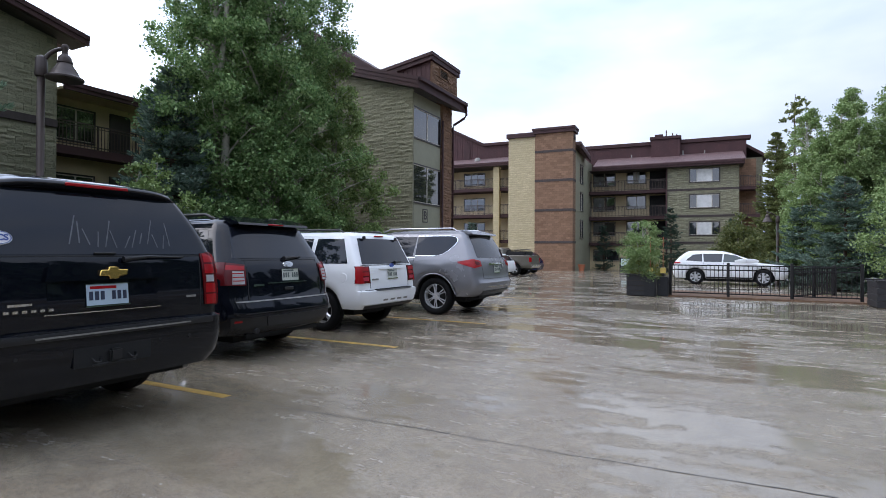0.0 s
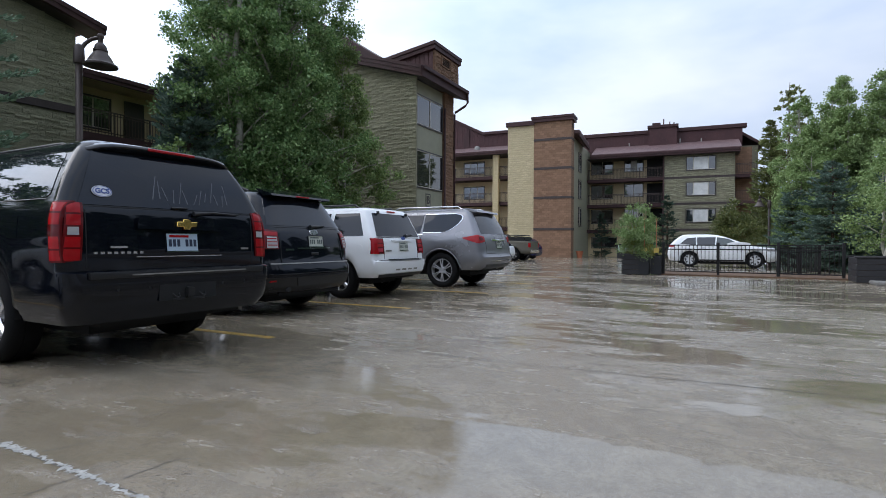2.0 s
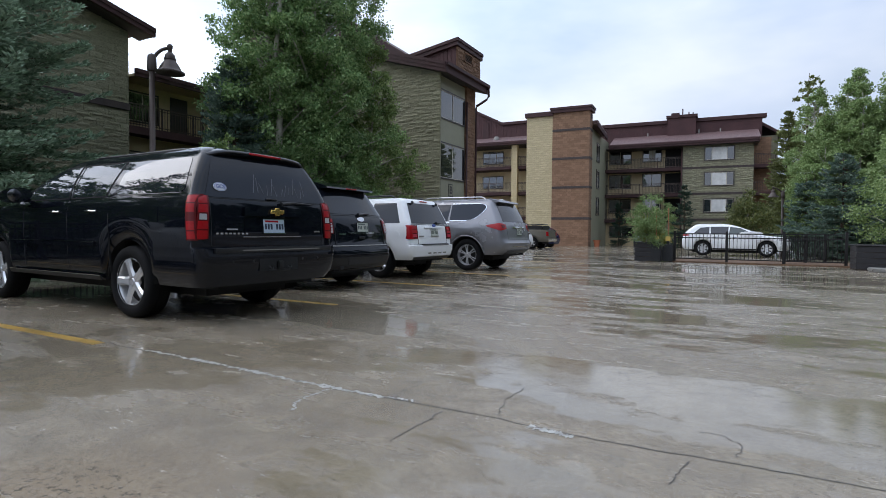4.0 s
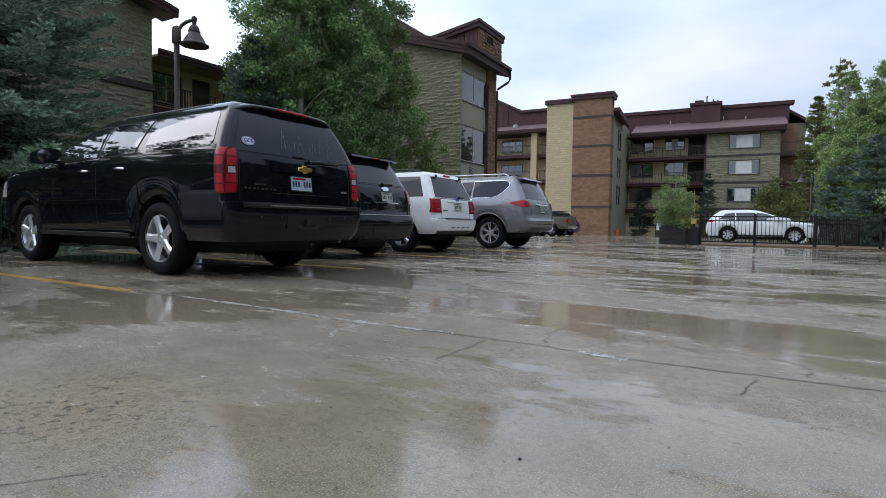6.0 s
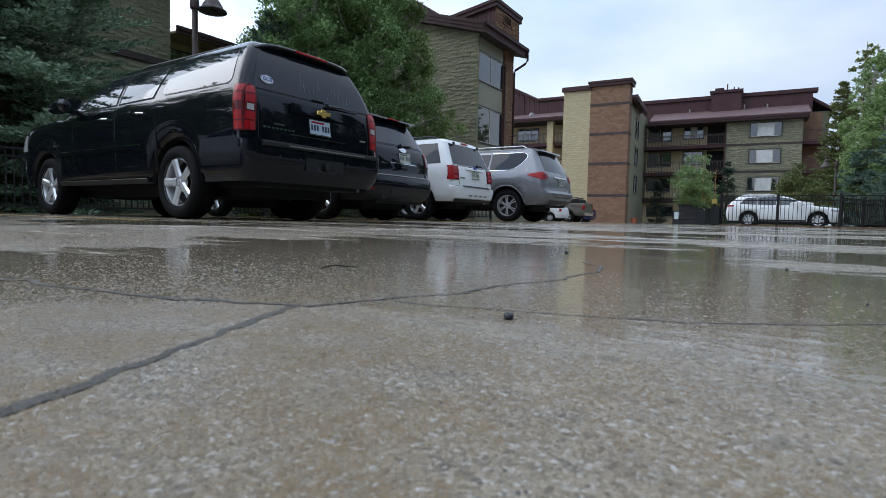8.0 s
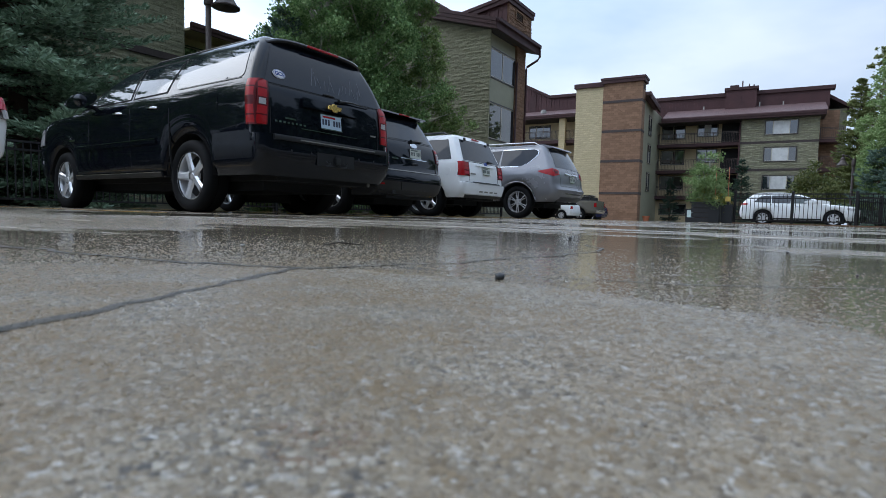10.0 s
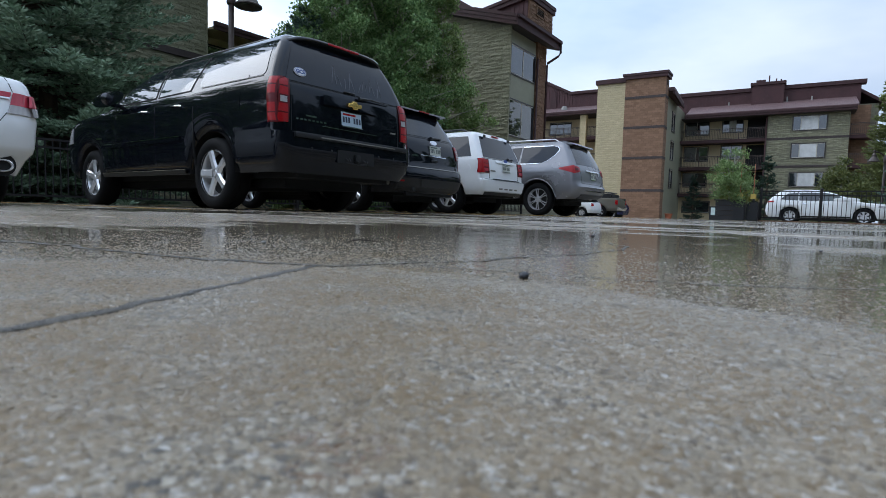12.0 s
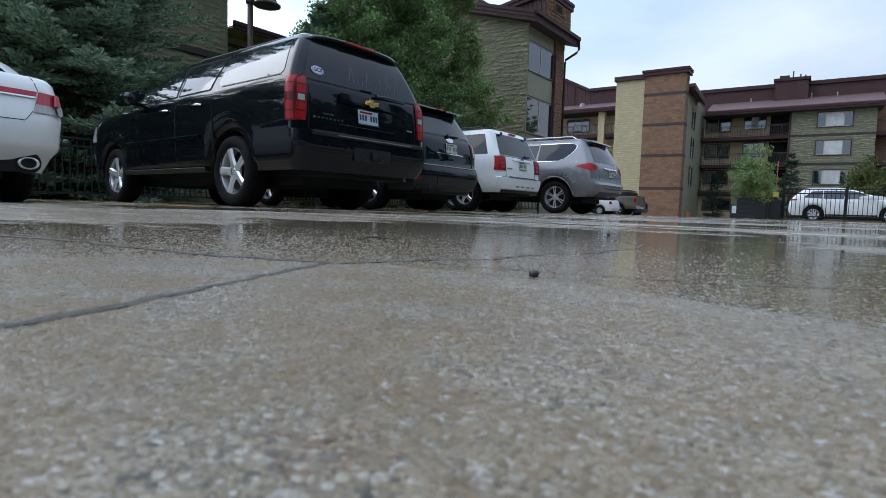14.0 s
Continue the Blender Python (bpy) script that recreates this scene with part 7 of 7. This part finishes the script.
def iron_fence(m, length, height, label, posts=2.4, gap=0.115, end_post=True):
    ob = thing("iron_fence", m, label, "fence", "black iron fences")
    n = max(int(round(length / posts)), 1)
    post_me = mesh_of(soft_box(-0.04, 0.04, -0.04, 0.04, 0, height + 0.06, 0.008, 1), "post")
    for i in range(n + 1):
        part("post", post_me, IRON, ob, "", pose(length * i / n, 0, 0))
    for z in (0.12, height - 0.17, height - 0.03):
        part("rail", boxes((0.0, length, -0.018, 0.018, z - 0.018, z + 0.018)), IRON, ob)
    bar = mesh_of(boxes((-0.009, 0.009, -0.009, 0.009, 0.12, height - 0.03)), "baluster")
    k = int(length / gap)
    if k < 300:
        for i in range(1, k):
            part("baluster", bar, IRON, ob, "", pose(length * i / k, 0, 0))
    else:
        bm = bmesh.new()
        for i in range(1, k):
            a = length * i / k
            box(bm, a - 0.009, a + 0.009, -0.009, 0.009, 0.12, height - 0.03)
        tagged(part("balusters", bm, IRON, ob), "thin upright bars", kind="stuff")
    return ob


iron_fence(pose(-10.2, -14, 0, 0, 0, 90), 30.5, 1.14, "black iron fence along the head of the parking bays")
iron_fence(pose(-1.35, 16.95, 0), 5.0, 1.03, "black iron fence with square posts beside the white crossover", 1.5)
iron_fence(pose(2.0, 17.05, 0, 0, 0, 62), 2.8, 0.95, "short black iron fence running back from the edge", 1.4)


def plank_planter(m, lx, ly, h, label):
    """A planter of stacked dark boards with posts at its corners and soil inside."""
    ob = thing("planter_box", m, label, "planter", "timber planters")
    n = max(int(h / 0.14), 2)
    bh = h / n
    for k in range(n):
        for y in (0.0, ly - 0.05):
            part("board", soft_box(0, lx, y, y + 0.05, k * bh + 0.004, (k + 1) * bh - 0.004, 0.006, 1), TIMBER, ob)
        for x in (0.0, lx - 0.05):
            part("board", soft_box(x, x + 0.05, 0.052, ly - 0.052, k * bh + 0.004, (k + 1) * bh - 0.004, 0.006, 1), TIMBER, ob)
    for y in (-0.04, ly - 0.1):
        part("cap", soft_box(-0.04, lx + 0.04, y, y + 0.14, h, h + 0.035, 0.006, 1), TIMBER, ob)
    part("soil", boxes((0.055, lx - 0.055, 0.055, ly - 0.055, 0.02, h - 0.06)), MULCH, ob, "brown soil")
    return ob


plank_planter(pose(-2.62, 16.35, 0, 0, 0, 1.5), 0.85, 0.8, 0.66, "low black-stained timber planter holding a young aspen")
plank_planter(pose(3.72, 15.4, 0, 0, 0, 1.5), 3.2, 1.1, 0.68, "black-stained timber planter of stacked boards")
kerb = tagged(part("kerb_slab", soft_box(3.95, 7.6, 14.3, 15.2, 0.0, 0.09, 0.02, 2), STONE_GREY), "pale concrete kerb slab beside the planter", "kerb")


def gate_post(m, label):
    ob = thing("gate_operator", m, label, "gate operator", "gate posts")
    part("cabinet", soft_box(-0.17, 0.17, -0.13, 0.13, 0, 0.62, 0.02, 2), TRIM, ob, "dark cabinet")
    part("post", soft_box(-0.05, 0.05, -0.05, 0.05, 0.62, 0.75, 0.008, 1), TRIM, ob)
    part("reader", soft_box(-0.08, 0.08, -0.06, 0.06, 0.72, 0.9, 0.015, 2), YELLOW_CAP, ob, "yellow sensor box")
    part("rod", tube([(0, 0, 0.9), (0, 0, 1.9)], 0.012, 6), TERRA, ob, "thin upright rod")
    return ob


gate_post(pose(-1.9, 16.45, 0), "dark gate cabinet with a yellow sensor box and thin rod")
gate_post(pose(-1.55, 16.75, 0), "dark gate post with a yellow sensor box")
pot = thing("flower_pot", pose(-12.01, 46.62, gz(46)), "terracotta pot with a small plant by the tower", "flower pot")
part("pot", lathe([(0.0, 0.0), (0.22, 0.0), (0.3, 0.5), (0.34, 0.52), (0.34, 0.6), (0.28, 0.6), (0.26, 0.52), (0.0, 0.5)], 20), TERRA, pot)
board = thing("notice_board", pose(-7.86, 44.90, gz(44), 0, 0, 4), "small dark notice board with a pale sheet", "notice board")
part("post", boxes((-0.5, 0.5, -0.06, 0.06, 0, 1.25)), TRIM, board)
part("sheet", boxes((-0.38, 0.38, -0.075, -0.062, 0.55, 1.15)), SIGN_PALE, board, "pale sheet")

# ---- trees ----
def leaf_cloud(rng, centres, radii, total, size):
    """Many small folded leaves scattered round clump centres."""
    centres, radii = np.array(centres), np.array(radii)
    pick = rng.choice(len(centres), total, p=radii ** 2 / np.sum(radii ** 2))
    off = np.clip(rng.normal(0, 0.46, (total, 3)), -1.2, 1.2)
    p = centres[pick] + off * radii[pick][:, None] * (1, 1, 0.8)
    s = size * rng.uniform(0.6, 1.35, total)
    u = rng.normal(0, 1, (total, 3))
    u /= np.linalg.norm(u, axis=1)[:, None]
    w = np.cross(u, rng.normal(0, 1, (total, 3)))
    w /= np.linalg.norm(w, axis=1)[:, None]
    nrm = np.cross(u, w) * 0.12
    quad = np.stack([p - u * 0.62 * s[:, None], p + (w * 0.42 + nrm) * s[:, None], p + u * 0.62 * s[:, None], p + (-w * 0.42 + nrm) * s[:, None]], 1).reshape(-1, 3)
    base = np.arange(total)[:, None] * 4
    tris = np.concatenate([base + (0, 1, 2), base + (0, 2, 3)], 1).reshape(-1, 3)
    me = bpy.data.meshes.new("crown")
    me.vertices.add(len(quad))
    me.vertices.foreach_set("co", quad.astype(np.float32).ravel())
    me.loops.add(tris.size)
    me.loops.foreach_set("vertex_index", tris.astype(np.int32).ravel())
    me.polygons.add(len(tris))
    me.polygons.foreach_set("loop_start", np.arange(0, tris.size, 3, dtype=np.int32))
    me.update(calc_edges=True)
    return me


def broadleaf(m, height, radius, seed, leaf, label, leaves=22000, size=0.085, stems=1, base=0.12, bark=None, name="aspen_tree", clump=0.55, clumps=110, lean=0.0, group="aspen trees", full=0.55):
    """Stems with limbs that end in leaf clumps; the clumps fill an uneven crown, thinner at the top, with gaps."""
    rnd, rng = random.Random(seed), np.random.default_rng(seed)
    ob = thing(name, m, label, "tree", group)
    bm, centres, radii, stemlines = bmesh.new(), [], [], []
    for s in range(stems):
        off = Vector((rnd.gauss(0, radius * 0.3), rnd.gauss(0, radius * 0.3), 0)) if s else Vector((0, 0, 0))
        h = height * (rnd.uniform(0.78, 0.97) if s else 1.0)
        n = 9
        line = [off * 0.3] + [off * (0.3 + 0.7 * min(i / n * 1.5, 1)) + Vector((rnd.gauss(0, 0.05) + lean * i / n, rnd.gauss(0, 0.05), h * 0.96 * i / n)) for i in range(1, n + 1)]
        r0 = 0.011 * height + 0.012
        tube(line, [r0 * (1 - 0.92 * i / n) + 0.005 for i in range(n + 1)], 7, bm)
        stemlines.append((line, h, n, r0))
    bumps = [(rnd.uniform(0, 6.28), rnd.uniform(0.2, 0.95), rnd.uniform(-0.42, 0.42)) for _ in range(20)]
    for k in range(clumps):
        line, h, n, r0 = stemlines[k % stems]
        f = base + (1 - base) * rnd.random() ** 0.9
        g = (f - base) / (1 - base)
        env = max(math.sin(math.pi * min(0.12 + 0.88 * g, 1) ** 0.8) ** full, 0.1)
        ang = rnd.uniform(0, 6.28)
        for ba, bf, bs in bumps:
            env *= 1 + bs * math.exp(-((f - bf) / 0.07) ** 2) * max(math.cos(ang - ba), 0) ** 2
        i = min(int(f * n), n - 1)
        a = line[i].lerp(line[i + 1], f * n - i)
        ln = radius * env * rnd.random() ** 0.45 * (0.85 if stems > 1 else 1.0)
        c = a + Vector((math.cos(ang) * ln, math.sin(ang) * ln, rnd.gauss(0, 0.15)))
        centres.append(tuple(c))
        radii.append(clump * rnd.uniform(0.55, 1.2) * (1 - 0.45 * g))
        if k % 3 == 0 and ln > 0.25:
            root = a - Vector((0, 0, min(ln * 0.55, a.z * 0.5)))
            tube([root, root.lerp(c, 0.5) + Vector((0, 0, 0.05 * ln)), c], [r0 * 0.3 * (1 - 0.6 * f) + 0.004, r0 * 0.16 + 0.003, 0.004], 5, bm)
    part("trunk", bm, bark or BARK_PALE, ob, "pale trunk with fine limbs")
    tagged(part("crown", leaf_cloud(rng, centres, radii, leaves, size), leaf, ob, "loose green crown"), kind="stuff")
    return ob


def conifer(m, height, radius, seed, needle, label, whorls=26, droop=0.25, base=0.04, density=1.0, name="spruce_tree", bare=0.0, per=9):
    """A trunk with whorls of drooping branches, each feathered with needle sprays."""
    rnd = random.Random(seed)
    ob = thing(name, m, label, "tree", "conifers")
    bm = tube([(0, 0, 0), (0.03, 0.02, height * 0.5), (0, 0, height)], [0.018 * height, 0.011 * height, 0.01], 8)
    verts, faces = [], []

    def spray(p, d, ln, wid):
        side = d.cross(Vector((0, 0, 1)))
        side = side.normalized() if side.length > 1e-3 else Vector((1, 0, 0))
        up = side.cross(d)
        for _ in range(4):
            a = rnd.uniform(-1.1, 1.1)
            q = (side * math.sin(a) + up * 0.35 * math.cos(a)).normalized()
            e = (d * rnd.uniform(0.6, 1.0) + q * rnd.uniform(0.35, 0.8)).normalized() * ln * rnd.uniform(0.6, 1.1)
            w = e.cross(Vector((rnd.uniform(-1, 1), rnd.uniform(-1, 1), rnd.uniform(-1, 1)))).normalized() * wid
            b = len(verts)
            verts.extend([p - w * 0.4, p + e * 0.5 + w, p + e, p + e * 0.5 - w])
            faces.extend([(b, b + 1, b + 2), (b, b + 2, b + 3)])

    for k in range(whorls):
        f = base + (1 - base) * (k + rnd.uniform(-0.8, 0.8)) / whorls
        f = min(max(f, base), 0.985)
        z = height * f
        ln0 = radius * (1 - f) ** 0.8 * (1 if f > base + 0.08 else 0.85) + 0.08
        for j in range(per):
            if rnd.random() < bare:
                continue
            ang = 2 * math.pi * (j + rnd.uniform(-0.4, 0.4)) / per + k * 0.7
            ln = ln0 * rnd.uniform(0.55, 1.15)
            z = height * min(f + rnd.uniform(-0.6, 0.6) / whorls, 0.985)
            d = Vector((math.cos(ang), math.sin(ang), rnd.uniform(-0.1, 0.25) - droop * (1 - f)))
            pts = [Vector((0, 0, z)) + d * ln * q + Vector((0, 0, -droop * ln * 0.35 * math.sin(q * 2.6) + 0.14 * ln * q * q)) for q in (0, 0.35, 0.7, 1.0)]
            tube(pts, [0.012 + 0.008 * ln, 0.01 + 0.004 * ln, 0.008, 0.004], 4, bm, False)
            steps = max(int(ln / 0.13 * density), 3)
            for s in range(1, steps + 1):
                q = 0.12 + 0.88 * s / steps
                i = min(int(q * 3), 2)
                p = pts[i].lerp(pts[i + 1], q * 3 - i)
                dd = (pts[i + 1] - pts[i]).normalized()
                width = 0.32 * ln * (1 - q) + 0.1
                for sgn in (-1, 1):
                    sd = Vector((-dd.y, dd.x, 0)) * sgn
                    nt = max(int(width / 0.14), 1)
                    for t in range(nt + 1):
                        pp = p + (sd * 0.8 + dd * 0.5) * width * t / (nt + 0.5) + Vector((0, 0, rnd.gauss(-0.02, 0.03)))
                        spray(pp, (sd * 0.7 + dd * 0.7 + Vector((0, 0, -0.1))).normalized(), 0.17, 0.028)
    part("trunk", bm, BARK_DARK, ob, "dark trunk and boughs")
    me = bpy.data.meshes.new("needles")
    me.from_pydata([tuple(v) for v in verts], [], faces)
    tagged(part("needles", me, needle, ob, "dense needle sprays"), kind="stuff")
    return ob


broadleaf(pose(-12.9, 10.65, 0), 16.0, 3.5, 7, LEAF_ASPEN, "tall leafy aspen clump with dense dark green leaves", 185000, 0.076, 5, 0.03, clump=0.5, clumps=950)
broadleaf(pose(-13.05, 8.75, 0), 13.5, 2.1, 8, LEAF_ASPEN, "leafy aspen with dark green leaves beside the clump", 80000, 0.076, 3, 0.05, clump=0.45, clumps=420)
broadleaf(pose(-12.1, 13.1, 0), 8.9, 2.0, 9, LEAF_MID, "lower green aspen at the edge of the clump", 56000, 0.076, 3, 0.05, clump=0.42, clumps=280)
broadleaf(pose(-11.5, 5.9, 0), 3.7, 1.25, 10, LEAF_MID, "low bushy young aspen by the fence", 17000, 0.07, 3, 0.05, clump=0.3, clumps=130)
conifer(pose(-13.74, 0.5, 0), 12.0, 3.9, 21, NEEDLE_GREEN, "dense blue-green spruce beside the fence", 38, 0.35, 0.02)
conifer(pose(-13.25, 7.45, 0), 6.4, 2.2, 23, NEEDLE_BLUE, "slim blue-green spruce by the balcony building", 32, 0.3, 0.03)
# five unseen trees, added only for what the car windows reflect
conifer(pose(-16.6, -1.4, 0), 7.0, 2.0, 27, NEEDLE_GREEN, "grey-green spruce out of view, set for the car window reflections", 34, 0.35, 0.02, 0.8)
conifer(pose(-16.2, -4.8, 0), 4.8, 1.9, 24, NEEDLE_GREEN, "low grey-green spruce out of view, set for the car window reflections", 26, 0.35, 0.02, 0.8)
conifer(pose(-17.6, -8.2, 0), 6.5, 2.2, 25, NEEDLE_GREEN, "taller grey-green spruce out of view, set for the car window reflections", 26, 0.35, 0.02, 0.7)
broadleaf(pose(-14.2, -6.0, 0), 7.4, 2.1, 28, LEAF_ASPEN, "leafy aspen out of view, set for the car window reflections", 16000, 0.11, 2, 0.15, clump=0.5, clumps=100)
broadleaf(pose(-15.4, -3.3, 0), 6.2, 1.9, 26, LEAF_ASPEN, "round-crowned aspen out of view, set for the car window reflections", 15000, 0.11, 2, 0.15, clump=0.48, clumps=95)
# trees behind the fence by the crossover
broadleaf(pose(3.72, 31.6, gz(31)), 9.3, 1.75, 31, LEAF_LIGHT, "light green aspen behind the fence", 60000, 0.08, 3, 0.06, clump=0.42, clumps=380)
broadleaf(pose(4.95, 31.1, gz(31)), 9.4, 1.8, 32, LEAF_LIGHT, "light green aspen with a pointed top behind the fence", 62000, 0.08, 3, 0.06, clump=0.42, clumps=380)
broadleaf(pose(5.55, 32.3, gz(32)), 10.3, 1.3, 48, LEAF_LIGHT, "slender tall aspen rising over its neighbours", 34000, 0.08, 1, 0.1, clump=0.4, clumps=240)
broadleaf(pose(7.5, 31.3, gz(31)), 10.7, 2.2, 33, LEAF_LIGHT, "tall light green aspen behind the fence", 72000, 0.08, 3, 0.06, clump=0.45, clumps=420)
broadleaf(pose(4.0, 29.4, gz(29)), 6.0, 1.6, 49, LEAF_LIGHT, "lower light green aspen behind the fence", 36000, 0.075, 2, 0.06, clump=0.4, clumps=220)
broadleaf(pose(5.45, 21.39, gz(21)), 5.2, 1.25, 34, LEAF_LIGHT, "slender aspen with an open crown by the planter", 9000, 0.07, 2, 0.25, clump=0.5, clumps=45)
conifer(pose(4.24, 24.43, gz(24)), 4.6, 1.8, 35, NEEDLE_BLUE, "blue spruce behind the iron fence", 20, 0.25, 0.02)
conifer(pose(3.18, 28.96, gz(29)), 4.0, 1.6, 36, NEEDLE_BLUE, "blue spruce beside the driveway", 16, 0.25, 0.02)
conifer(pose(6.47, 25.36, gz(25)), 5.4, 1.9, 37, NEEDLE_BLUE, "tall blue spruce behind the iron fence", 22, 0.25, 0.02)
conifer(pose(2.75, 43.2, gz(43)), 10.3, 2.1, 38, NEEDLE_PINE, "olive-green pine beyond the trees", 54, 0.05, 0.05, 1.0, "pine_tree", 0.08)
broadleaf(pose(4.05, 45.6, gz(45)), 14.0, 1.6, 39, NEEDLE_PINE, "tall thin pine with a rounded sparse top", 8500, 0.12, 1, 0.52, BARK_DARK, "pine_tree", 0.34, 70, group="conifers")
broadleaf(pose(0.64, 38.04, gz(38)), 4.2, 2.0, 40, LEAF_OLIVE, "low olive-brown shrub by the lamp", 14000, 0.1, 3, 0.03, clump=0.7, name="shrub", clumps=60)
broadleaf(pose(-2.2, 16.75, 0.6), 1.95, 0.62, 41, LEAF_LIGHT, "young aspen in the planter", 6500, 0.05, 2, 0.12, clump=0.26, clumps=60)
broadleaf(pose(-2.2, 16.75, 0.6), 0.85, 0.55, 42, LEAF_YELLOW, "yellowing leaves low in the planter", 2600, 0.045, 2, 0.05, clump=0.22, name="shrub", clumps=30)
conifer(pose(-4.76, 48.21, gz(48)), 5.6, 1.3, 43, NEEDLE, "young spruce in front of the wing", 18, 0.2, 0.03, 0.7)
conifer(pose(-0.10, 50.07, gz(50)), 4.6, 1.2, 44, NEEDLE, "young spruce at the corner of the wing", 16, 0.2, 0.03, 0.7)
conifer(pose(-11.33, 52.40, gz(52)), 4.4, 1.0, 45, NEEDLE, "young spruce by the galleries", 14, 0.2, 0.03, 0.7)
broadleaf(pose(-7.03, 49.27, gz(49)), 4.6, 1.2, 46, LEAF_LIGHT, "young aspen in front of the galleries", 7000, 0.09, 2, 0.15, clump=0.45, clumps=50)
conifer(pose(-22.07, 44.72, gz(45)), 4.6, 1.0, 47, NEEDLE_BLUE, "small pale spruce in front of the galleries", 14, 0.2, 0.03, 0.7)


def far_woods(x0, x1, y0, y1, count, seed, hmin, hmax):
    """Distant conifers, each a narrow ragged cone of needle tufts, in one sheet of woods."""
    rnd = random.Random(seed)
    verts, faces = [], []
    for _ in range(count):
        x, y, h = rnd.uniform(x0, x1), rnd.uniform(y0, y1), rnd.uniform(hmin, hmax)
        r = h * rnd.uniform(0.13, 0.2)
        for _ in range(420):
            f = rnd.uniform(0.05, 1) ** 0.8
            a, q = rnd.uniform(0, 6.28), r * (1 - f) * rnd.uniform(0.3, 1.1)
            p = Vector((x + q * math.cos(a), y + q * math.sin(a), h * f))
            e = Vector((math.cos(a), math.sin(a), -0.35)) * h * 0.06
            w = Vector((-math.sin(a), math.cos(a), 0.2)) * h * 0.022
            b = len(verts)
            verts.extend([p - w, p + e, p + w, p + Vector((0, 0, h * 0.035))])
            faces.extend([(b, b + 1, b + 3), (b + 1, b + 2, b + 3)])
    me = bpy.data.meshes.new("far_woods")
    me.from_pydata([tuple(v) for v in verts], [], faces)
    me.materials.append(NEEDLE)
    return tagged(new("far_woods", me), "dark conifer woods round the site, mostly out of view", "woods", kind="stuff")


# unseen tall trees that give the car glass its tree silhouettes
broadleaf(pose(-19.5, -9.0, 0), 12.5, 3.0, 51, LEAF_ASPEN, "tall unseen aspen, placed to show in the car windows", 24000, 0.15, 3, 0.08, clump=0.7, clumps=150)
broadleaf(pose(-15.8, -12.2, 0), 11.5, 2.6, 52, LEAF_ASPEN, "leafy unseen aspen, placed to show in the car windows", 18000, 0.15, 2, 0.08, clump=0.6, clumps=110)
conifer(pose(-24.5, -7.2, 0), 15.0, 3.0, 53, NEEDLE, "tall dark unseen spruce, placed to show in the car windows", 24, 0.3, 0.03, 0.5)
# the first three woods are unseen and darken reflections in paint and glass
far_woods(22, 40, -45, 45, 120, 61, 12, 19)
far_woods(-60, 30, -60, -38, 60, 62, 7, 13)
far_woods(-32, -14.5, -24, -6.5, 36, 64, 3.8, 7.2)
far_woods(-60, 40, 74, 95, 60, 63, 9, 13)
